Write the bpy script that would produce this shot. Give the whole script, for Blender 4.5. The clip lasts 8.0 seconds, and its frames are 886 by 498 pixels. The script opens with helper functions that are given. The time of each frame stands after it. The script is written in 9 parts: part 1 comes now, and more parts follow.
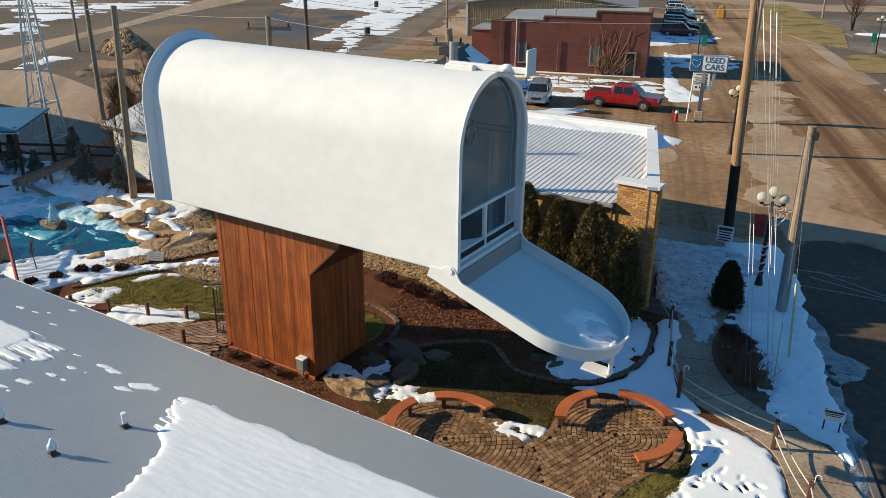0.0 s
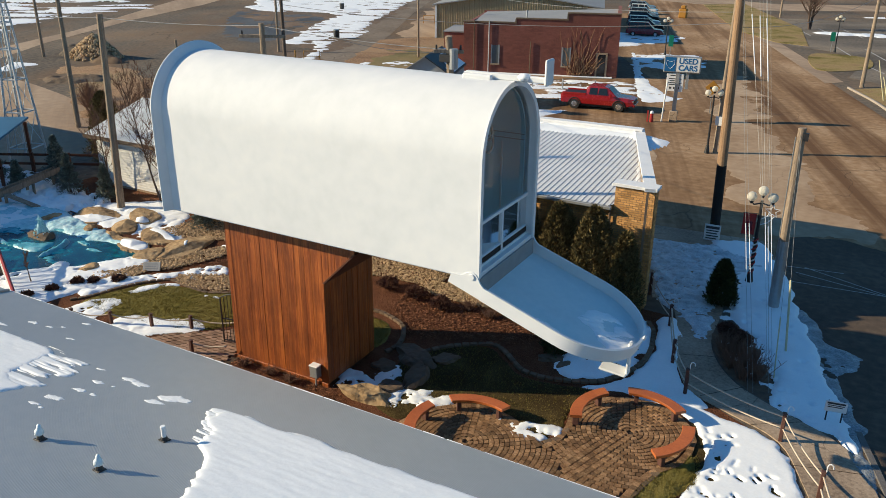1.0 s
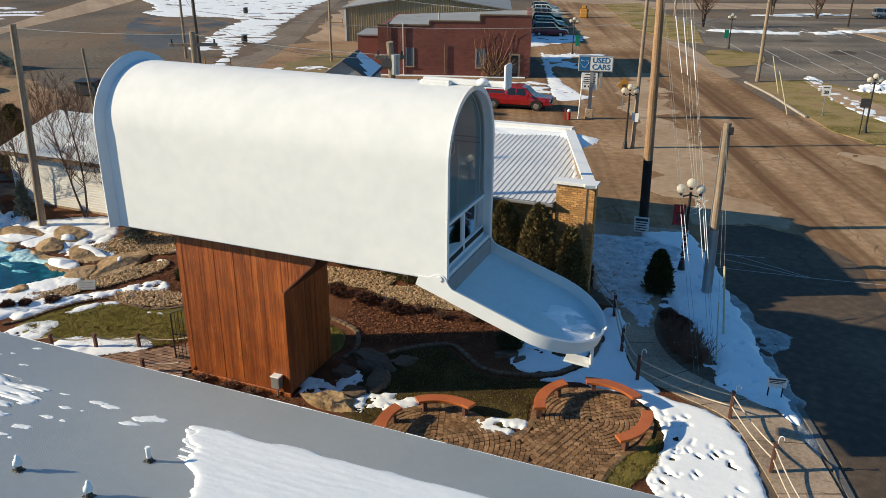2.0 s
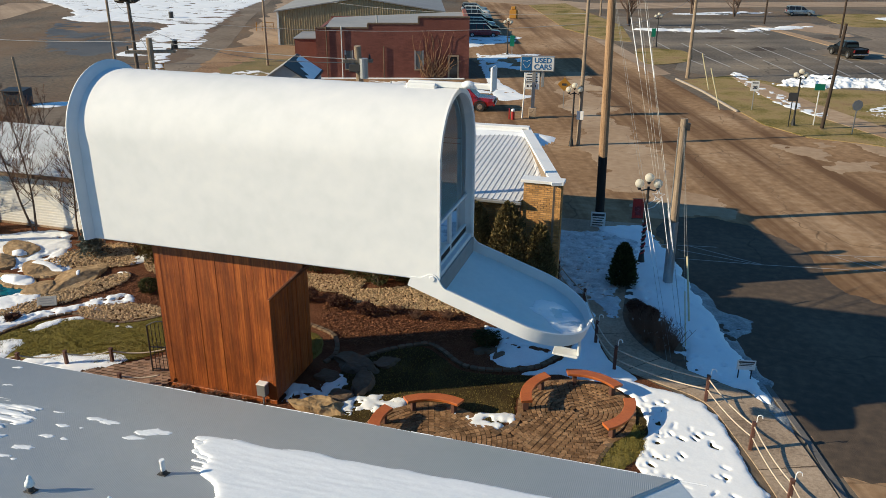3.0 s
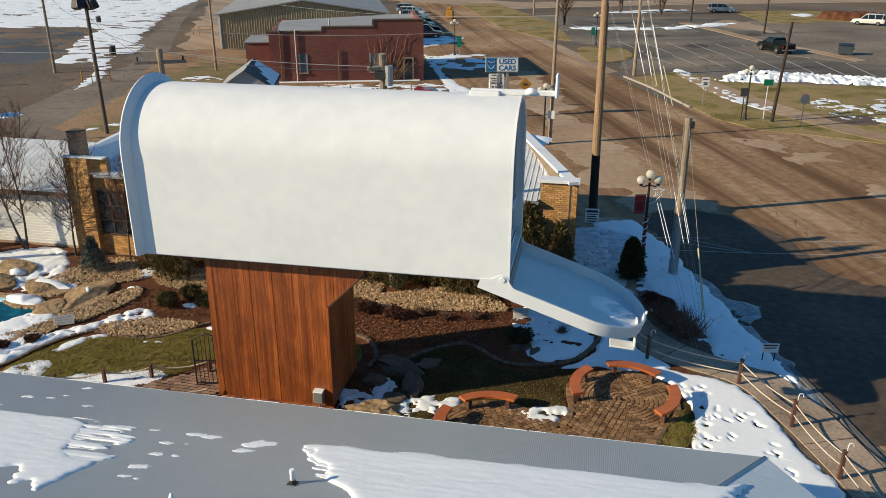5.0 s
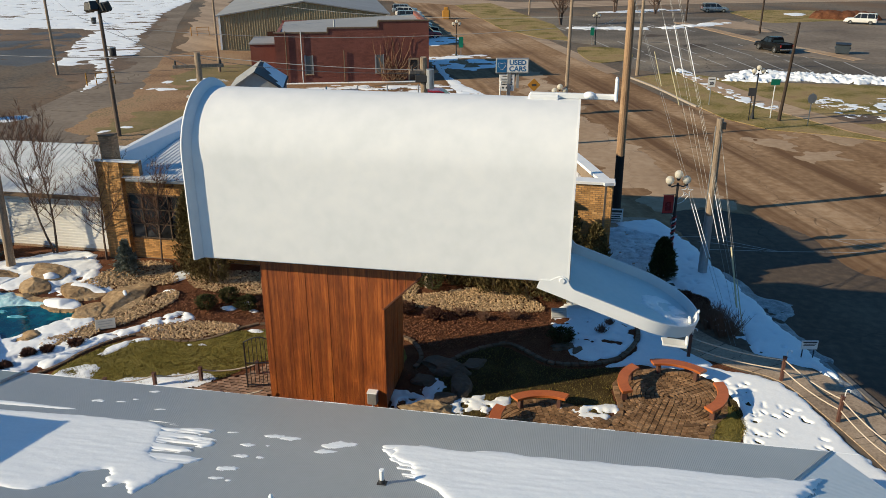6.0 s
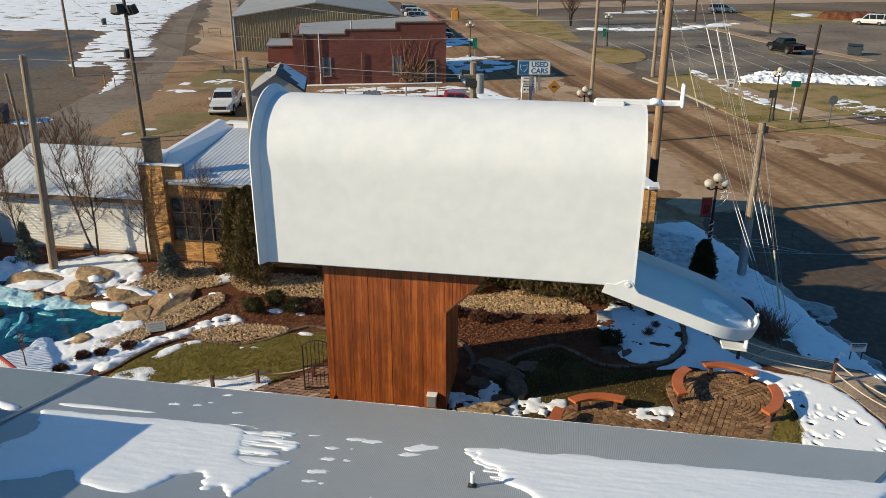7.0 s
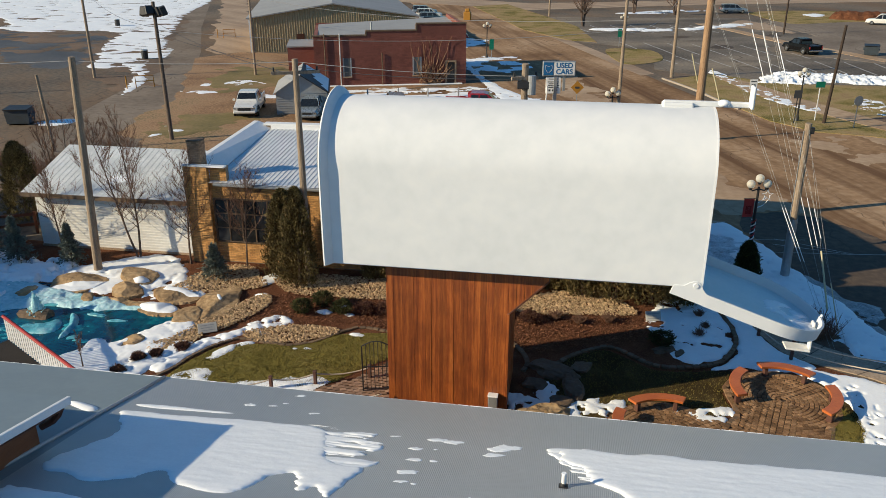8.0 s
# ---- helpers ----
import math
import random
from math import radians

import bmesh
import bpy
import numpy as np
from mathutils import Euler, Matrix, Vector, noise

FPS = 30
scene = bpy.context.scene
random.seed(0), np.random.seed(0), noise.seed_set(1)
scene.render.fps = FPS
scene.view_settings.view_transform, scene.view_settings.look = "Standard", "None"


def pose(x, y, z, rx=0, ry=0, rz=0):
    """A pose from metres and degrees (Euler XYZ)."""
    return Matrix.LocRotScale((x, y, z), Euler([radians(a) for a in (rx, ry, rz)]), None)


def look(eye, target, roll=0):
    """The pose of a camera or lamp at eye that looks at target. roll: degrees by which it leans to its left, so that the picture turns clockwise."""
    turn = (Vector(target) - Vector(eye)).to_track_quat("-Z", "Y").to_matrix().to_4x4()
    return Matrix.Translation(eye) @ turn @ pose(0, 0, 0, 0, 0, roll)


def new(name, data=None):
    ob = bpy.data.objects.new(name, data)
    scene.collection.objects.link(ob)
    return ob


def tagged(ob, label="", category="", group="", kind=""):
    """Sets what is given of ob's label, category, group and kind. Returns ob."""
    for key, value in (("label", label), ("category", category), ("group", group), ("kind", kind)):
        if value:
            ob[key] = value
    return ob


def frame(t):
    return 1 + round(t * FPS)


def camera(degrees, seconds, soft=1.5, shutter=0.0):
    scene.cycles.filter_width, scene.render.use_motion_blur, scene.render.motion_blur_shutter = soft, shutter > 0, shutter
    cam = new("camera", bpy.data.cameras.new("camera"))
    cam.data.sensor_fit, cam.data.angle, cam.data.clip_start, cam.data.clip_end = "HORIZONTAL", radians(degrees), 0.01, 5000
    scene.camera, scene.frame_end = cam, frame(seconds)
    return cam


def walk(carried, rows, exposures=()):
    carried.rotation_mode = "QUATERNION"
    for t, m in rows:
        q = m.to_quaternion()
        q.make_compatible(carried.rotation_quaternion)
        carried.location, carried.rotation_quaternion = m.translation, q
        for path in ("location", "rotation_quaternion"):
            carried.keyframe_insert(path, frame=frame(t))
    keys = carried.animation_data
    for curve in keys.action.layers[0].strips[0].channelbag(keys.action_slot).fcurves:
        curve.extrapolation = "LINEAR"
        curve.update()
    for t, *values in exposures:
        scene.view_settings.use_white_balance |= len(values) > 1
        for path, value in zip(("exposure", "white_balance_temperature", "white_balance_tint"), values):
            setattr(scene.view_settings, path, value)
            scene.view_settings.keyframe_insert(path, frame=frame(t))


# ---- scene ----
cam = camera(58.7, 8.0, soft=0.4)
PATH = [
    (0, (-0.004, -0.098, 12.016), (-0.988, 1.475, 11.269), 0.6),
    (0.5, (-0.496, -0.562, 12.109), (-1.438, 1.037, 11.364), 0.6),
    (1, (-1.032, -1.014, 12.271), (-1.935, 0.607, 11.525), 0.5),
    (1.5, (-1.557, -1.437, 12.381), (-2.372, 0.231, 11.636), 0.4),
    (2, (-2.118, -1.855, 12.415), (-2.816, -0.133, 11.674), 0.4),
    (3.5, (-4.14, -2.992, 12.57), (-4.618, -1.196, 11.833), 0.2),
    (4, (-4.994, -3.342, 12.653), (-5.422, -1.534, 11.915), 0.2),
    (4.5, (-5.846, -3.675, 12.73), (-6.228, -1.856, 11.992), 0.2),
    (6, (-8.523, -4.553, 12.957), (-8.837, -2.722, 12.218), 0.1),
    (6.5, (-9.384, -4.789, 13.052), (-9.697, -2.957, 12.312), 0.1),
    (7, (-10.224, -5.008, 13.154), (-10.535, -3.176, 12.414), 0.1),
    (7.5, (-11.077, -5.196, 13.206), (-11.391, -3.365, 12.466), 0.0),
    (8, (-11.915, -5.364, 13.207), (-12.231, -3.533, 12.468), 0.0),
]
walk(cam, [(t, look(eye, target, roll)) for t, eye, target, roll in PATH], exposures=[(0, 0.38, 5400, 0), (3.5, 0.31, 5400, 0), (6.0, 0.21, 5400, 0), (8.0, 0.22, 5390, 0)])

# ---- sun and sky: low winter sun ----
SUN_AZ, SUN_EL = radians(26.2), radians(22.5)
world = bpy.data.worlds.new("winter_sky")
scene.world = world
world.use_nodes = True
wn = world.node_tree
sky = wn.nodes.new("ShaderNodeTexSky")
sky.sky_type = "NISHITA"
sky.sun_disc = False
sky.sun_elevation = SUN_EL
sky.sun_rotation = radians(243.8)
sky.air_density, sky.dust_density, sky.ozone_density = 1.6, 0.0, 6.8
wn.links.new(sky.outputs[0], wn.nodes["Background"].inputs[0])
wn.nodes["Background"].inputs[1].default_value = 0.083
sun = new("sun", bpy.data.lights.new("sun", "SUN"))
sun.data.energy, sun.data.angle, sun.data.color = 6.1, radians(0.53), (1.0, 0.72, 0.43)
sun_to = Vector((math.cos(SUN_AZ) * math.cos(SUN_EL), math.sin(SUN_AZ) * math.cos(SUN_EL), -math.sin(SUN_EL)))
sun.matrix_world = look((0, 0, 60), Vector((0, 0, 60)) + sun_to)

# ---- materials ----


def mat(name, cols, scale=1.0, fine=12.0, rough=0.8, metal=0.0, bump=0.25, bscale=40.0, bdist=0.02, stretch=(1, 1, 1), vary=0.0, mix=0.5, turn=0.0, spec=0.5, contrast=0.25, coat=0.0, streak=None, crack=None):
    m = bpy.data.materials.new(name)
    m.use_nodes = True
    nt = m.node_tree
    N, L = nt.nodes, nt.links
    b = N["Principled BSDF"]
    geo = N.new("ShaderNodeNewGeometry")
    mp = N.new("ShaderNodeMapping")
    mp.inputs["Scale"].default_value = stretch
    mp.inputs["Rotation"].default_value = (0, 0, turn)
    L.new(geo.outputs["Position"], mp.inputs["Vector"])
    n1, n2, n3 = (N.new("ShaderNodeTexNoise") for _ in range(3))
    for n, s, d in ((n1, scale, 4.0), (n2, scale * fine, 5.0), (n3, bscale, 4.0)):
        n.inputs["Scale"].default_value = s
        n.inputs["Detail"].default_value = d
        L.new(mp.outputs[0], n.inputs["Vector"])
    mx = N.new("ShaderNodeMix")
    mx.inputs[0].default_value = mix
    L.new(n1.outputs[0], mx.inputs[2])
    L.new(n2.outputs[0], mx.inputs[3])
    ramp = N.new("ShaderNodeValToRGB")
    el = ramp.color_ramp.elements
    lo, hi = 0.5 - contrast, 0.5 + contrast
    el[0].position, el[1].position = lo, hi
    el[0].color, el[1].color = (*cols[0], 1), (*cols[-1], 1)
    for i, c in enumerate(cols[1:-1]):
        e = el.new(lo + (hi - lo) * (i + 1) / (len(cols) - 1))
        e.color = (*c, 1)
    L.new(mx.outputs[0], ramp.inputs[0])
    out = ramp.outputs[0]
    if vary:
        info = N.new("ShaderNodeObjectInfo")
        rng = N.new("ShaderNodeMapRange")
        rng.inputs[3].default_value, rng.inputs[4].default_value = 1 - vary, 1 + vary
        isl = N.new("ShaderNodeMath")
        isl.operation = "ADD"
        L.new(info.outputs["Random"], isl.inputs[0])
        L.new(geo.outputs["Random Per Island"], isl.inputs[1])
        fr = N.new("ShaderNodeMath")
        fr.operation = "FRACT"
        L.new(isl.outputs[0], fr.inputs[0])
        L.new(fr.outputs[0], rng.inputs[0])
        hsv = N.new("ShaderNodeHueSaturation")
        L.new(rng.outputs[0], hsv.inputs["Value"])
        L.new(out, hsv.inputs["Color"])
        out = hsv.outputs[0]
    if streak:
        # long worn tracks along one direction: (turn, across scale, along scale, dark colour, strength)
        sm = N.new("ShaderNodeMapping")
        sm.inputs["Rotation"].default_value = (0, 0, streak[0])
        sc = N.new("ShaderNodeMapping")
        sc.inputs["Scale"].default_value = (streak[1], streak[2], 1)
        L.new(geo.outputs["Position"], sm.inputs["Vector"])
        L.new(sm.outputs[0], sc.inputs["Vector"])
        sn = N.new("ShaderNodeTexNoise")
        sn.inputs["Scale"].default_value, sn.inputs["Detail"].default_value, sn.inputs["Roughness"].default_value = 1.0, 5.0, 0.6
        L.new(sc.outputs[0], sn.inputs["Vector"])
        sr = N.new("ShaderNodeMapRange")
        sr.inputs[1].default_value, sr.inputs[2].default_value = 0.45, 0.62
        sr.inputs[4].default_value = streak[4]
        L.new(sn.outputs[0], sr.inputs[0])
        sx = N.new("ShaderNodeMix")
        sx.data_type = "RGBA"
        sx.inputs[7].default_value = (*streak[3], 1)
        L.new(sr.outputs[0], sx.inputs[0])
        L.new(out, sx.inputs[6])
        out = sx.outputs[2]
    if crack:
        vo = N.new("ShaderNodeTexVoronoi")
        vo.feature = "DISTANCE_TO_EDGE"
        vo.inputs["Scale"].default_value = crack
        wn_ = N.new("ShaderNodeTexNoise")
        wn_.inputs["Scale"].default_value = crack * 2.2
        L.new(geo.outputs["Position"], wn_.inputs["Vector"])
        vm = N.new("ShaderNodeVectorMath")
        vm.operation = "MULTIPLY_ADD"
        vm.inputs[1].default_value = (0.55 / crack, 0.55 / crack, 0)
        L.new(wn_.outputs["Color"], vm.inputs[0])
        L.new(geo.outputs["Position"], vm.inputs[2])
        L.new(vm.outputs[0], vo.inputs["Vector"])
        cr = N.new("ShaderNodeMapRange")
        cr.inputs[1].default_value, cr.inputs[2].default_value = 0.002, 0.012
        cr.inputs[3].default_value, cr.inputs[4].default_value = 0.55, 0.0
        L.new(vo.outputs["Distance"], cr.inputs[0])
        gate_ = N.new("ShaderNodeMath")
        gate_.operation = "MULTIPLY"
        gr_ = N.new("ShaderNodeMapRange")
        gr_.inputs[1].default_value, gr_.inputs[2].default_value = 0.45, 0.6
        L.new(n1.outputs[0], gr_.inputs[0])
        L.new(cr.outputs[0], gate_.inputs[0])
        L.new(gr_.outputs[0], gate_.inputs[1])
        cx = N.new("ShaderNodeMix")
        cx.data_type = "RGBA"
        cx.inputs[7].default_value = (0.03, 0.022, 0.018, 1)
        L.new(gate_.outputs[0], cx.inputs[0])
        L.new(out, cx.inputs[6])
        out = cx.outputs[2]
    L.new(out, b.inputs["Base Color"])
    b.inputs["Metallic"].default_value = metal
    b.inputs["Specular IOR Level"].default_value = spec
    b.inputs["Coat Weight"].default_value = coat
    rr = N.new("ShaderNodeMapRange")
    rr.inputs[3].default_value, rr.inputs[4].default_value = max(0.02, rough - 0.1), min(1, rough + 0.1)
    L.new(n2.outputs[0], rr.inputs[0])
    L.new(rr.outputs[0], b.inputs["Roughness"])
    if bump:
        bp = N.new("ShaderNodeBump")
        bp.inputs["Strength"].default_value = bump
        bp.inputs["Distance"].default_value = bdist
        L.new(n3.outputs[0], bp.inputs["Height"])
        L.new(bp.outputs[0], b.inputs["Normal"])
    return m


def glass(name, tint=(0.93, 0.95, 0.95)):
    m = bpy.data.materials.new(name)
    m.use_nodes = True
    N, L = m.node_tree.nodes, m.node_tree.links
    N.remove(N["Principled BSDF"])
    clear, gloss, mix, fr = N.new("ShaderNodeBsdfTransparent"), N.new("ShaderNodeBsdfGlossy"), N.new("ShaderNodeMixShader"), N.new("ShaderNodeFresnel")
    clear.inputs[0].default_value = (*tint, 1)
    gloss.inputs["Roughness"].default_value = 0.04
    fr.inputs[0].default_value = 1.45
    L.new(fr.outputs[0], mix.inputs[0])
    L.new(clear.outputs[0], mix.inputs[1])
    L.new(gloss.outputs[0], mix.inputs[2])
    L.new(mix.outputs[0], N["Material Output"].inputs[0])
    return m


SNOW = mat("snow", [(0.79, 0.82, 0.85), (0.89, 0.91, 0.93)], 1.2, 14, 0.65, bump=0.10, bscale=6, bdist=0.05, contrast=0.2)
SLUSH = mat("grey_road_slush", [(0.10, 0.11, 0.12), (0.22, 0.24, 0.26), (0.42, 0.45, 0.48)], 2.0, 9, 0.5, bump=0.6, bscale=16, bdist=0.05, contrast=0.17)
SNOW_OLD = mat("trodden_snow", [(0.30, 0.33, 0.36), (0.54, 0.58, 0.62), (0.76, 0.80, 0.84)], 2.5, 9, 0.6, bump=0.6, bscale=14, bdist=0.06, contrast=0.17)
WHITE = mat("white_enamel", [(0.665, 0.685, 0.70), (0.705, 0.72, 0.735), (0.74, 0.75, 0.755)], 0.55, 4, 0.7, bump=0.16, bscale=1.1, bdist=0.06, contrast=0.16, spec=0.15)
# white enamel with the blue of the door's shade mixed into the colour
TRAYSHADE = mat("shade_tinted_enamel", [(0.58, 0.67, 0.70), (0.68, 0.75, 0.77)], 0.9, 6, 0.5, bump=0.1, bscale=3, bdist=0.03, contrast=0.2, spec=0.3)
# serves the street's painted-in shade and the car park stains
SHADESTAIN = mat("shade_and_stain_asphalt", [(0.050, 0.039, 0.031), (0.09, 0.068, 0.050), (0.155, 0.116, 0.080)], 0.12, 26, 0.85, bump=0.5, bscale=30, mix=0.4, contrast=0.16, spec=0.2, crack=0.22)
WETLOT = mat("wet_grey_lot", [(0.045, 0.045, 0.047), (0.085, 0.082, 0.080), (0.13, 0.118, 0.105)], 0.1, 20, 0.6, bump=0.4, bscale=30, mix=0.4, contrast=0.16, spec=0.3)
TRIM = mat("white_trim_paint", [(0.70, 0.71, 0.72), (0.82, 0.82, 0.82)], 3, 9, 0.45, bump=0.1, bscale=30)
CEDAR = mat("stained_cedar", [(0.066, 0.015, 0.004), (0.195, 0.046, 0.0075), (0.34, 0.096, 0.015), (0.48, 0.170, 0.032)], 0.7, 10, 0.5, bump=0.45, bscale=20, bdist=0.012, stretch=(24, 24, 0.45), vary=0.2, mix=0.5, contrast=0.20, streak=(0.0, 2.2, 1.9, (0.085, 0.020, 0.005), 0.4))
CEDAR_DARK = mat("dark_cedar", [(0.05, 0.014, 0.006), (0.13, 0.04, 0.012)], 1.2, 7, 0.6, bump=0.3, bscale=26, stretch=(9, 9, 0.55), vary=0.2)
BENCHWOOD = mat("orange_bench_wood", [(0.30, 0.075, 0.016), (0.50, 0.15, 0.035)], 2, 9, 0.4, bump=0.2, bscale=30, vary=0.12)
BROWNPOST = mat("brown_painted_post", [(0.055, 0.025, 0.018), (0.12, 0.05, 0.033)], 4, 9, 0.7)
ZINC = mat("galvanised_roof_sheet", [(0.365, 0.385, 0.40), (0.44, 0.46, 0.475)], 0.5, 9, 0.48, 0.3, bump=0.03, bscale=20)
# roof sheet paled and blued to stand for the sky it mirrors
SKYZINC = mat("sky_tinted_roof_sheet", [(0.54, 0.60, 0.63), (0.66, 0.71, 0.73)], 0.7, 9, 0.5, 0.1, bump=0.05, bscale=20)
DORMERROOF = mat("blue_grey_roof_metal", [(0.19, 0.235, 0.265), (0.25, 0.30, 0.33)], 0.8, 7, 0.55, 0.0, bump=0.08, bscale=16, spec=0.3)
ROOFWHITE = mat("white_metal_roof", [(0.50, 0.52, 0.53), (0.60, 0.61, 0.62), (0.70, 0.71, 0.71)], 0.8, 9, 0.55, 0.0, bump=0.1, bscale=16, spec=0.3)
ASPHALT = mat("dusty_road_asphalt", [(0.175, 0.102, 0.050), (0.31, 0.20, 0.11), (0.45, 0.32, 0.20)], 0.08, 26, 0.9, bump=0.5, bscale=30, bdist=0.015, mix=0.38, contrast=0.15, spec=0.1, streak=(radians(-18.5), 0.42, 0.012, (0.125, 0.070, 0.036), 0.95), crack=0.22)
GROUND = mat("worn_grey_lot", [(0.06, 0.051, 0.042), (0.108, 0.092, 0.075), (0.165, 0.135, 0.102), (0.23, 0.165, 0.108)], 0.05, 50, 0.92, bump=0.6, bscale=22, bdist=0.02, mix=0.42, contrast=0.14, spec=0.15, streak=(radians(-24), 0.10, 0.03, (0.165, 0.105, 0.06), 0.65), crack=0.16)
LOT = mat("car_park_asphalt", [(0.088, 0.078, 0.066), (0.175, 0.153, 0.128), (0.29, 0.24, 0.175)], 0.09, 40, 0.9, bump=0.5, bscale=30, mix=0.42, contrast=0.14, spec=0.1, streak=(radians(-18.5), 0.05, 0.25, (0.095, 0.080, 0.066), 0.5), crack=0.12)
DIRT = mat("brown_dirt_verge", [(0.105, 0.055, 0.024), (0.23, 0.13, 0.058), (0.33, 0.205, 0.105), (0.15, 0.115, 0.045)], 0.14, 40, 0.95, bump=0.8, bscale=18, mix=0.45, contrast=0.13)
DIRTDARK = mat("dark_reddish_dirt", [(0.065, 0.043, 0.028), (0.125, 0.083, 0.052), (0.20, 0.128, 0.075)], 0.12, 40, 0.95, bump=0.8, bscale=18, mix=0.45, contrast=0.15)
STRAW = mat("green_straw_grass", [(0.105, 0.085, 0.024), (0.175, 0.135, 0.042), (0.25, 0.165, 0.078)], 0.3, 12, 0.95, bump=0.8, bscale=18, mix=0.42, contrast=0.17)
LANEGREY = mat("grey_lane_asphalt", [(0.13, 0.105, 0.082), (0.20, 0.165, 0.13), (0.27, 0.225, 0.175)], 0.12, 14, 0.9, bump=0.4, bscale=24, mix=0.4, contrast=0.17, spec=0.1, crack=0.2)
TANROAD = mat("tan_gravel_lane", [(0.27, 0.19, 0.12), (0.43, 0.32, 0.215)], 0.10, 16, 0.9, bump=0.4, bscale=20, contrast=0.18, streak=(radians(-50), 0.4, 0.03, (0.20, 0.135, 0.085), 0.6))
CONCRETE = mat("worn_concrete", [(0.21, 0.145, 0.095), (0.35, 0.26, 0.175), (0.46, 0.355, 0.255)], 0.6, 24, 0.9, bump=0.3, bscale=30, contrast=0.17, spec=0.15, crack=0.5)
PATHCONCRETE = mat("weathered_footpath_concrete", [(0.175, 0.128, 0.089), (0.335, 0.257, 0.182), (0.47, 0.37, 0.268)], 0.5, 26, 0.8, bump=0.35, bscale=30, contrast=0.18, spec=0.25, crack=0.5)
DARKKERB = mat("dark_kerb_concrete", [(0.085, 0.08, 0.078), (0.17, 0.155, 0.14)], 1.5, 10, 0.75, bump=0.35)
PATHPAVER = mat("pinkish_path_paver", [(0.16, 0.095, 0.062), (0.27, 0.175, 0.118), (0.38, 0.26, 0.18)], 2.5, 9, 0.85, bump=0.4, bscale=50, vary=0.28, contrast=0.2, spec=0.2)
APRON = mat("pale_concrete_apron", [(0.28, 0.19, 0.115), (0.37, 0.265, 0.17), (0.46, 0.35, 0.24)], 0.14, 14, 0.9, bump=0.3, bscale=30, mix=0.4, contrast=0.16, spec=0.15, crack=0.25)
KERBMAT = mat("kerb_concrete", [(0.26, 0.22, 0.18), (0.38, 0.33, 0.28)], 1.5, 10, 0.85, bump=0.3)
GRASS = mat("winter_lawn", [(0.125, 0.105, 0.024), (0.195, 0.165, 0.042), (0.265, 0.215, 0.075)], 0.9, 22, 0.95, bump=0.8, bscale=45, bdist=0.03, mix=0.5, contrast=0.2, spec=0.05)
# dull winter grass, darkened to hold the shade over the bench lawn
THINGRASS = mat("thin_dark_lawn", [(0.026, 0.018, 0.009), (0.058, 0.042, 0.017), (0.12, 0.090, 0.035)], 0.9, 22, 0.95, bump=0.8, bscale=45, bdist=0.03, mix=0.5, contrast=0.2, spec=0.05)
GRASSFAR = mat("verge_grass", [(0.10, 0.085, 0.022), (0.21, 0.168, 0.052), (0.33, 0.245, 0.115), (0.23, 0.15, 0.075)], 0.3, 36, 0.95, bump=0.8, bscale=10, mix=0.45, contrast=0.12, spec=0.1)
BLADE = mat("grass_blades", [(0.145, 0.122, 0.028), (0.235, 0.192, 0.055)], 1.0, 8, 0.9, bump=0, vary=0.15, spec=0.05)
MULCH = mat("red_brown_mulch", [(0.045, 0.018, 0.009), (0.125, 0.052, 0.026), (0.22, 0.105, 0.055)], 1.5, 26, 0.95, bump=1.0, bscale=45, bdist=0.05, mix=0.7, contrast=0.18, spec=0.1)
CHIP = mat("mulch_chips", [(0.08, 0.032, 0.016), (0.26, 0.125, 0.065)], 4, 6, 0.9, bump=0, vary=0.5, spec=0.1)
STONE = mat("river_stones", [(0.24, 0.155, 0.078), (0.44, 0.31, 0.17), (0.60, 0.46, 0.29)], 6, 5, 0.8, bump=0.2, bscale=60, vary=0.45, spec=0.2)
BOULDER = mat("tan_boulder", [(0.17, 0.112, 0.060), (0.34, 0.235, 0.125), (0.50, 0.37, 0.215)], 0.9, 6, 0.88, bump=0.9, bscale=4, bdist=0.09, contrast=0.2, spec=0.2)
BOULDERDK = mat("brown_boulder", [(0.075, 0.050, 0.031), (0.17, 0.118, 0.075)], 1.1, 7, 0.85, bump=0.9, bscale=5, bdist=0.08)
EDGESTONE = mat("edging_block", [(0.105, 0.072, 0.046), (0.19, 0.135, 0.09)], 5, 8, 0.85, bump=0.4, vary=0.25, spec=0.2)
PLAQUESTONE = mat("pale_plaque_stone", [(0.36, 0.35, 0.32), (0.50, 0.485, 0.45)], 5, 8, 0.8, bump=0.2, spec=0.2)
PAVER = mat("clay_paver", [(0.115, 0.062, 0.030), (0.22, 0.13, 0.066), (0.36, 0.235, 0.132)], 2.5, 9, 0.85, bump=0.4, bscale=50, vary=0.4, contrast=0.2, spec=0.2)
SOIL = mat("paver_joint_sand", [(0.035, 0.022, 0.013), (0.07, 0.045, 0.027)], 3, 9, 0.95)
BRICKTAN = mat("buff_brick", [(0.32, 0.158, 0.056), (0.47, 0.26, 0.092), (0.56, 0.345, 0.145)], 2, 9, 0.88, bump=0.3, bscale=60, vary=0.28, spec=0.2)
MORTAR = mat("mortar", [(0.16, 0.12, 0.08), (0.26, 0.20, 0.14)], 3, 9, 0.9)
BRICKOLD = mat("weathered_buff_brick", [(0.22, 0.135, 0.08), (0.34, 0.22, 0.135), (0.44, 0.31, 0.20)], 2, 9, 0.9, bump=0.3, bscale=60, vary=0.28, spec=0.2)
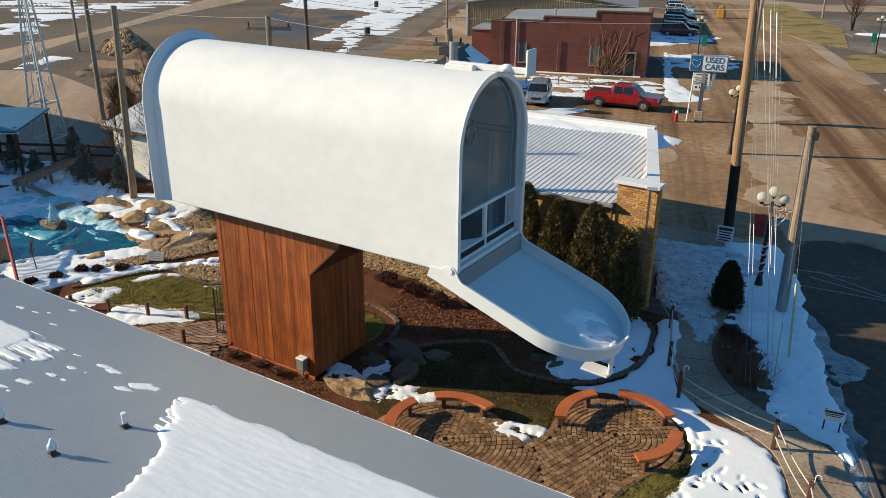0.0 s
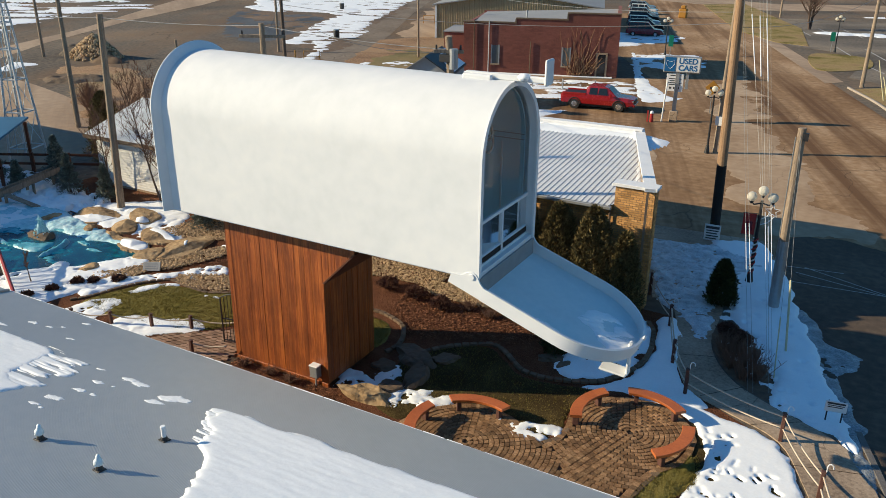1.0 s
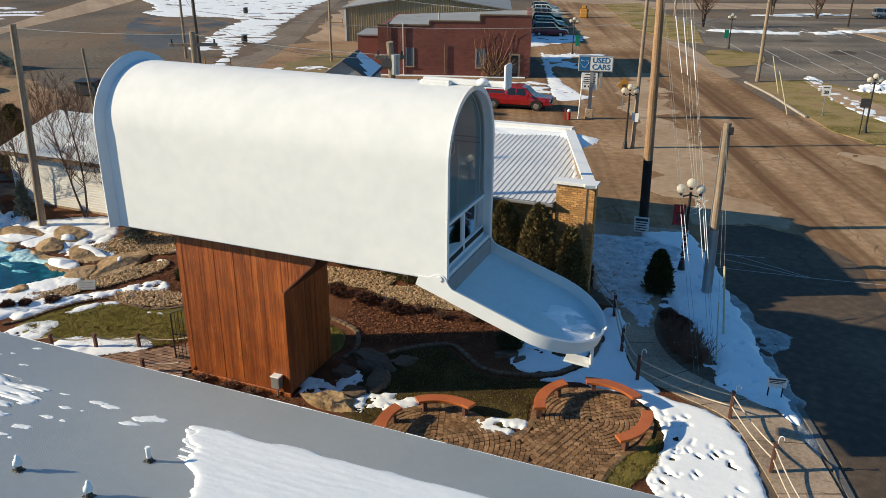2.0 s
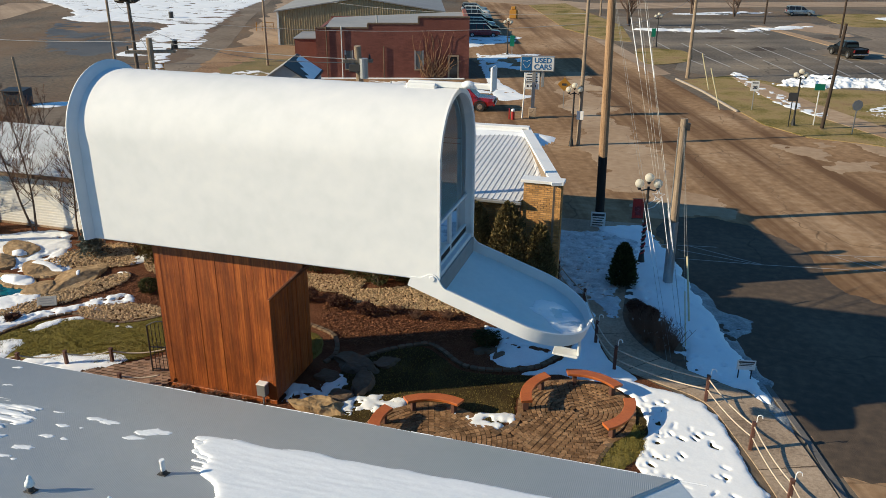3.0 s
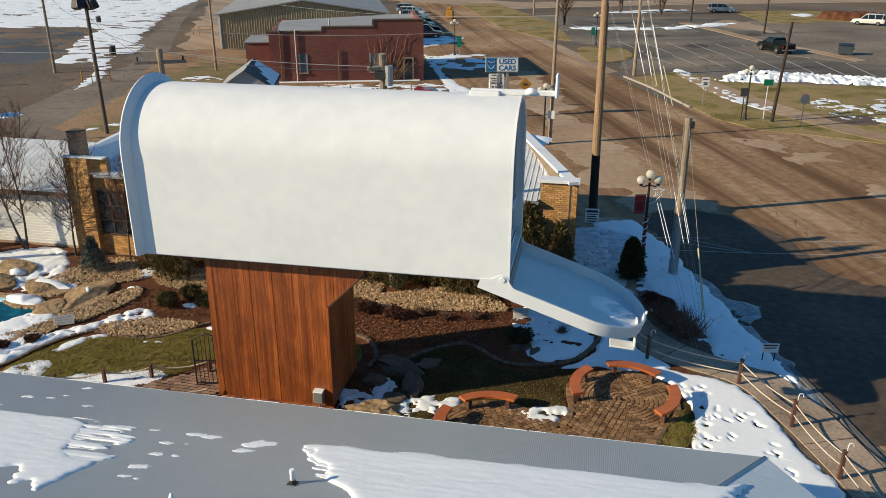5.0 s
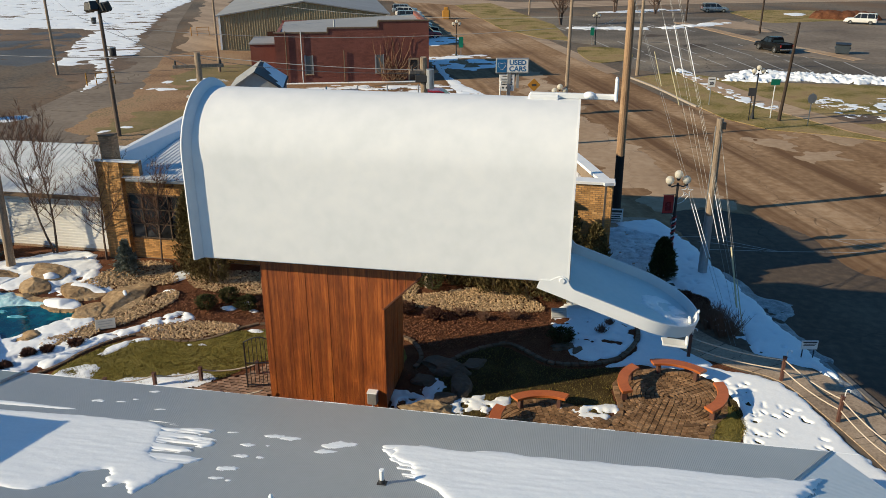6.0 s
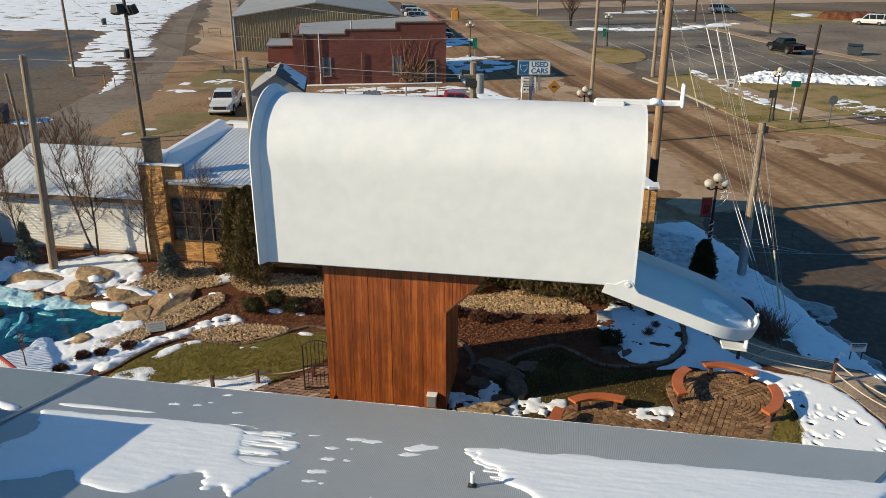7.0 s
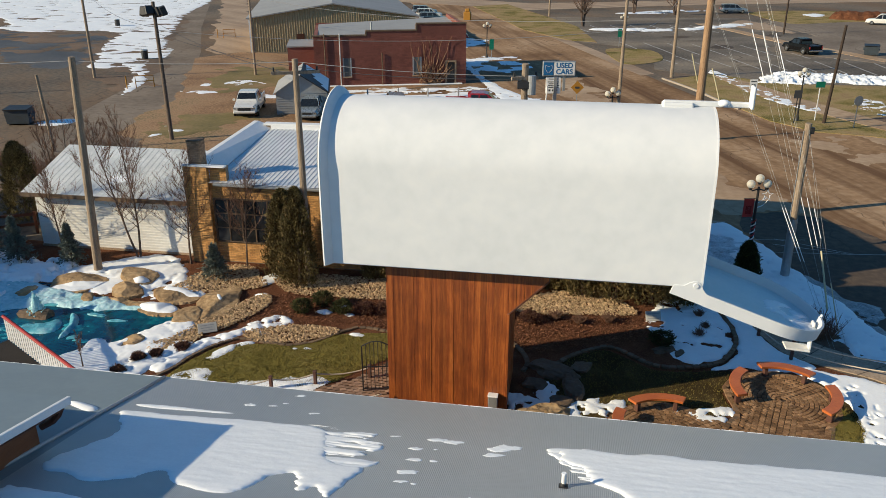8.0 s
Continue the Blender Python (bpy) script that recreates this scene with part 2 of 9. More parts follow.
BRICKRED = mat("red_brick", [(0.11, 0.036, 0.026), (0.17, 0.057, 0.041), (0.225, 0.088, 0.065)], 0.45, 34, 0.9, bump=0.4, bscale=14, contrast=0.18, vary=0.12)
TANSHEET = mat("tan_ribbed_sheet", [(0.34, 0.265, 0.15), (0.46, 0.37, 0.225)], 0.5, 9, 0.6, 0.0, bump=0.1, vary=0.1, spec=0.2)
PALESHEET = mat("pale_grey_shed_sheet", [(0.28, 0.285, 0.29), (0.38, 0.385, 0.39)], 0.6, 9, 0.7, bump=0.1)
GREYROOF = mat("grey_flat_roof", [(0.22, 0.225, 0.23), (0.32, 0.325, 0.33)], 0.3, 10, 0.8, bump=0.2)
SIDING = mat("white_siding", [(0.62, 0.61, 0.58), (0.76, 0.75, 0.72)], 1, 8, 0.6, bump=0.1)
POLEWOOD = mat("weathered_pole_wood", [(0.155, 0.113, 0.078), (0.285, 0.222, 0.16), (0.41, 0.335, 0.255)], 2, 8, 0.9, bump=0.5, bscale=20, stretch=(6, 6, 0.6), contrast=0.2, spec=0.2)
DARKPOLE = mat("dark_pole_wood", [(0.028, 0.021, 0.017), (0.075, 0.055, 0.043)], 2, 8, 0.9, bump=0.5, bscale=20, stretch=(6, 6, 0.6), contrast=0.2, spec=0.2)
DIMPANE = mat("dim_grey_pane", [(0.07, 0.08, 0.085), (0.12, 0.13, 0.135)], 1.5, 8, 0.35, bump=0)
FLOODPOLE = mat("grey_brown_pole_wood", [(0.07, 0.053, 0.042), (0.14, 0.108, 0.085), (0.21, 0.17, 0.135)], 2, 8, 0.9, bump=0.5, bscale=20, stretch=(6, 6, 0.6), contrast=0.2, spec=0.2)
DRYVINE = mat("dry_tan_vine", [(0.20, 0.11, 0.06), (0.40, 0.25, 0.145)], 4, 8, 0.9, bump=0, spec=0.1)
SKIPBLUE = mat("dark_blue_skip_paint", [(0.02, 0.028, 0.038), (0.05, 0.065, 0.08)], 2, 8, 0.6, bump=0.1)
POLENEW = mat("tan_pole_wood", [(0.165, 0.094, 0.046), (0.30, 0.188, 0.102), (0.42, 0.28, 0.162)], 1.4, 8, 0.85, bump=0.4, bscale=20, stretch=(6, 6, 0.5), contrast=0.18)
TAR = mat("black_tarred_wood", [(0.012, 0.010, 0.009), (0.03, 0.024, 0.02)], 2, 8, 0.9, bump=0.4)
BLACK = mat("black_paint", [(0.010, 0.010, 0.011), (0.028, 0.028, 0.03)], 4, 8, 0.5, bump=0.1)
STEEL = mat("grey_steel", [(0.30, 0.31, 0.32), (0.45, 0.46, 0.47)], 5, 8, 0.45, 0.6, bump=0.1)
GALV = mat("pale_galvanised_steel", [(0.46, 0.47, 0.47), (0.60, 0.61, 0.61)], 5, 8, 0.55, 0.0, bump=0.1)
WIREMAT = mat("cable_steel", [(0.22, 0.22, 0.22), (0.34, 0.34, 0.34)], 5, 8, 0.5, 0.2, bump=0)
GUYMAT = mat("bright_guy_strand", [(0.22, 0.22, 0.21), (0.34, 0.34, 0.33)], 5, 8, 0.5, 0.1, bump=0)
SHEDROOF = mat("pale_grey_ribbed_metal", [(0.40, 0.42, 0.43), (0.56, 0.58, 0.585), (0.76, 0.77, 0.78)], 1.1, 12, 0.6, 0.0, bump=0.1, bscale=16, spec=0.3)
ROPE = mat("natural_rope", [(0.42, 0.34, 0.25), (0.60, 0.52, 0.42)], 14, 6, 0.9, bump=0.4, bscale=120)
BARK = mat("thin_tree_bark", [(0.055, 0.036, 0.026), (0.13, 0.09, 0.068)], 6, 8, 0.9, bump=0.4)
TWIG = mat("reddish_twigs", [(0.10, 0.058, 0.040), (0.22, 0.13, 0.09)], 6, 8, 0.9, bump=0, spec=0.1)
CONIFER = mat("evergreen_foliage", [(0.045, 0.040, 0.017), (0.125, 0.098, 0.038), (0.25, 0.18, 0.082)], 2.5, 6, 0.9, bump=0, vary=0.5, spec=0.15)
SPRUCE = mat("blue_spruce_needles", [(0.085, 0.10, 0.082), (0.22, 0.24, 0.20)], 2.5, 6, 0.9, bump=0, vary=0.4, spec=0.15)
SHRUB = mat("dark_shrub_leaves", [(0.02, 0.026, 0.009), (0.075, 0.075, 0.022)], 3, 6, 0.8, bump=0, vary=0.5, spec=0.2)
WATER = mat("turquoise_pond_water", [(0.002, 0.014, 0.032), (0.004, 0.034, 0.066), (0.008, 0.085, 0.125), (0.020, 0.21, 0.24)], 0.45, 6, 0.1, bump=0.2, bscale=5, contrast=0.2)
ICE = mat("blue_green_ice", [(0.03, 0.20, 0.30), (0.15, 0.42, 0.52), (0.52, 0.72, 0.77)], 0.7, 7, 0.35, bump=0.6, bscale=8, bdist=0.05, contrast=0.22)
ICETEAL = mat("clear_turquoise_ice", [(0.008, 0.10, 0.16), (0.04, 0.25, 0.33), (0.22, 0.52, 0.60)], 0.7, 6, 0.3, bump=0.5, bscale=6, bdist=0.05, contrast=0.2)
ICEPALE = mat("snowy_pond_ice", [(0.16, 0.40, 0.48), (0.45, 0.66, 0.72), (0.76, 0.84, 0.87)], 0.9, 7, 0.5, bump=0.6, bscale=8, bdist=0.05, contrast=0.22)
ICEWHITE = mat("white_ice_spray", [(0.62, 0.72, 0.76), (0.82, 0.88, 0.90)], 3, 7, 0.4, bump=0.4, bscale=12, contrast=0.2)
ICESPRAY = mat("turquoise_ice_spray", [(0.30, 0.62, 0.68), (0.66, 0.84, 0.87)], 3, 7, 0.4, bump=0.4, bscale=12, contrast=0.2)
DRYSHRUB = mat("dry_red_brown_leaves", [(0.060, 0.030, 0.021), (0.14, 0.072, 0.050)], 4, 6, 0.9, bump=0, vary=0.5, spec=0.1)
REDPAINT = mat("red_paint", [(0.24, 0.012, 0.012), (0.36, 0.022, 0.02)], 3, 8, 0.5, bump=0.1)
CARRED = mat("red_car_paint", [(0.22, 0.006, 0.007), (0.28, 0.010, 0.010)], 2, 4, 0.25, bump=0, coat=0.6)
CARBLACK = mat("black_car_paint", [(0.005, 0.005, 0.006), (0.010, 0.010, 0.011)], 2, 4, 0.25, bump=0, spec=0.12)
CARWHITE = mat("white_car_paint", [(0.62, 0.61, 0.58), (0.72, 0.71, 0.69)], 2, 4, 0.3, bump=0, coat=0.5)
CARSILVER = mat("silver_blue_car_paint", [(0.24, 0.28, 0.31), (0.34, 0.38, 0.41)], 2, 4, 0.28, 0.4, bump=0, coat=0.5)
CARWINE = mat("wine_red_car_paint", [(0.14, 0.010, 0.012), (0.2, 0.016, 0.018)], 2, 4, 0.25, bump=0, coat=0.5)
CARGLASS = mat("tinted_car_glass", [(0.010, 0.012, 0.014), (0.022, 0.025, 0.028)], 2, 4, 0.08, bump=0)
TYRE = mat("tyre_rubber", [(0.010, 0.010, 0.010), (0.022, 0.021, 0.020)], 8, 6, 0.85, bump=0.2)
CHROME = mat("bright_metal", [(0.5, 0.5, 0.5), (0.62, 0.62, 0.62)], 5, 5, 0.25, 0.9, bump=0)
SIGNWHITE = mat("white_sign_face", [(0.66, 0.67, 0.67), (0.76, 0.76, 0.76)], 2, 8, 0.5, bump=0)
SIGNBLUE = mat("blue_sign_face", [(0.012, 0.10, 0.27), (0.02, 0.13, 0.33)], 2, 8, 0.5, bump=0)
SIGNINK = mat("dark_sign_ink", [(0.03, 0.03, 0.035), (0.06, 0.06, 0.065)], 4, 8, 0.7, bump=0)
SIGNYELLOW = mat("yellow_sign_face", [(0.32, 0.15, 0.012), (0.40, 0.20, 0.02)], 3, 8, 0.6, bump=0)
SIGNGREEN = mat("green_sign_face", [(0.008, 0.13, 0.08), (0.015, 0.18, 0.11)], 3, 8, 0.5, bump=0)
GLOBE = mat("milk_glass_globe", [(0.72, 0.69, 0.60), (0.80, 0.77, 0.69)], 4, 6, 0.6, bump=0, spec=0.1)
YELLOWPLASTIC = mat("pale_yellow_guard", [(0.48, 0.43, 0.24), (0.60, 0.55, 0.36)], 3, 8, 0.5, bump=0)
WALLGREY = mat("painted_interior_panel", [(0.60, 0.76, 0.84), (0.70, 0.84, 0.90)], 1, 8, 0.6, bump=0.05)
GLASS = glass("clear_window_glass")
DARKGLASS = mat("dark_window_glass", [(0.012, 0.013, 0.015), (0.03, 0.032, 0.034)], 2, 5, 0.1, bump=0)
BLUESHEET = mat("blue_metal_canopy", [(0.05, 0.13, 0.22), (0.08, 0.18, 0.29)], 1, 8, 0.45, 0.2, bump=0.1)
PAINTLINE = mat("faded_road_paint", [(0.26, 0.25, 0.23), (0.52, 0.51, 0.49)], 3, 8, 0.8, bump=0.1)
BOARDBROWN = mat("brown_wood_siding", [(0.16, 0.055, 0.018), (0.29, 0.11, 0.04)], 2, 9, 0.6, bump=0.3, stretch=(6, 0.6, 6), vary=0.15)

_n, _l = GLOBE.node_tree.nodes, GLOBE.node_tree.links
_tr, _mx = _n.new("ShaderNodeBsdfTranslucent"), _n.new("ShaderNodeMixShader")
_tr.inputs[0].default_value = (0.92, 0.88, 0.78, 1)
_mx.inputs[0].default_value = 0.5
_l.new(_n["Principled BSDF"].outputs[0], _mx.inputs[1])
_l.new(_tr.outputs[0], _mx.inputs[2])
_l.new(_mx.outputs[0], _n["Material Output"].inputs[0])

# ---- building helpers ----


def mesh_from(name, bm, material, smooth=False):
    me = bpy.data.meshes.new(name)
    bmesh.ops.recalc_face_normals(bm, faces=bm.faces)
    bm.to_mesh(me)
    bm.free()
    if material:
        me.materials.append(material)
    if smooth:
        me.shade_smooth()
    return me


def thing(name, label, category, at=(0, 0, 0), rz=0.0, group="", kind=""):
    e = new(name)
    e.empty_display_size = 0.2
    e.matrix_basis = pose(*at, 0, 0, rz)
    return tagged(e, label, category, group, kind)


def part(name, bm, material, parent, label="", smooth=False):
    ob = new(name, mesh_from(name, bm, material, smooth))
    ob.parent = parent
    if label:
        ob["label"] = label
    return ob


def solo(name, bm, material, label, category, smooth=False, group="", kind=""):
    ob = new(name, mesh_from(name, bm, material, smooth))
    return tagged(ob, label, category, group, kind)


def piece(name, me, parent, m):
    ob = new(name, me)
    ob.parent = parent
    ob.matrix_basis = m
    return ob


def box(bm, x0, x1, y0, y1, z0, z1, bevel=0.0, m=None):
    r = bmesh.ops.create_cube(bm, size=1)
    vs = r["verts"]
    for v in vs:
        v.co = Vector((x0 + (v.co.x + 0.5) * (x1 - x0), y0 + (v.co.y + 0.5) * (y1 - y0), z0 + (v.co.z + 0.5) * (z1 - z0)))
    if bevel:
        es = list({e for v in vs for e in v.link_edges})
        r = bmesh.ops.bevel(bm, geom=es, offset=bevel, segments=1, affect="EDGES")
        vs = list({v for f in r["faces"] for v in f.verts} | {v for v in vs if v.is_valid})
    if m is not None:
        bmesh.ops.transform(bm, matrix=m, verts=vs)
    return bm


def boxed(x0, x1, y0, y1, z0, z1, bevel=0.0, m=None):
    return box(bmesh.new(), x0, x1, y0, y1, z0, z1, bevel, m)


def rod(bm, a, b, r0, r1=None, n=8, caps=True):
    a, b = Vector(a), Vector(b)
    r1 = r0 if r1 is None else r1
    q = (b - a).to_track_quat("Z", "Y")
    rings = []
    for p, r in ((a, r0), (b, r1)):
        rings.append([bm.verts.new(p + q @ Vector((r * math.cos(2 * math.pi * i / n), r * math.sin(2 * math.pi * i / n), 0))) for i in range(n)])
    for i in range(n):
        j = (i + 1) % n
        bm.faces.new((rings[0][i], rings[0][j], rings[1][j], rings[1][i]))
    if caps:
        bm.faces.new(rings[0][::-1])
        bm.faces.new(rings[1])
    return bm


def rodded(a, b, r0, r1=None, n=8):
    return rod(bmesh.new(), a, b, r0, r1, n)


def tube(bm, pts, r, n=6):
    pts = [Vector(p) for p in pts]
    rings = []
    for i, p in enumerate(pts):
        d = (pts[min(i + 1, len(pts) - 1)] - pts[max(i - 1, 0)]).normalized()
        q = d.to_track_quat("Z", "Y")
        rr = r[i] if isinstance(r, (list, tuple)) else r
        rings.append([bm.verts.new(p + q @ Vector((rr * math.cos(2 * math.pi * k / n), rr * math.sin(2 * math.pi * k / n), 0))) for k in range(n)])
    for A, B in zip(rings, rings[1:]):
        for k in range(n):
            j = (k + 1) % n
            bm.faces.new((A[k], A[j], B[j], B[k]))
    bm.faces.new(rings[0][::-1])
    bm.faces.new(rings[-1])
    return bm


def ball(bm, c, r, sub=2, squash=1.0):
    v = bmesh.ops.create_icosphere(bm, subdivisions=sub, radius=r)["verts"]
    for p in v:
        p.co = Vector((p.co.x, p.co.y, p.co.z * squash)) + Vector(c)
    return bm


def spline(pts, step=0.2, closed=True):
    P = [np.array(p, float) for p in pts]
    n = len(P)
    out = []
    for i in range(n if closed else n - 1):
        p0, p1, p2, p3 = ((P[(i + k) % n] for k in (-1, 0, 1, 2)) if closed else (P[min(max(i + k, 0), n - 1)] for k in (-1, 0, 1, 2)))
        m = max(2, int(np.linalg.norm(p2 - p1) / step))
        for k in range(m):
            t = k / m
            out.append(0.5 * (2 * p1 + (p2 - p0) * t + (2 * p0 - 5 * p1 + 4 * p2 - p3) * t * t + (3 * p1 - p0 - 3 * p2 + p3) * t ** 3))
    if not closed:
        out.append(P[-1])
    return np.array(out)


def vnoise(x, y, seed=0):
    xi, yi = np.floor(x).astype(np.int64), np.floor(y).astype(np.int64)
    fx, fy = x - xi, y - yi
    fx, fy = fx * fx * (3 - 2 * fx), fy * fy * (3 - 2 * fy)

    def h(a, b):
        v = (a * 374761393 + b * 668265263 + seed * 1442695041) & 0xFFFFFFFF
        v = ((v ^ (v >> 13)) * 1274126177) & 0xFFFFFFFF
        return ((v ^ (v >> 16)) & 0xFFFF) / 65535.0
    return (h(xi, yi) * (1 - fx) + h(xi + 1, yi) * fx) * (1 - fy) + (h(xi, yi + 1) * (1 - fx) + h(xi + 1, yi + 1) * fx) * fy


def fbm(x, y, seed=0, octaves=4):
    s, a, t = np.zeros_like(x), 0.5, 0.0
    for k in range(octaves):
        s += a * vnoise(x * 2 ** k, y * 2 ** k, seed + k * 17)
        t += a
        a *= 0.5
    return s / t - 0.5


def inside_distance(x, y, outline):
    a, b = outline, np.roll(outline, -1, axis=0)
    best = np.full(x.shape, 1e9)
    ins = np.zeros(x.shape, bool)
    for (ax, ay), (bx, by) in zip(a, b):
        dx, dy = bx - ax, by - ay
        t = np.clip(((x - ax) * dx + (y - ay) * dy) / (dx * dx + dy * dy + 1e-12), 0, 1)
        best = np.minimum(best, np.hypot(x - ax - t * dx, y - ay - t * dy))
        cond = ((ay > y) != (by > y)) & (x < dx * (y - ay) / (dy + 1e-12 * (dy == 0)) + ax)
        ins ^= cond
    return np.where(ins, best, -best)


def largest(cell):
    """The largest connected patch of a grid of cells."""
    todo, best = set(zip(*np.nonzero(cell))), set()
    while todo:
        patch, queue = set(), [todo.pop()]
        while queue:
            i, j = queue.pop()
            patch.add((i, j))
            for n in ((i + 1, j), (i - 1, j), (i, j + 1), (i, j - 1)):
                if n in todo:
                    todo.remove(n)
                    queue.append(n)
        best = max(best, patch, key=len)
    out = np.zeros(cell.shape, bool)
    for i, j in best:
        out[i, j] = True
    return out


def blanket(pts, thick, res=0.1, rag=0.25, ragscale=1.5, soft=0.25, lump=0.03, seed=1, floor=None, smooth_outline=True, stretch=(1, 1), turn=0.0, dips=(), holes=0.0, holescale=1.0, facets=0, tops=None, whole=False):
    """A soft layer inside an outline, thick in the middle and running out to a ragged edge."""
    o = spline(pts, max(res * 2, 0.15)) if smooth_outline else np.array(pts, float)
    x0, y0 = o.min(0) - rag - res * 2
    x1, y1 = o.max(0) + rag + res * 2
    gx, gy = np.arange(x0, x1, res), np.arange(y0, y1, res)
    X, Y = np.meshgrid(gx, gy)
    c, s = math.cos(turn), math.sin(turn)
    U, V = (X * c + Y * s) * stretch[0] * ragscale, (-X * s + Y * c) * stretch[1] * ragscale
    d = inside_distance(X, Y, o) + 2 * rag * fbm(U, V, seed)
    if holes:
        d = np.minimum(d, (fbm(U * holescale + 31, V * holescale - 17, seed + 9, 5) + 0.5 - holes) * 4 * rag)
    h = thick * (1 - np.exp(-np.maximum(d, 0) / soft)) + lump * 2 * fbm(U * 1.3 + 9, V * 1.3, seed + 5) * np.clip(d / soft, 0, 1)
    h = np.where(d > 0, h, d * thick / soft) - 0.004
    cut = random.Random(seed)
    for k in range(facets):
        # broken planes tilted round the middle of the stone
        a, g = cut.uniform(0, 6.283), cut.uniform(0.08, 0.5)
        e = (X - o[:, 0].mean()) * math.cos(a) + (Y - o[:, 1].mean()) * math.sin(a)
        h = np.minimum(h, np.maximum(thick * cut.uniform(0.75, 1.05) - g * np.maximum(e, 0), 0.3 * thick * np.sign(d)))
    for px, py, pr, pd in dips:
        h -= pd * np.exp(-((X - px) ** 2 + (Y - py) ** 2) / (pr * pr))
    Z = h + (floor(X, Y) if floor else 0.0)
    if tops is not None:
        tops.append((x0, y0, res, np.where(d > 0, Z, 0)))
    keep = d > -2.2 * res
    idx = -np.ones(X.shape, int)
    cell = keep[:-1, :-1] & keep[1:, :-1] & keep[:-1, 1:] & keep[1:, 1:]
    if whole:
        cell = largest(cell)
    used = np.zeros(X.shape, bool)
    used[:-1, :-1] |= cell
    used[1:, :-1] |= cell
    used[:-1, 1:] |= cell
    used[1:, 1:] |= cell
    idx[used] = np.arange(used.sum())
    faces = np.stack([idx[:-1, :-1][cell], idx[:-1, 1:][cell], idx[1:, 1:][cell], idx[1:, :-1][cell]], 1)
    me = bpy.data.meshes.new("layer")
    me.from_pydata(np.stack([X[used], Y[used], Z[used]], 1).tolist(), [], faces.tolist())
    me.shade_smooth()
    return me


def layer(name, pts, thick, material, label, category, kind="structure", **kw):
    me = blanket(pts, thick, whole=kind == "", **kw)
    me.name = name
    me.materials.append(material)
    return tagged(new(name, me), label, category, "", kind)


def slab(name, pts, z0, z1, material, label, category, smooth_outline=True, step=0.3, wob=0.0, kind="structure"):
    o = spline(pts, step) if smooth_outline else np.array(pts, float)
    if wob:
        o = o + np.stack([fbm(o[:, 0] * 1.7, o[:, 1] * 1.7, 3), fbm(o[:, 0] * 1.7, o[:, 1] * 1.7, 8)], 1) * 2 * wob
    bm = bmesh.new()
    top = [bm.verts.new((x, y, z1)) for x, y in o]
    low = [bm.verts.new((x, y, z0)) for x, y in o]
    caps = [bm.faces.new(top), bm.faces.new(low[::-1])]
    for i in range(len(top)):
        j = (i + 1) % len(top)
        bm.faces.new((top[j], top[i], low[i], low[j]))
    bmesh.ops.triangulate(bm, faces=caps)
    ob = solo(name, bm, material, label, category, kind=kind)
    if max(ob.data.polygons, key=lambda p: p.center.z).normal.z < 0:
        ob.data.flip_normals()
    return ob

# ---- ground, road, beds ----
bm = bmesh.new()
bmesh.ops.create_grid(bm, x_segments=60, y_segments=60, size=1500)
solo("ground", bm, GROUND, "dusty brown gravel and dirt ground with worn tracks", "ground", kind="structure")
D = Vector((-0.317, 0.948, 0))
R = Vector((0.948, 0.317, 0))


def along(o, s, t):
    p = Vector((o[0], o[1], 0)) + D * s + R * t
    return (p.x, p.y)


KERB0 = (-3.2, 30.0)
slab("road", [along(KERB0, -60, 0), along(KERB0, 260, 0), along(KERB0, 260, 13.2), along(KERB0, 30, 13.2), (60, 37), (60, -30)], -0.1, 0.006, ASPHALT, "wide dusty asphalt street with brown wheel tracks", "road", smooth_outline=False)
layer("lane", [(-56.6, 86.4), (-52.0, 88.0), (-50.5, 90.4), (-60, 110), (-77.4, 148), (-98, 194), (-103, 193), (-89.0, 161), (-73.8, 126), (-63.6, 102)], 0.012, TANROAD, "pale tan concrete lane running between the lots", "road", res=0.4, rag=1.4, ragscale=0.3, soft=0.1, lump=0.0, seed=16, floor=lambda X, Y: X * 0 + 0.006)
slab("lane", [(-38, 33), (-43, 47.6), (-45.9, 56.9), (-48.7, 64.7), (-57.6, 86.1), (-70, 112), (-89.4, 156.5), (-103, 188), (-108, 187), (-78, 120), (-62.5, 86), (-53.5, 62), (-50.5, 48), (-46, 33)], -0.1, 0.008, LANEGREY, "grey worn asphalt lane beside the snowy lot", "road", smooth_outline=False)
slab("lane", [(-75.93, 41.74), (-87.19, 58.62), (-99.0, 80.96), (-108.71, 104.0), (-122, 130), (-132, 128), (-111.93, 95.38), (-94.7, 68.07), (-84.59, 46.79), (-70, 30), (-62, 26)], -0.1, 0.010, TANROAD, "pale tan gravel road crossing the open lot", "road", smooth_outline=False)
slab("lane", [(-72.22, 39.58), (-68.17, 41.36), (-59.74, 39.46), (-52.89, 37.07), (-45.58, 33.88), (-42, 29), (-41, 24), (-44, 20), (-60, 16), (-75, 24), (-76, 36)], -0.1, 0.012, TANROAD, "pale tan gravel yard beside the garden", "road")
slab("verge", [(-40.0, 40), (-43.1, 47.6), (-45.9, 56.9), (-48.7, 64.7), (-56.1, 81.5), (-52.9, 87.0), (-46.0, 86.7), (-38, 84), (-36, 67.5), (-24, 71), (-31, 62), (-30, 40), (-34, 36)], -0.1, 0.016, DIRT, "brown dirt and thin grass verge", "ground", smooth_outline=False)
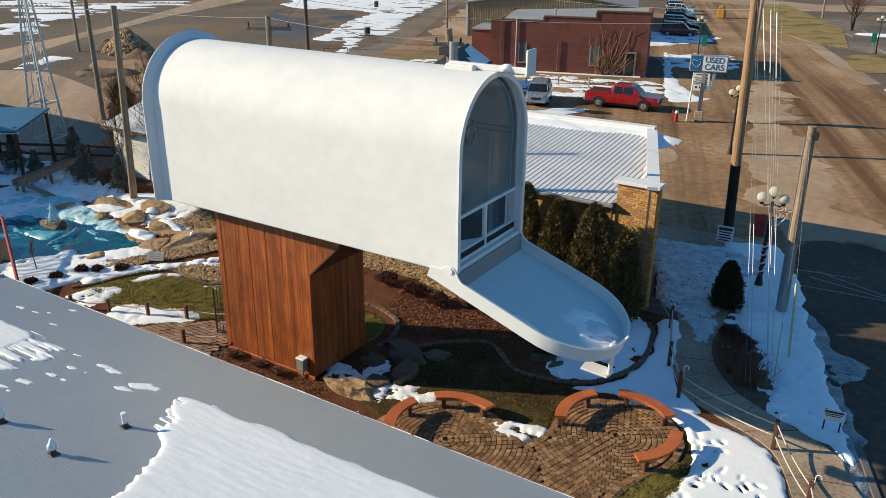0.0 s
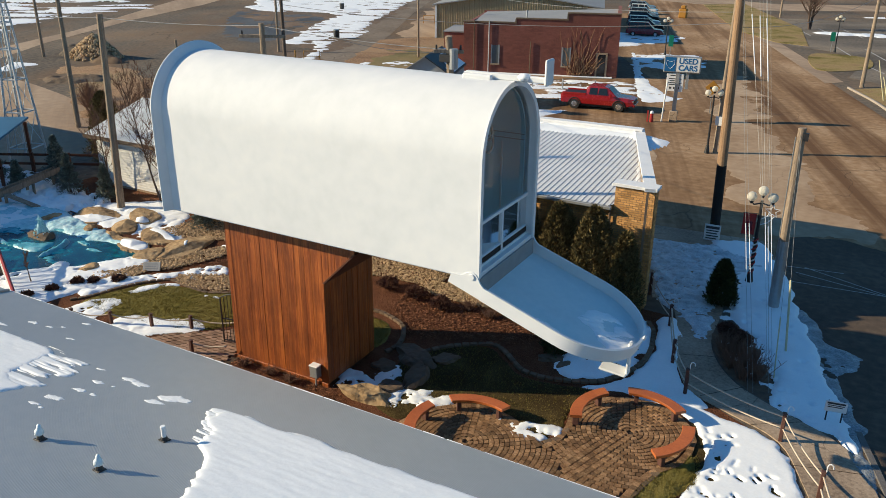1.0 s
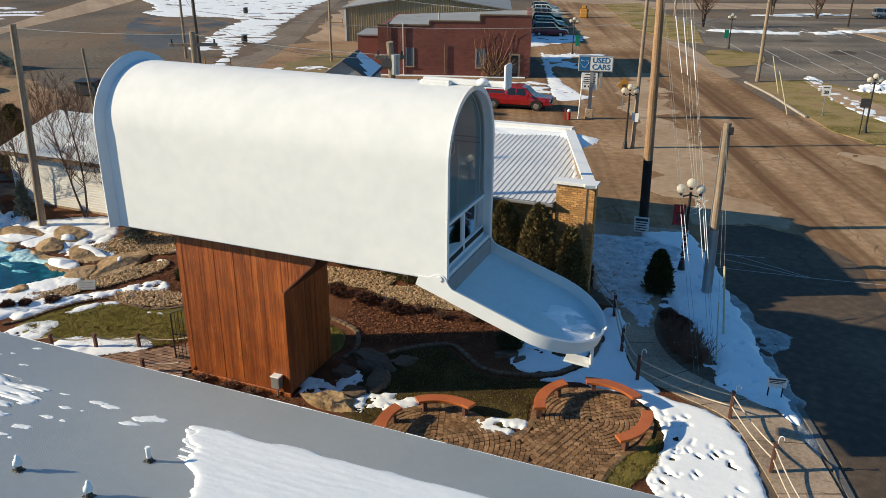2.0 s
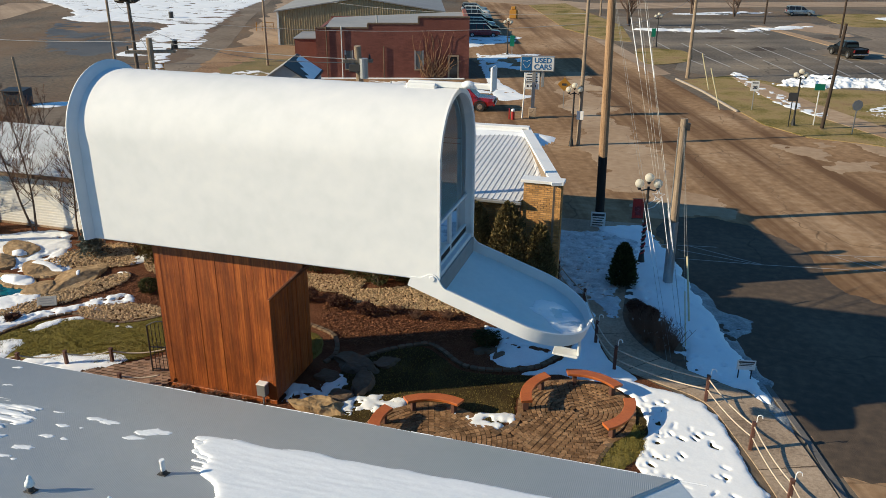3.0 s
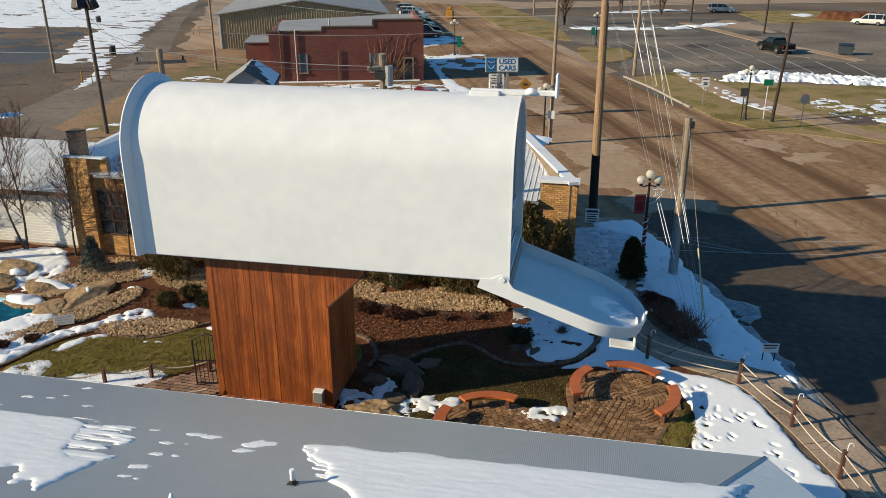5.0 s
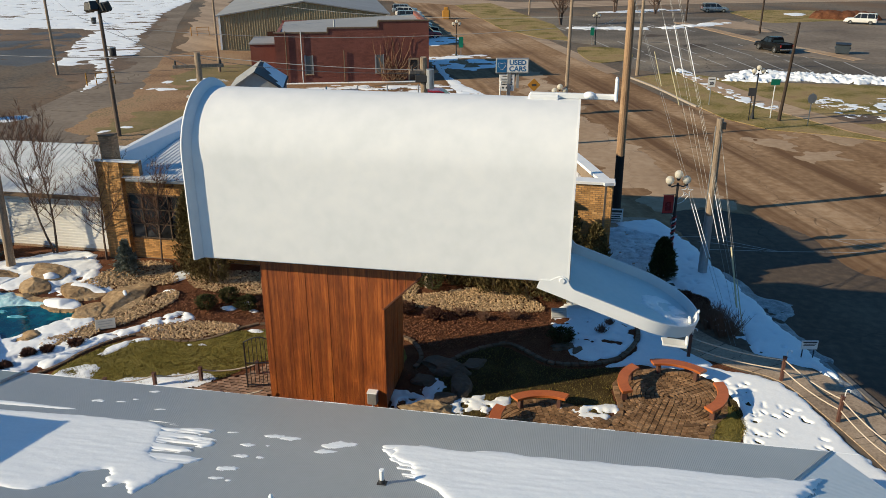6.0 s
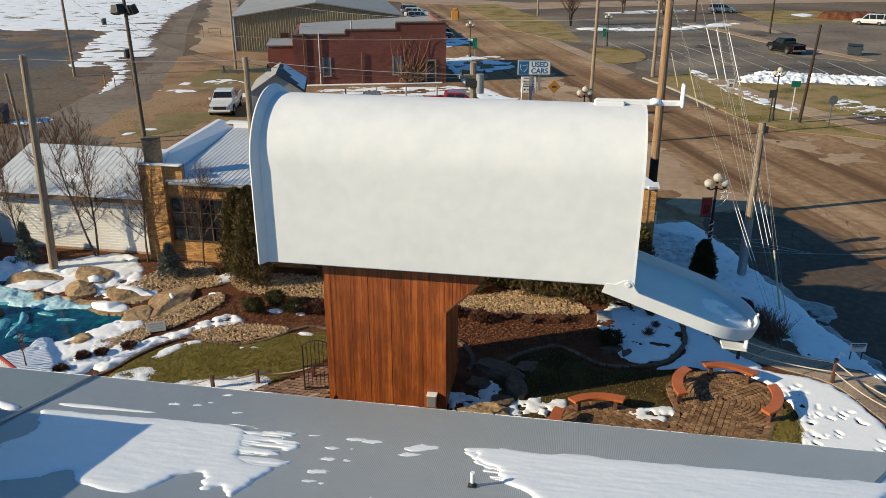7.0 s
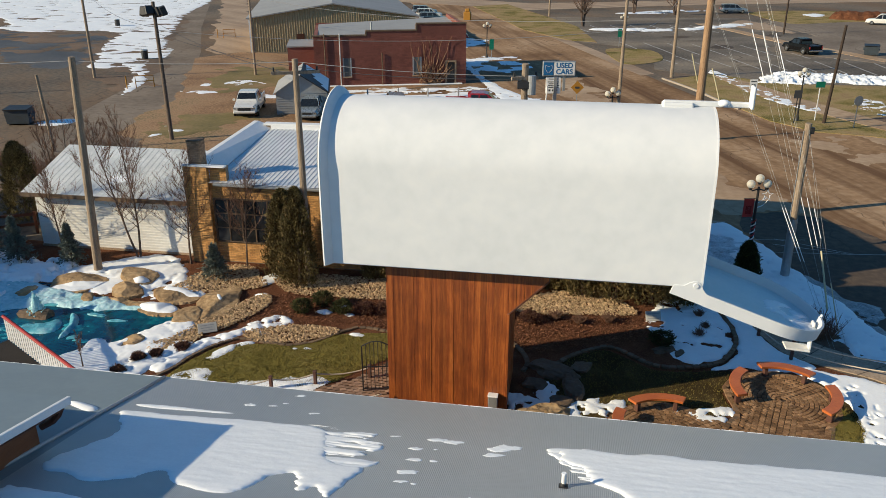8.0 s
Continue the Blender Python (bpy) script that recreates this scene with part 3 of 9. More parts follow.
layer("rough_grass", [(-47.8, 68.1), (-48.2, 75.3), (-43.9, 76.1), (-39, 74), (-38, 67), (-40.8, 64.1), (-43.8, 62.6)], 0.03, STRAW, "rough green and straw grass on the dirt verge", "grass", res=0.3, rag=2.5, soft=0.2, lump=0.02, ragscale=0.5, floor=lambda X, Y: X * 0 + 0.015)
layer("rough_grass", [(-42, 46), (-43, 50), (-40, 54), (-37, 52), (-38.5, 47)], 0.03, STRAW, "rough green and straw grass on the dirt verge", "grass", res=0.3, rag=2.5, soft=0.2, lump=0.02, ragscale=0.5, floor=lambda X, Y: X * 0 + 0.015)
layer("dirt_patch", [(-76, 88), (-88, 114), (-85, 124), (-86.3, 142), (-70, 106), (-63.5, 88), (-54, 70), (-53.6, 60), (-66, 76)], 0.012, DIRTDARK, "bare reddish dirt showing through the old snow", "ground", res=0.4, rag=2.5, ragscale=0.22, soft=0.1, lump=0.0, seed=17, holes=0.42, holescale=1.3, floor=lambda X, Y: X * 0 + 0.018)
layer("dark_street", [(-97.15, 102.21), (-88.98, 98.56), (-84.26, 100.78), (-77.9, 99.79), (-72.19, 88.44), (-66.83, 77.5), (-66.49, 71.75), (-71.07, 72.55), (-76.94, 75.75)], 0.006, WETLOT, "dark wet asphalt left by the melting snow", "road", res=0.35, rag=2.0, ragscale=0.3, soft=0.1, lump=0.0, seed=21, holes=0.36, holescale=1.2, floor=lambda X, Y: X * 0 + 0.012)
layer("dirt_patch", [(-100, 100), (-87, 108), (-75.6, 93), (-74, 84), (-82, 83), (-92, 88)], 0.012, DIRTDARK, "dark reddish dirt at the edge of the old snow", "ground", res=0.4, rag=3.5, ragscale=0.2, soft=0.1, lump=0.0, seed=18, holes=0.52, holescale=1.5, floor=lambda X, Y: X * 0 + 0.018)
layer("dirt_patch", [(-44, 44), (-46.6, 56), (-49.2, 65), (-53, 76), (-49.5, 78), (-46, 66), (-43, 55), (-41, 45)], 0.012, DIRT, "ragged dirt edge of the worn lane", "ground", res=0.3, rag=1.6, ragscale=0.35, soft=0.1, lump=0.0, seed=19, floor=lambda X, Y: X * 0 + 0.010)
slab("yard", [(-8.5, 33), (-3.2, 30), along(KERB0, 44, 0.1), (-20, 72), (-30.5, 64), (-31, 40)], -0.1, 0.0045, ASPHALT, "brown dusty asphalt yard beside the street", "yard", smooth_outline=False)
slab("yard", [along(KERB0, 44.1, 0.1), along(KERB0, 110, 0.1), (-46, 130), (-31, 92), (-20.05, 72.05)], -0.1, 0.0045, ASPHALT, "brown dusty asphalt yard behind the brick building", "yard", smooth_outline=False)
layer("lot_apron", [(-14.47, 73.47), (-11.98, 75.26), (-7.73, 56.12), (-4.92, 46.66), (-1.76, 39.27), (-0.57, 35.45), (-3.52, 35.05), (-6.56, 39.53), (-8.7, 46.92)], 0.012, APRON, "pale worn concrete apron at the street edge", "pavement", res=0.2, rag=1.8, ragscale=0.45, soft=0.1, lump=0.0, seed=11, floor=lambda X, Y: X * 0 + 0.006)
layer("lot_apron", [(-13.3, 46.56), (-12.76, 46.45), (-11.99, 43.94), (-12.68, 43.03), (-13.6, 45.87)], 0.012, APRON, "pale patched square of concrete in the yard", "pavement", res=0.1, rag=0.2, ragscale=0.9, soft=0.1, lump=0.0, seed=12, floor=lambda X, Y: X * 0 + 0.006)
layer("flaked_patch", [(3.11, 51.59), (7.84, 54.45), (11.88, 53.82), (8.47, 40.34), (6.61, 43.04), (4.74, 46.21)], 0.012, APRON, "pale flaked patches of worn street surface", "road", res=0.2, rag=2.2, ragscale=0.35, soft=0.1, lump=0.0, seed=14, holes=0.5, holescale=1.2, floor=lambda X, Y: X * 0 + 0.006)
# dark sheet along the kerb: street shade put into the road colour
layer("dark_street", [(-3.8, 33.6), (-2.0, 35.2), (0.9, 34.2), (2.7, 31.0), (3.6, 28.4), (5.4, 27.0), (10.0, 25.0), (13.0, 20.0), (10.0, 16.4), (5.0, 15.4), (1.5, 15.6), (0.6, 17.6), (-0.3, 20.2), (-2.2, 25.6)], 0.01, SHADESTAIN, "dark asphalt beside the kerb with the street's shade painted in", "road", res=0.12, rag=0.6, ragscale=0.7, soft=0.1, lump=0.0, seed=15, floor=lambda X, Y: X * 0 + 0.005)
slab("road_shoulder", [along(KERB0, 46, 12.6), along(KERB0, 160, 12.6), along(KERB0, 160, 14.2), along(KERB0, 47, 14.4)], -0.1, 0.014, TANROAD, "pale gravel shoulder along the street", "road", smooth_outline=False)
for quad in ([(-60, 172), (-22, 152), (-23, 168), (-60, 190)], [(-22, 152), (12, 170), (8, 181), (-23, 168)], [(12, 170), (90, 200), (90, 216), (8, 181)]):
    slab("far_road", quad, -0.1, 0.02, TANROAD, "pale tan cross street in the distance", "road", smooth_outline=False)
slab("verge", [(18.4, 146), (18.4, 153.6), (26.2, 158.4), (36, 157), (38, 142), (29, 137), (20.9, 134)], -0.1, 0.05, GRASSFAR, "winter grass beyond the car park", "grass")
slab("pavement", [(5.8, 131), (9.6, 121), (14.2, 106.7), (18.8, 98), (21.6, 91.5), (23, 92.6), (20.4, 99), (15.8, 107.6), (11.2, 121.6), (7.4, 131.6)], -0.1, 0.06, APRON, "pale concrete path along the edge of the car park", "pavement", smooth_outline=False)
slab("car_park", [(-4.2, 82), (4.7, 75.2), (7, 76), (40, 66), (46, 90), (26, 110), (14, 142), (-24, 138), (-12, 104), (-3.4, 98)], -0.1, 0.010, LOT, "grey asphalt car park with faded white bay lines", "car park", smooth_outline=False)
slab("verge", [(-3.6, 75.2), (-1.4, 70.2), (0.6, 63.7), (2.6, 57.7), (5.2, 54.4), (8.5, 53.6), (11.2, 52.5), (40, 42), (46, 66), (18, 75), (7, 75), (1.2, 80)], -0.1, 0.05, GRASSFAR, "patchy winter grass verge at the street corner", "grass", smooth_outline=False)
slab("verge", [(-34, 158), (-20.6, 117), (-14, 106), (-10.0, 104), (-13, 124), (-27.7, 164.7)], -0.1, 0.05, GRASSFAR, "patchy winter grass strip between street and car park", "grass", smooth_outline=False)
slab("verge", [(-8.9, 97.2), (-7.2, 85.5), (-2.9, 88.8), (-3.6, 97)], -0.1, 0.05, GRASSFAR, "small winter grass island beside the car park", "grass")
slab("pavement", [(1.2, 79), (3.6, 68.4), (7.0, 61.2), (10.6, 54.8), (24, 40), (27, 41), (12.6, 55.6), (10.0, 60.9), (7.2, 67), (4.4, 75)], -0.1, 0.07, APRON, "pale concrete footpath crossing the corner verge", "pavement", smooth_outline=False)
slab("pavement", [(10, 100), (20.5, 117), (17, 136), (30, 150), (60, 120), (60, 88), (21.5, 90)], -0.1, 0.03, LANEGREY, "worn grey-brown drive beyond the car park", "pavement", smooth_outline=False)

# raised kerb on the street corner and beside the near footpath
bm = bmesh.new()
pts = spline([(-3.9, 76.0), (-1.6, 70.2), (0.0, 65.0), (1.0, 61.8)], 0.8, False)
for a, b in zip(pts, pts[1:]):
    d = Vector((b[0] - a[0], b[1] - a[1], 0))
    box(bm, 0, d.length, -0.09, 0.09, -0.05, 0.15, 0.02, Matrix.Translation((a[0], a[1], 0)) @ d.to_track_quat("X", "Z").to_matrix().to_4x4())
solo("kerb", bm, KERBMAT, "long pale concrete kerb at the corner verge", "kerb", kind="structure")
bm = bmesh.new()
pts = spline([(2.6, 9.0), (1.62, 14.2), (0.75, 17.6), (0.05, 19.8)], 0.9, False)
for a, b in zip(pts, pts[1:]):
    d = Vector((b[0] - a[0], b[1] - a[1], 0))
    box(bm, 0.006, d.length - 0.006, -0.09, 0.09, -0.05, 0.055, 0.012, Matrix.Translation((a[0], a[1], 0)) @ d.to_track_quat("X", "Z").to_matrix().to_4x4())
solo("kerb", bm, DARKKERB, "low dark concrete kerb between footpath and street", "kerb", kind="structure")

# car park bay lines and street corner lines
bm = bmesh.new()


def stripe(bm, a, b, w, z):
    a, b = Vector((*a, z)), Vector((*b, z))
    n = (b - a).cross(Vector((0, 0, 1))).normalized() * w / 2
    bm.faces.new([bm.verts.new(p) for p in (a + n, b + n, b - n, a - n)])


for k in range(9):
    stripe(bm, (-4.2 + 3.05 * k, 93.6 - 0.4 * k), (-1.4 + 3.0 * k - 0.25 * k, 86.4 - 1.0 * k + 0.35 * k), 0.16, 0.016)
for k in range(9):
    stripe(bm, (-7.0 + 3.05 * k, 105.0 - 0.1 * k), (-4.2 + 3.05 * k, 95.0 - 0.3 * k), 0.16, 0.016)
for k in range(7):
    stripe(bm, (-14 + 3.1 * k, 125 + 0.6 * k), (-11 + 3.1 * k, 116 + 0.4 * k), 0.16, 0.016)
tagged(solo("bay_lines", bm, PAINTLINE, "faded white painted parking bay lines", "road marking"), kind="structure")
bm = bmesh.new()
for a, b in (((-2.75, 30.5), (0.5, 29.75)), ((-2.5, 31.2), (0.6, 29.8)), ((-3.0, 29.45), (0.6, 29.77)), ((0.6, 29.77), (4.3, 30.3)), ((3.2, 31.7), (6.5, 32.4)), ((3.43, 31.75), (5.4, 30.44)), ((4.4, 31.85), (6.0, 30.4)), ((5.3, 30.24), (6.6, 30.35)), ((-3.66, 30.9), (-1.1, 31.3))):
    stripe(bm, a, b, 0.045, 0.021)
tagged(solo("hatch_lines", bm, PAINTLINE, "worn white hatch lines painted on the street", "road marking"), kind="structure")

# garden base and beds
slab("garden_soil", [(-37, 11), (-1.9, 11), (-1.9, 18.2), (-3.6, 19.2), (-5.0, 21), (-5.6, 24.2), (-37, 25.2)], -0.2, 0.012, MULCH, "dark red-brown mulch spread over the garden beds", "mulch", smooth_outline=False)
layer("lawn", [(-24.4, 14.6), (-24.1, 16.2), (-23.5, 17.1), (-22.2, 17.5), (-20.8, 17.7), (-19.8, 18.6), (-18.1, 19.0), (-16.2, 19.0), (-15.2, 18.9), (-14.3, 18.9), (-13.7, 18.3), (-13.6, 17.2), (-15.0, 16.9), (-17.4, 17.2), (-18.3, 16.4), (-19.5, 15.1), (-22.5, 14.5)], 0.05, GRASS, "short winter lawn of dull olive grass", "lawn", res=0.07, rag=0.03, soft=0.06, lump=0.02, ragscale=5)
# this lawn carries its shade in the grass colour
layer("lawn", [(-12.4, 17.3), (-11.5, 18.5), (-10.5, 19.05), (-9.8, 18.65), (-8.9, 18.0), (-7.8, 18.05), (-6.6, 18.35), (-6.4, 17.9), (-6.9, 16.9), (-6.8, 15.9), (-7.4, 15.2), (-8.2, 15.8), (-9.4, 15.9), (-10.4, 15.2), (-10.8, 14.2), (-12.0, 14.6), (-12.4, 16.0)], 0.045, THINGRASS, "thin shade-darkened olive lawn between the edging and the benches", "lawn", res=0.07, rag=0.03, soft=0.06, lump=0.02, ragscale=5)
layer("lawn", [(-4.4, 14.2), (-4.1, 15.6), (-3.5, 16.6), (-3.3, 15.4), (-3.7, 14.4), (-4.0, 13.2), (-4.6, 12.6)], 0.05, GRASS, "strip of olive grass beside the paved circle", "lawn", res=0.07, rag=0.06, soft=0.06, lump=0.03, ragscale=5)

# near footpath with joints
WALKL = [(-7.4, 27.5), (-6.0, 24.6), (-5.2, 21.6), (-4.4, 19.7), (-3.2, 19.05), (-1.75, 18.3), (-0.95, 16.7), (0.05, 14.0), (1.2, 10)]
WALKR = [(2.4, 10), (1.5, 14.2), (0.35, 17.9), (-0.5, 19.1), (-2.2, 20.0), (-3.5, 21.0), (-4.4, 22.9), (-4.6, 25.9), (-5.4, 28)]
slab("pavement", WALKL + WALKR, -0.1, 0.035, PATHCONCRETE, "grey-brown weathered concrete footpath", "pavement", step=0.4)
bm = bmesh.new()
for a, b in (((-0.45, 15.4), (1.0, 16.0)), ((-1.3, 17.4), (0.35, 17.9)), ((-2.5, 18.72), (-1.3, 19.55)), ((-4.0, 19.5), (-3.0, 20.6)), ((0.4, 13.0), (1.75, 13.3)), ((-5.2, 21.6), (-4.1, 22.0)), ((-5.9, 24.4), (-4.6, 24.6))):
    stripe(bm, a, b, 0.025, 0.039)
tagged(solo("pavement_joints", bm, SOIL, "dark joints cut across the concrete footpath", "pavement joint"), kind="structure")
slab("pavement", [(-9.8, 33), (-7.0, 25.4), (-4.6, 26.0), (-3.0, 29.8), (-4.4, 33.4)], -0.1, 0.02, PATHCONCRETE, "concrete apron beside the brick shop", "pavement", smooth_outline=False)

# ---- low neighbouring building with a corrugated roof; its end runs along the slanting street ----
EAVE_Y, EAVE_Z, SLOPE = 10.95, 2.53, 0.203
CORNER = Vector((-2.62, EAVE_Y, EAVE_Z))
END_DIR, END_IN, HIP_DIR = Vector((0.521, -0.854, 0)), Vector((-0.854, -0.521, 0)), Vector((-0.584, -0.812, 0))


def roof_z(x, y):
    return EAVE_Z + SLOPE * (EAVE_Y - y)


low_building = thing("low_building", "long low building with a grey corrugated metal roof and snow", "building", kind="structure")
bm = bmesh.new()
pitch = 0.038
x = -22.16
prev = None
while x < CORNER.x - 0.06:
    for dx, dz in ((0, -0.0024), (pitch * 0.25, 0.0), (pitch * 0.5, 0.0024), (pitch * 0.75, 0.0)):
        xx = x + dx
        ylow = max(-3.0, EAVE_Y - 1.39 * (CORNER.x - xx))
        row = [bm.verts.new((xx, EAVE_Y + 0.04, roof_z(xx, EAVE_Y + 0.04) + dz)), bm.verts.new((xx, ylow, roof_z(xx, ylow) + dz))]
        if prev:
            bm.faces.new((prev[0], row[0], row[1], prev[1]))
        prev = row
    x += pitch
part("roof_sheet", bm, ZINC, low_building, "grey corrugated metal sheet", smooth=True)
bm = bmesh.new()
bm.faces.new([bm.verts.new((x, y, roof_z(x, y) - 0.004)) for x, y in ((-34, EAVE_Y + 0.04), (-22.1, EAVE_Y + 0.04), (-22.1, -3.0), (-34, -3.0))])
part("flat_roof_sheet", bm, DORMERROOF, low_building, "smooth blue-grey metal roof sheet")
bm = bmesh.new()
prev, u = None, 0.0
while u < 16.3:
    for du, dz in ((0, -0.0024), (pitch * 0.25, 0.0), (pitch * 0.5, 0.0024), (pitch * 0.75, 0.0)):
        # from the end eave straight up the slope to the hip, cut off at the back of the building
        a = CORNER + END_DIR * (u + du)
        r = (u + du) * 2.365
        b = a + END_IN * r
        if b.y < -3.0:
            r = max(0.02, (a.y + 3.0) / 0.521)
            b = a + END_IN * r
        row = [bm.verts.new(a - END_IN * 0.04 + Vector((0, 0, dz))), bm.verts.new(b + Vector((0, 0, 0.179 * r + dz)))]
        if prev:
            bm.faces.new((prev[0], prev[1], row[1], row[0]))
        prev = row
    u += pitch
part("roof_end_sheet", bm, SKYZINC, low_building, "hipped end of the corrugated roof, sky reflection in its colour", smooth=True)
hip_end = CORNER + HIP_DIR * 17.18
hip_end.z = roof_z(hip_end.x, -3.0)
end_back = CORNER + END_DIR * 16.33
bm = bmesh.new()
bm.faces.new([bm.verts.new(p) for p in ((-34, -3.01, 0), (end_back.x, -3.01, 0), (end_back.x, -3.01, EAVE_Z), (hip_end.x, -3.01, hip_end.z), (-34, -3.01, hip_end.z))])
part("back_wall", bm, SIDING, low_building)
bm = bmesh.new()
tube(bm, [CORNER + Vector((0.03, 0.03, -0.01)), CORNER.lerp(hip_end, 0.5) + Vector((0, 0, -0.01)), hip_end + Vector((0, 0, -0.01))], 0.04, 8)
part("hip_cap", bm, GALV, low_building, "folded metal hip cap", smooth=True)
bm = bmesh.new()
tube(bm, [(x, y, roof_z(x, y) + 0.02) for x, y in ((-22.08, 10.95), (-22.18, 9.5), (-22.4, 6.84), (-22.7, 3.0), (-23.2, -2.9))], 0.045, 8)
part("roof_seam", bm, ZINC, low_building, "raised roof seam", smooth=True)
part("eave_trim", boxed(-34, CORNER.x, EAVE_Y + 0.02, EAVE_Y + 0.05, EAVE_Z - 0.07, EAVE_Z - 0.012, 0.006), TRIM, low_building, "pale eave strip with a frosty edge")
bm = bmesh.new()
foot = [(-34, 10.7), (-2.95, 10.7), (end_back.x - 0.4, -2.98), (-34, -2.98)]
lo, hi = ([bm.verts.new((x, y, z)) for x, y in foot] for z in (0, EAVE_Z - 0.06))
bm.faces.new(lo)
bm.faces.new(hi[::-1])
for k in range(4):
    bm.faces.new((lo[k], lo[(k + 1) % 4], hi[(k + 1) % 4], hi[k]))
part("wall", bm, SIDING, low_building)
part("gutter_end", boxed(0, 16.3, -0.03, 0.03, -0.1, -0.008, 0.006, Matrix.Translation(CORNER - END_IN * 0.05) @ END_DIR.to_track_quat("X", "Z").to_matrix().to_4x4()), TRIM, low_building)
# frost along the eave, where the melt has frozen to the trim
rnd = random.Random(5)
frost = bmesh.new()
x = -33.5
while x < CORNER.x - 0.1:
    ln = rnd.uniform(0.25, 1.1)
    box(frost, x, x + ln, EAVE_Y + 0.03, EAVE_Y + 0.052, EAVE_Z - 0.02, EAVE_Z + rnd.uniform(-0.010, 0.002), 0.005)
    x += ln + rnd.choice((0.015, 0.03, 0.06))
part("eave_frost", frost, SNOW, low_building, "beads of frozen melt along the eave")


def roof_vent(x, y, h, domed):
    v = thing("roof_vent", "vent pipe with an icy white hood on a black flashing" if domed else "small white plastic vent pipe on the metal roof", "vent pipe", (x, y, roof_z(x, y) - 0.012), group="roof vents")
    tilt = pose(0, 0, 0.02, -math.degrees(math.atan(SLOPE)), 0, 0)
    part("base_plate", boxed(-0.09, 0.09, -0.085, 0.085, -0.01, 0.012, 0.006, tilt), BLACK, v, "square black base plate")
    part("flashing", rod(bmesh.new(), (0, 0, 0), (0, 0, 0.10), 0.085, 0.05, 12), BLACK, v, "black rubber flashing cone")
    if domed:
        bm = bmesh.new()
        tube(bm, [(0, 0, 0.09), (0, 0, 0.14), (0.008, 0, 0.2), (0.01, 0.006, 0.25), (0.008, 0.01, 0.3), (0.004, 0.01, 0.335)], [0.05, 0.085, 0.082, 0.055, 0.042, 0.02], 12)
        part("hood", bm, ICEWHITE, v, "rounded hood of frozen vapour", smooth=True)
    else:
        part("pipe", rod(bmesh.new(), (0, 0, 0.08), (0, 0, h), 0.045, 0.045, 14), TRIM, v, "white pipe")
        part("cap", rod(bmesh.new(), (0, 0, h), (0, 0, h + 0.02), 0.052, 0.045, 14), SNOW, v)


roof_vent(-11.74, 7.38, 0.31, False)
roof_vent(-11.70, 5.93, 0.3, True)
roof_vent(-13.40, 6.0, 0.3, True)

SNOWY = dict(res=0.035, rag=0.09, soft=0.05, lump=0.006, floor=roof_z, stretch=(0.45, 2.4), ragscale=3.2)
layer("roof_snow", [(-11.85, 8.95), (-11.5, 9.12), (-10.75, 9.1), (-9.75, 9.22), (-8.7, 9.22), (-7.5, 9.25), (-6.4, 9.3), (-5.3, 9.32), (-4.28, 9.32), (-3.62, 9.42), (-3.25, 9.6), (-3.6, 9.0), (-5.2, 6.9), (-6.6, 5.0), (-8.0, 3.6), (-9.2, 3.6), (-9.7, 5.4), (-9.98, 6.15), (-10.3, 6.75), (-10.7, 7.35), (-11.2, 7.72), (-11.35, 8.2), (-11.75, 8.4)], 0.06, SNOW, "broad sheet of melting snow on the metal roof", "snow", seed=3, **SNOWY)
layer("roof_snow", [(-21.88, 8.72), (-20.74, 8.77), (-18.72, 8.87), (-17.29, 8.95), (-16.9, 8.6), (-16.7, 8.1), (-16.6, 7.6), (-16.3, 7.3), (-15.7, 7.2), (-15.85, 6.65), (-16.05, 5.95), (-16.39, 6.25), (-16.68, 6.08), (-16.99, 6.7), (-17.43, 6.4), (-17.65, 5.85), (-18.13, 5.69), (-19.0, 5.83), (-19.49, 6.25), (-20.0, 5.76), (-20.64, 5.49), (-21.21, 5.71), (-21.7, 5.73), (-21.85, 6.24), (-21.35, 7.48), (-21.6, 8.2)], 0.045, SNOW, "ragged sheet of melting snow on the metal roof", "snow", seed=4, **SNOWY)
layer("roof_snow", [(-21.75, 9.18), (-21.0, 9.24), (-19.45, 9.22), (-19.5, 9.14), (-20.46, 9.06), (-21.65, 9.04)], 0.03, SNOW, "thin strip of snow on the metal roof", "snow", seed=5, res=0.03, rag=0.03, soft=0.04, lump=0.008, ragscale=4, stretch=(0.6, 2), floor=roof_z)
layer("roof_snow", [(-23.35, 8.86), (-23.22, 8.98), (-22.6, 8.82), (-22.44, 8.62), (-22.6, 8.5), (-23.0, 8.62)], 0.07, SNOW, "lump of snow on the metal roof", "snow", seed=6, res=0.03, rag=0.03, soft=0.08, lump=0.01, floor=roof_z)
layer("roof_snow", [(-22.0, 4.9), (-21.7, 5.04), (-20.88, 5.01), (-19.6, 4.9), (-17.5, 4.7), (-15.5, 4.75), (-14.0, 4.6), (-13.2, 4.0), (-15, 3.2), (-22, 3.2)], 0.045, SNOW, "broken sheet of snow near the roof ridge", "snow", seed=7, **SNOWY)
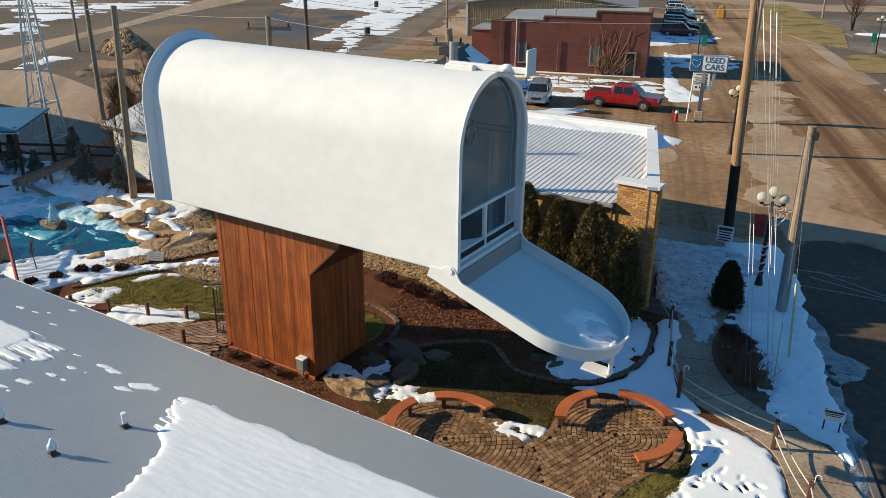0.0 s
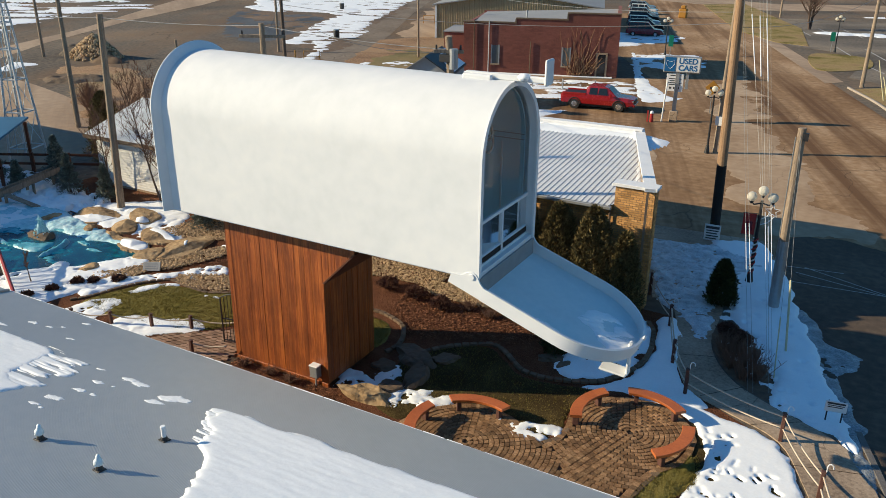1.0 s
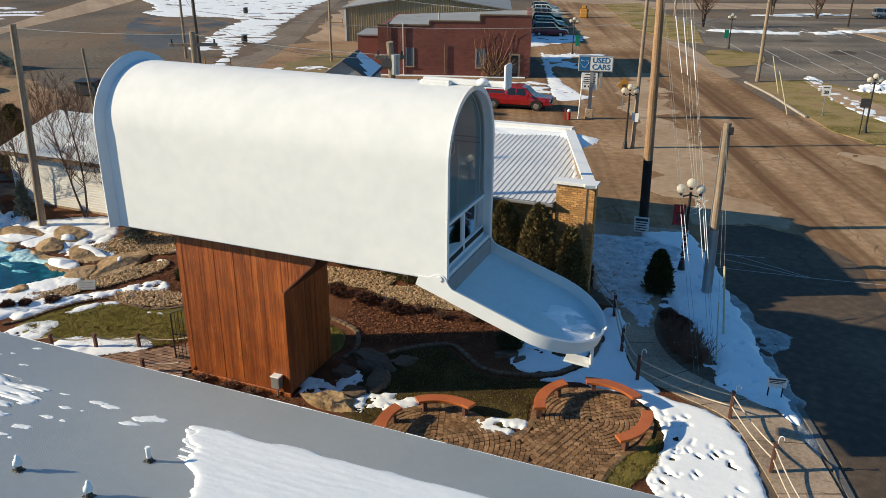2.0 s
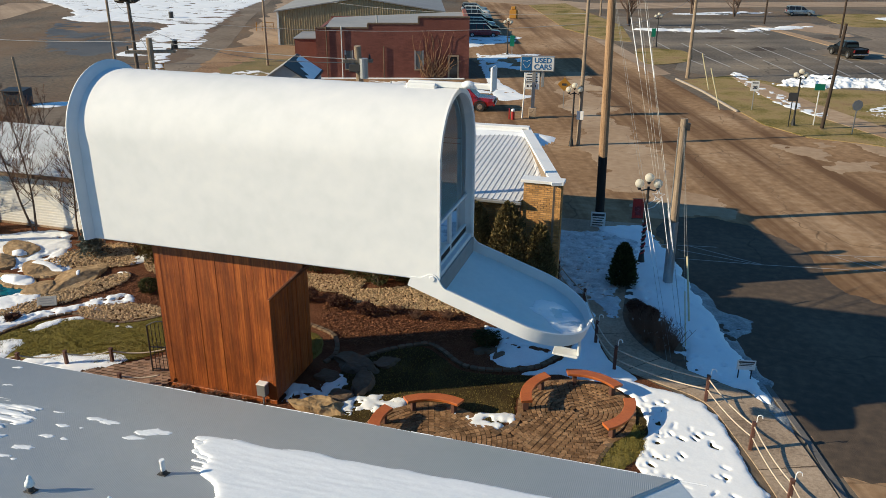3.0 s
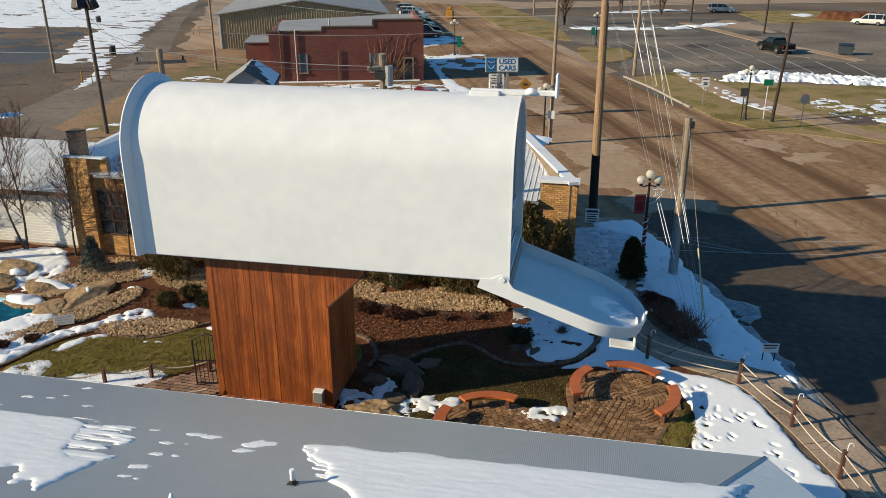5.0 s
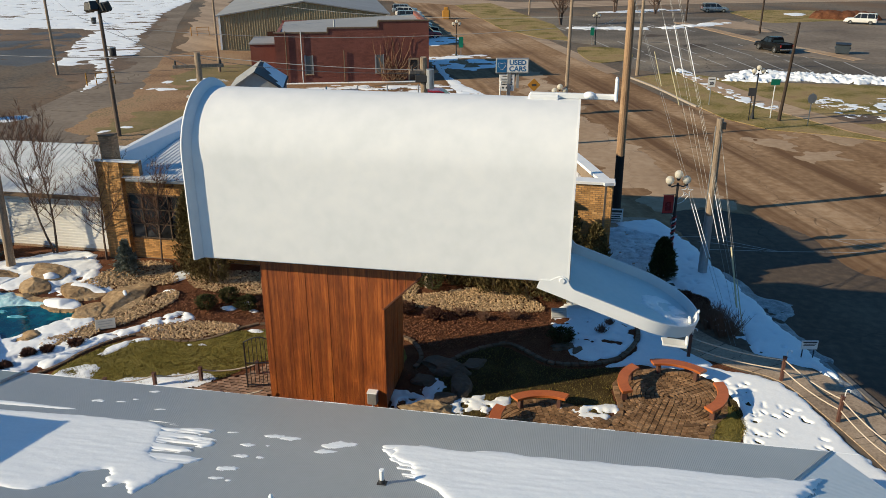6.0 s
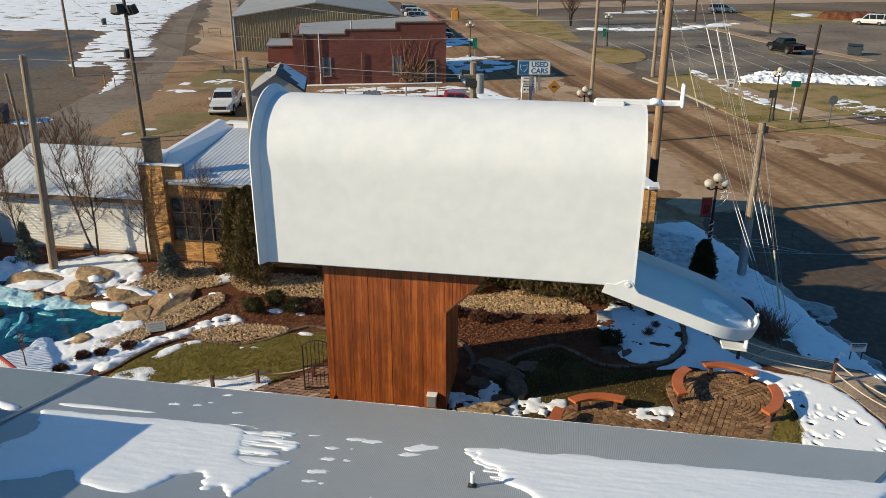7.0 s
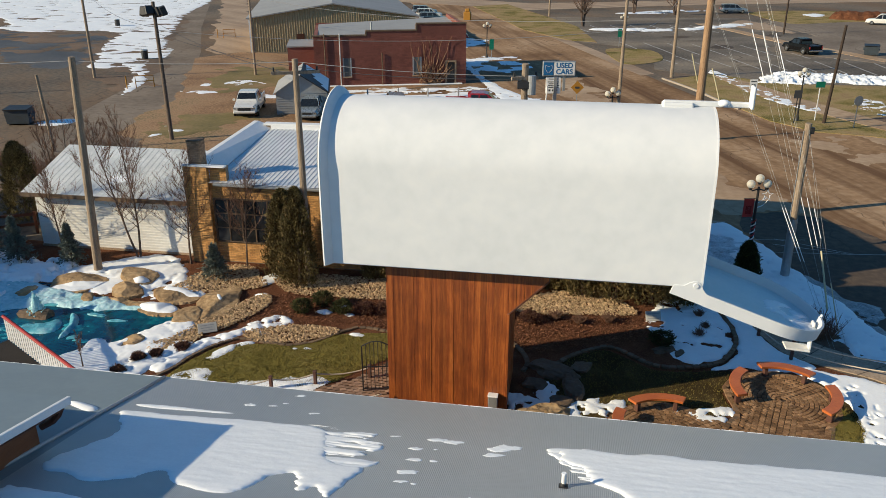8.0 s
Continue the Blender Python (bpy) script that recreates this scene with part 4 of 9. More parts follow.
for k, (px, py, w) in enumerate(((-15.38, 8.87, 0.13), (-14.85, 8.36, 0.15), (-14.46, 8.4, 0.06), (-14.5, 8.88, 0.2), (-14.15, 8.85, 0.24), (-12.95, 8.85, 0.3), (-13.15, 8.7, 0.26), (-13.2, 8.42, 0.2), (-14.81, 7.83, 0.17), (-14.4, 7.86, 0.1), (-14.82, 7.27, 0.22), (-14.86, 6.87, 0.12), (-14.61, 6.82, 0.07), (-18.23, 10.61, 0.13), (-18.45, 10.01, 0.1), (-17.57, 9.63, 0.1), (-19.18, 9.76, 0.15), (-18.66, 9.82, 0.12))):
    layer("roof_snow_patch", [(px - w * 1.1, py - w * 0.25), (px - w * 0.3, py + w * 0.45), (px + w * 1.1, py + w * 0.3), (px + w * 0.6, py - w * 0.28), (px - w * 0.2, py - w * 0.5)], 0.016, SNOW, "small scrap of melting snow on the metal roof", "snow", kind="", seed=20 + k, res=0.016, rag=0.06, soft=0.02, lump=0.006, floor=roof_z, stretch=(0.8, 1.6), ragscale=9)

layer("roof_snow", [(-17.6, 8.95), (-16.5, 8.92), (-15.85, 8.86), (-16.0, 8.55), (-15.55, 8.42), (-15.7, 8.05), (-16.0, 7.7), (-15.5, 7.56), (-15.9, 7.1), (-16.9, 7.2), (-17.6, 7.9)], 0.035, SNOW, "streaks of nearly melted snow on the metal roof", "snow", seed=31, res=0.025, rag=0.14, soft=0.03, lump=0.008, floor=roof_z, stretch=(0.28, 3.4), ragscale=2.6, holes=0.36, holescale=1.1)
layer("roof_snow", [(-12.1, 8.95), (-11.5, 9.15), (-10.9, 9.1), (-11.0, 8.4), (-10.9, 7.7), (-11.4, 7.75), (-11.75, 8.3)], 0.03, SNOW, "streaks of nearly melted snow on the metal roof", "snow", seed=37, res=0.025, rag=0.14, soft=0.03, lump=0.008, floor=roof_z, stretch=(0.28, 3.4), ragscale=2.6, holes=0.42, holescale=1.1)

# raised timber dormer on that roof
dormer = thing("roof_dormer", "brown timber dormer with a blue-grey metal roof", "dormer", (-21.9, 7.08, 4.33), 0)
UP = pose(0, 0, 0, -11.4, 0, 0)
part("gable_wall", boxed(-6.5, -0.55, -6.0, -0.40, -1.5, -0.10, 0.01), BOARDBROWN, dormer, "brown wooden wall boards")
part("roof_panel", boxed(-7, -0.04, -6.2, 0.0, -0.05, 0.03, 0.01, UP), DORMERROOF, dormer, "blue-grey metal roof panel")
part("barge_board", boxed(-0.05, 0.04, -6.2, 0.02, -0.12, 0.05, 0.012, UP), TRIM, dormer, "white barge board")
part("fascia", boxed(-0.14, -0.06, -6.2, -0.06, -0.22, -0.06, 0.01, UP), CEDAR_DARK, dormer, "dark fascia plank")
bm = bmesh.new()
tube(bm, [(-0.14, -0.12, -0.14), (-0.2, -0.16, -0.3), (-0.3, -0.22, -0.42), (-0.5, -0.36, -0.52)], [0.09, 0.085, 0.08, 0.07], 6)
part("bracket", bm, CEDAR_DARK, dormer, "dark curved eave bracket")

# ---- giant mailbox ----
MX0, MX1, MY0, MY1, MZ0, MZ1 = -18.55, -8.47, 14.05, 17.3, 4.76, 9.12
MYC, MR = (MY0 + MY1) / 2, (MY1 - MY0) / 2


def arch(grow=0.0, n=40, low=0.0):
    r = MR + grow
    zc = MZ1 - MR
    pts = [(MYC - r, MZ0 - low), (MYC - r - 0.01, (MZ0 + zc) / 2)]
    pts += [(MYC - r * math.cos(math.pi * k / n), zc + r * math.sin(math.pi * k / n)) for k in range(n + 1)]
    pts += [(MYC + r + 0.01, (MZ0 + zc) / 2), (MYC + r, MZ0 - low)]
    return pts


def shell(outer, inner, x0, x1, segs=1):
    bm = bmesh.new()
    n = len(outer)
    rows = []
    for k in range(segs + 1):
        x = x0 + (x1 - x0) * k / segs
        rows.append([[bm.verts.new((x, y, z)) for y, z in loop] for loop in (outer, inner)])
    for A, B in zip(rows, rows[1:]):
        for i in range(n - 1):
            bm.faces.new((A[0][i], A[0][i + 1], B[0][i + 1], B[0][i]))
            bm.faces.new((A[1][i + 1], A[1][i], B[1][i], B[1][i + 1]))
        for i in (0, n - 1):
            bm.faces.new((A[0][i], B[0][i], B[1][i], A[1][i]))
    for E in (rows[0], rows[-1]):
        for i in range(n - 1):
            bm.faces.new((E[0][i], E[1][i], E[1][i + 1], E[0][i + 1]))
    return bm


mailbox = thing("giant_mailbox", "giant white arched mailbox with its front door hanging open", "mailbox")
sh = part("shell", shell(arch(), arch(-0.09), MX0 + 0.02, MX1, 8), WHITE, mailbox, "white enamelled arched sheet shell")
sh.data.set_sharp_from_angle(angle=0.6)
sh.data.shade_smooth()
sh.data.set_sharp_from_angle(angle=0.6)
bm = bmesh.new()
bm.faces.new([bm.verts.new((MX0 + 0.03, y, z)) for y, z in arch(0.05)])
bm.faces.new([bm.verts.new((MX0 - 0.12, y, z)) for y, z in arch(-0.05)])
part("back_panel", bm, WHITE, mailbox)
bm = bmesh.new()
loops = [[bm.verts.new((x, y, z)) for y, z in arch(g, low=0.02)] for x, g in ((MX0 + 0.19, 0.003), (MX0 + 0.17, 0.02), (MX0 + 0.07, 0.19), (MX0 + 0.035, 0.215), (MX0 + 0.015, 0.225), (MX0 - 0.02, 0.21), (MX0 - 0.06, -0.05))]
for A, B in zip(loops, loops[1:]):
    for i in range(len(A) - 1):
        bm.faces.new((A[i], A[i + 1], B[i + 1], B[i]))
brim = part("back_rim", bm, WHITE, mailbox, "flared rim round the closed back end", smooth=True)
brim.data.set_sharp_from_angle(angle=0.42)
part("front_rim", shell(arch(0.006), arch(-0.12), MX1 - 0.04, MX1 + 0.015), TRIM, mailbox, "thin rolled rim round the open front")
part("floor_panel", boxed(MX0 + 0.04, MX1 - 0.02, MY0 + 0.02, MY1 - 0.02, MZ0 - 0.03, MZ0 + 0.1, 0.01), WHITE, mailbox)
for k in range(5):
    yy = MY0 + 0.35 + k * (MR * 2 - 0.7) / 4
    part("floor_beam", boxed(MX0 + 0.1, MX1 - 0.1, yy - 0.06, yy + 0.06, MZ0 - 0.16, MZ0 - 0.03), CEDAR_DARK, mailbox, "dark joist under the floor")

# glazed front, set back behind the rim
GX = MX1 - 0.22


def arch_y(z):
    zc = MZ1 - MR
    r = MR - 0.1
    return r if z <= zc else math.sqrt(max(0.0, r * r - (z - zc) ** 2))


front = part("window_frame", boxed(GX - 0.06, GX + 0.06, MY0 + 0.09, MY1 - 0.09, MZ0 + 0.03, MZ0 + 0.16, 0.01), TRIM, mailbox, "white sill of the glazed front")
for z0, z1 in ((MZ0 + 0.325, MZ0 + 0.355), (MZ0 + 1.17, MZ0 + 1.25)):
    part("rail", boxed(GX - 0.04, GX + 0.05, MYC - arch_y(z1), MYC + arch_y(z1), z0, z1, 0.006), TRIM, mailbox)
part("mullion", boxed(GX - 0.04, GX + 0.05, MYC - 0.04, MYC + 0.04, MZ0 + 0.16, MZ0 + 1.17, 0.006), TRIM, mailbox)
for y0, y1 in ((MY0 + 0.1, MYC - 0.05), (MYC + 0.05, MY1 - 0.1)):
    bm = bmesh.new()
    bm.faces.new([bm.verts.new((GX, y, z)) for y, z in ((y0, MZ0 + 0.34), (y1, MZ0 + 0.34), (y1, MZ0 + 1.17), (y0, MZ0 + 1.17))])
    pn = part("pane", bm, GLASS, mailbox, "clear lower window pane")
    pn.visible_shadow = False
bm = bmesh.new()
f = [(MYC - arch_y(MZ0 + 1.25), MZ0 + 1.25)] + [(MYC - 1.52 * math.cos(math.pi * k / 24), MZ1 - MR + 1.52 * math.sin(math.pi * k / 24)) for k in range(25)] + [(MYC + arch_y(MZ0 + 1.25), MZ0 + 1.25)]
bm.faces.new([bm.verts.new((GX, y, z)) for y, z in f])
pn = part("pane", bm, GLASS, mailbox, "large arched upper window pane")
pn.visible_shadow = False
part("sill_board", boxed(GX - 0.02, GX + 0.03, MY0 + 0.1, MY1 - 0.1, MZ0 + 0.15, MZ0 + 0.33, 0.004), TAR, mailbox, "dark board below the panes")
# lining inside
part("lining", shell(arch(-0.13), arch(-0.17), MX0 + 1.5, GX - 0.1, 3), WALLGREY, mailbox, "grey painted panels lining the inside")
bm = bmesh.new()
bm.faces.new([bm.verts.new((GX - 4.2, y, z)) for y, z in arch(-0.15)])
part("inner_wall", bm, WALLGREY, mailbox, "grey panelled partition behind the glass")
for z in (7.38, 7.52):
    part("panel_joint", boxed(GX - 4.0, GX - 0.11, MY1 - 0.185, MY1 - 0.168, z, z + 0.02), STEEL, mailbox)
for px in (GX - 0.75, GX - 2.0, GX - 3.2):
    part("panel_joint", boxed(px, px + 0.05, MY1 - 0.19, MY1 - 0.168, MZ0 + 0.1, 7.28), TRIM, mailbox)
# dark block added at the left of the glazing
part("counter", boxed(GX - 0.19, GX - 0.06, MY0 + 0.16, MY0 + 0.5, MZ0 + 0.36, MZ0 + 1.6, 0.02), CEDAR_DARK, mailbox, "dark upright block inside the glass")
ring = bmesh.new()
for rz_, rr in ((7.70, 0.20), (7.96, 0.15)):
    tube(ring, [(GX - 0.14, MYC - 0.52 + rr * math.cos(k * math.pi / 12), rz_ + rr * math.sin(k * math.pi / 12)) for k in range(25)], 0.03, 6)
rod(ring, (GX - 0.14, MYC - 0.8, 7.95), (GX - 0.14, MYC - 0.8, 8.5), 0.025)
rod(ring, (GX - 0.14, MYC - 0.8, 7.98), (GX - 0.14, MYC - 0.62, 7.98), 0.02)
part("ring_ornament", ring, STEEL, mailbox, "grey metal rings hanging inside the window")

# open door: shallow tray hinged along the bottom of the front
DOOR = Matrix.Translation((-9.27, 0, 4.55)) @ pose(0, 0, 0, 0, 19.2, 0)
TL = 4.54


def tongue(w, ln, n=24, x0=0.0):
    r = w / 2
    pts = [(x0, -r), (ln - r, -r)]
    pts += [(ln - r + r * 0.98 * math.sin(math.pi * k / n), -r * math.cos(math.pi * k / n)) for k in range(1, n)]
    return pts + [(ln - r, r), (x0, r)]


def prism(loop, z0, z1, m, close=True):
    bm = bmesh.new()
    lo = [bm.verts.new(m @ Vector((x, y, z0))) for x, y in loop]
    hi = [bm.verts.new(m @ Vector((x, y, z1))) for x, y in loop]
    n = len(loop)
    for i in range(n if close else n - 1):
        j = (i + 1) % n
        bm.faces.new((lo[i], lo[j], hi[j], hi[i]))
    if close:
        bm.faces.new(lo[::-1])
        bm.faces.new(hi)
    return bm


DM = Matrix.Translation((0, MYC, 0)) @ DOOR
door = part("door", prism(tongue(2 * MR - 0.02, TL - 0.03, x0=0.84), 0.0, 0.06, DM), TRAYSHADE, mailbox, "open door lying out like a shallow tray")
bm = bmesh.new()
W, RH = 2 * MR + 0.05, 0.33
outl, inl = tongue(W, TL, x0=0.9), tongue(W - 0.12, TL - 0.06, x0=0.9)
ra = [[bm.verts.new(DM @ Vector((x, y, z))) for x, y in lp] for lp, z in ((outl, -0.01), (outl, RH), (inl, RH), (inl, -0.01))]
for A, B in zip(ra, ra[1:] + ra[:1]):
    for i in range(len(A) - 1):
        bm.faces.new((A[i], A[i + 1], B[i + 1], B[i]))
for i in (0, len(outl) - 1):
    bm.faces.new([r[i] for r in ra])
rim = part("door_rim", bm, WHITE, door, "upturned white rim round the open door", smooth=True)
rim.data.set_sharp_from_angle(angle=0.6)
EAR = [(0, 0), (0.9, 0), (0.9, RH), (0.82, 0.36), (0.74, 0.42), (0.66, 0.50), (0.58, 0.55), (0.50, 0.56), (0.42, 0.53), (0.34, 0.45), (0.24, 0.33), (0.05, 0.27), (0.0, 0.24)]
for s, yy in ((-1, -W / 2), (1, W / 2)):
    bm = bmesh.new()
    A = [bm.verts.new(DM @ Vector((x, yy, z))) for x, z in EAR]
    B = [bm.verts.new(DM @ Vector((x, yy - s * 0.045, z))) for x, z in EAR]
    bm.faces.new(A)
    bm.faces.new(B[::-1])
    for i in range(len(EAR)):
        j = (i + 1) % len(EAR)
        bm.faces.new((A[i], A[j], B[j], B[i]))
    part("hinge_ear", bm, WHITE, door, "curved hinge ear beside the box")
    part("hinge_knuckle", rod(bmesh.new(), DM @ Vector((0.52, yy, 0.45)), DM @ Vector((0.52, yy + s * 0.03, 0.45)), 0.075, 0.065, 16), WHITE, door)
part("hinge_sill", boxed(MX1 - 0.02, MX1 + 0.035, MY0 + 0.06, MY1 - 0.06, MZ0 - 0.5, MZ0 + 0.0, 0.01), GREYROOF, mailbox, "grey strip along the hinge")
part("door_catch", boxed(TL - 0.07, TL + 0.0, 0.04, 0.18, 0.27, 0.40, 0.03, DM), WHITE, door, "small catch at the tip of the door")
layer("tray_snow", [(-6.45, 15.5), (-6.25, 16.2), (-5.75, 16.45), (-5.3, 16.15), (-5.08, 15.65), (-5.2, 15.15), (-5.5, 14.85), (-5.7, 15.05), (-6.0, 15.3)], 0.045, SNOW, "thin icy snow lying in the open mailbox door", "snow", kind="", res=0.025, rag=0.14, soft=0.06, lump=0.025, seed=31, ragscale=3.4, stretch=(0.7, 1.6), turn=0.6, holes=0.36, holescale=1.2, floor=lambda X, Y: 4.55 + 0.064 - (X + 9.27) * math.tan(radians(19.2)))
layer("tray_snow", [(-7.25, 14.5), (-6.9, 14.58), (-6.35, 14.42), (-6.85, 14.38)], 0.04, SNOW, "thin scrap of snow in the open mailbox door", "snow", kind="", res=0.025, rag=0.06, soft=0.05, lump=0.02, seed=32, ragscale=5, floor=lambda X, Y: 4.55 + 0.064 - (X + 9.27) * math.tan(radians(19.2)))
pull = part("pull_arm", boxed(-5.18, -5.12, 15.42, 15.64, 2.46, 3.32, 0.015), WHITE, door, "bent arm hanging from the tip")
part("pull_plate", boxed(-0.64, 0.02, -0.22, 0.2, -0.03, 0.03, 0.012, Matrix.Translation((-5.17, 15.55, 2.48)) @ pose(0, 0, 0, 0, 4, 0)), WHITE, pull, "flat pull plate")

flag = part("flag_arm", boxed(-9.75, -7.58, 15.62, 15.76, 9.12, 9.26, 0.02), WHITE, mailbox, "white flag arm lying along the top")
part("flag_plate", boxed(-7.64, -7.56, 15.36, 15.75, 9.12, 9.70, 0.03), WHITE, flag, "upright flag plate at the end of the arm")
part("flag_base", boxed(-9.78, -9.0, 15.5, 15.9, 9.06, 9.22, 0.04), WHITE, flag)
part("flag_pivot", ball(bmesh.new(), (-8.25, 15.68, 9.22), 0.16, 2, 0.6), SNOW, flag, "pivot capped with snow", smooth=True)

# timber post under the mailbox
post = thing("mailbox_post", "tall reddish-brown stained timber post of vertical boards", "post")
PX0, PX1, PY0, PY1, PT = -17.0, -13.5, 14.62, 16.95, MZ0 - 0.05
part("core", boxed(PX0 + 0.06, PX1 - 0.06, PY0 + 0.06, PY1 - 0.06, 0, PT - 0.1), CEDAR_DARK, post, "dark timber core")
rnd = random.Random(12)
for yy in (PY0, PY1):
    cuts = [rnd.uniform(0.75, 1.25) for _ in range(18)]
    x0 = PX0
    for c in cuts:
        w = c * (PX1 - PX0) / sum(cuts)
        j = rnd.uniform(-0.005, 0.005)
        part("board", boxed(x0 + 0.001, x0 + w - 0.001, yy - 0.02 + j, yy + 0.04 + j, 0.12, PT, 0.0015), CEDAR, post)
        x0 += w
nb2, w2 = 9, (PY1 - PY0) / 9
for k in range(nb2):
    y0 = PY0 + k * w2
    j = random.uniform(-0.012, 0.012)
    for xx in (PX0, PX1):
        part("board", boxed(xx - 0.03 + j, xx + 0.03 + j, y0 + 0.006, y0 + w2 - 0.006, 0.12, PT, 0.008), CEDAR, post)
# slanted brace below the overhang
for k in range(5):
    x0 = PX1 + k * 0.22
    zb = 3.28 + k * 0.22
    for yy in (PY0, PY1):
        bm = bmesh.new()
        lo = [(x0, zb + 0.02), (x0 + 0.212, zb + 0.232), (x0 + 0.212, PT), (x0, PT)]
        a = [bm.verts.new((x, yy - 0.02, z)) for x, z in lo]
        b = [bm.verts.new((x, yy + 0.04, z)) for x, z in lo]
        bm.faces.new(a)
        bm.faces.new(b[::-1])
        for i in range(4):
            bm.faces.new((a[i], a[(i + 1) % 4], b[(i + 1) % 4], b[i]))
        part("brace_board", bm, CEDAR, post)
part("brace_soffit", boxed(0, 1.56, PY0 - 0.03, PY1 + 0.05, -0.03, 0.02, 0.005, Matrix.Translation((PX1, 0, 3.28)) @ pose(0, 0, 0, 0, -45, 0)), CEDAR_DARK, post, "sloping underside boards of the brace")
part("edge_trim", boxed(PX1 - 0.02, PX1 + 0.05, PY0 - 0.045, PY0 + 0.03, 0.12, 3.3, 0.008), CEDAR, post, "corner trim board")
part("skirting", boxed(PX0 - 0.05, PX1 + 0.05, PY0 - 0.07, PY0 - 0.02, 0, 0.13, 0.01), CEDAR, post, "plank along the foot")
meter = thing("utility_box", "small grey utility box fixed at the foot of the post", "utility box", (-13.85, 14.5, 0))
part("body", boxed(-0.14, 0.14, -0.12, 0.1, 0.3, 0.68, 0.02), STEEL, meter)
part("conduit", rodded((0, 0, 0), (0, 0, 0.31), 0.03), STEEL, meter)
part("lid", boxed(-0.15, 0.15, -0.13, 0.1, 0.66, 0.7, 0.01), TRIM, meter)

# ---- brick shop behind the garden ----
brick_me = mesh_from("brick", boxed(0, 0.2, -0.012, 0.012, 0, 0.062), BRICKTAN)


def bricks(parent, a, b, z0, z1, holes=(), singles=0, name="brickwork", material=None, bl=0.215, bh=0.0775, deep=0.012):
    """Running-bond brick faces along the wall line a to b, standing proud of the wall by deep."""
    a, b = Vector((*a, 0)), Vector((*b, 0))
    d = (b - a).normalized()
    n = Vector((d.y, -d.x, 0))
    ln = (b - a).length
    verts, faces = [], []
    made = 0
    row = 0
    z = z1 - bh
    while z > z0 - 0.01:
        s = -(row % 2) * bl / 2
        while s < ln:
            s0, s1 = max(s, 0) + 0.006, min(s + bl, ln) - 0.006
            mid = ((s0 + s1) / 2, z + bh / 2)
            if s1 - s0 > 0.04 and not any(h[0] < mid[0] < h[1] and h[2] < mid[1] < h[3] for h in holes):
                if made < singles and s1 - s0 > bl * 0.9:
                    m = Matrix.Translation(a + d * s0 + Vector((0, 0, z))) @ d.to_track_quat("X", "Z").to_matrix().to_4x4()
                    piece("brick", brick_me, parent, m)
                    made += 1
                else:
                    i = len(verts)
                    for off in (0.0, deep):
                        for ss, zz in ((s0, z), (s1, z), (s1, z + bh - 0.012), (s0, z + bh - 0.012)):
                            verts.append(tuple(a + d * ss + n * off + Vector((0, 0, zz))))
                    faces += [(i + 4, i + 5, i + 6, i + 7), (i, i + 1, i + 5, i + 4), (i + 1, i + 2, i + 6, i + 5), (i + 2, i + 3, i + 7, i + 6), (i + 3, i, i + 4, i + 7)]
            s += bl
        z -= bh
        row += 1
    me = bpy.data.meshes.new(name)
    me.from_pydata(verts, [], faces)
    me.materials.append(material or BRICKTAN)
    ob = new(name, me)
    ob.parent = parent
    ob["kind"] = "stuff"
    return ob


def wallbox(a, b, thick, z0, z1):
    """A wall whose outer face runs from a to b, thick to the left of that line."""
    a, b = Vector((*a, 0)), Vector((*b, 0))
    d = (b - a).normalized()
    n = Vector((-d.y, d.x, 0)) * thick
    bm = bmesh.new()
    lo = [bm.verts.new(p + Vector((0, 0, z0))) for p in (a, b, b + n, a + n)]
    hi = [bm.verts.new(p + Vector((0, 0, z1))) for p in (a, b, b + n, a + n)]
    bm.faces.new(lo[::-1])
    bm.faces.new(hi)
    for i in range(4):
        j = (i + 1) % 4
        bm.faces.new((lo[i], lo[j], hi[j], hi[i]))
    return bm


shop = thing("brick_shop", "single-storey buff brick shop with a white ribbed metal roof", "building", kind="structure")
SF, SL, SR, SB = 24.3, -27.2, -7.04, 31.6
RB = (-9.8, 32.3)
part("front_wall", wallbox((SL, SF), (-8.4, SF), 0.3, 0, 3.62), MORTAR, shop)
bricks(shop, (SL, SF), (-8.4, SF), 0, 3.62, holes=((0.3, 4.5, 0.95, 2.9), (6, 8, 0.9, 2.9)), name="front_brickwork")
part("front_pier", wallbox((-8.4, SF - 0.06), (SR, SF - 0.06), 0.45, 0, 4.34), MORTAR, shop)
part("side_wall", wallbox((SR, SF), RB, 0.3, 0, 4.34), MORTAR, shop)
bricks(shop, (SR + 0.0205, SF - 0.0595), RB, 0, 4.34, name="side_brickwork")
part("back_wall", wallbox(RB, (SL, SB), 0.3, 0, 4.44), MORTAR, shop)
part("left_wall", wallbox((SL - 0.3, SB), (SL - 0.3, SF), 0.3, 0, 3.6), MORTAR, shop)
part("left_pier", wallbox((-28.0, SF - 0.25), (-26.95, SF - 0.25), 0.22, 0, 4.3), MORTAR, shop)
part("upper_wall", wallbox((-26.93, SF - 0.02), (-26.2, SF - 0.02), 0.25, 3.64, 4.3), MORTAR, shop)
bricks(shop, (-26.93, SF - 0.02), (-26.2, SF - 0.02), 3.64, 4.3, name="upper_brickwork")
bricks(shop, (-28.0, SF - 0.25), (-26.95, SF - 0.25), 0, 4.3, name="pier_brickwork")
bricks(shop, (-26.95, SF - 0.25), (-26.95, SF), 0, 4.3, name="pier_return_brickwork")
bricks(shop, (SR, SF - 0.06), (SR, SF + 0.39), 0, 4.34, name="pier_side_brickwork")
bricks(shop, (-8.4, SF - 0.06), (SR, SF - 0.06), 0, 4.34, singles=280, name="front_pier_brickwork")
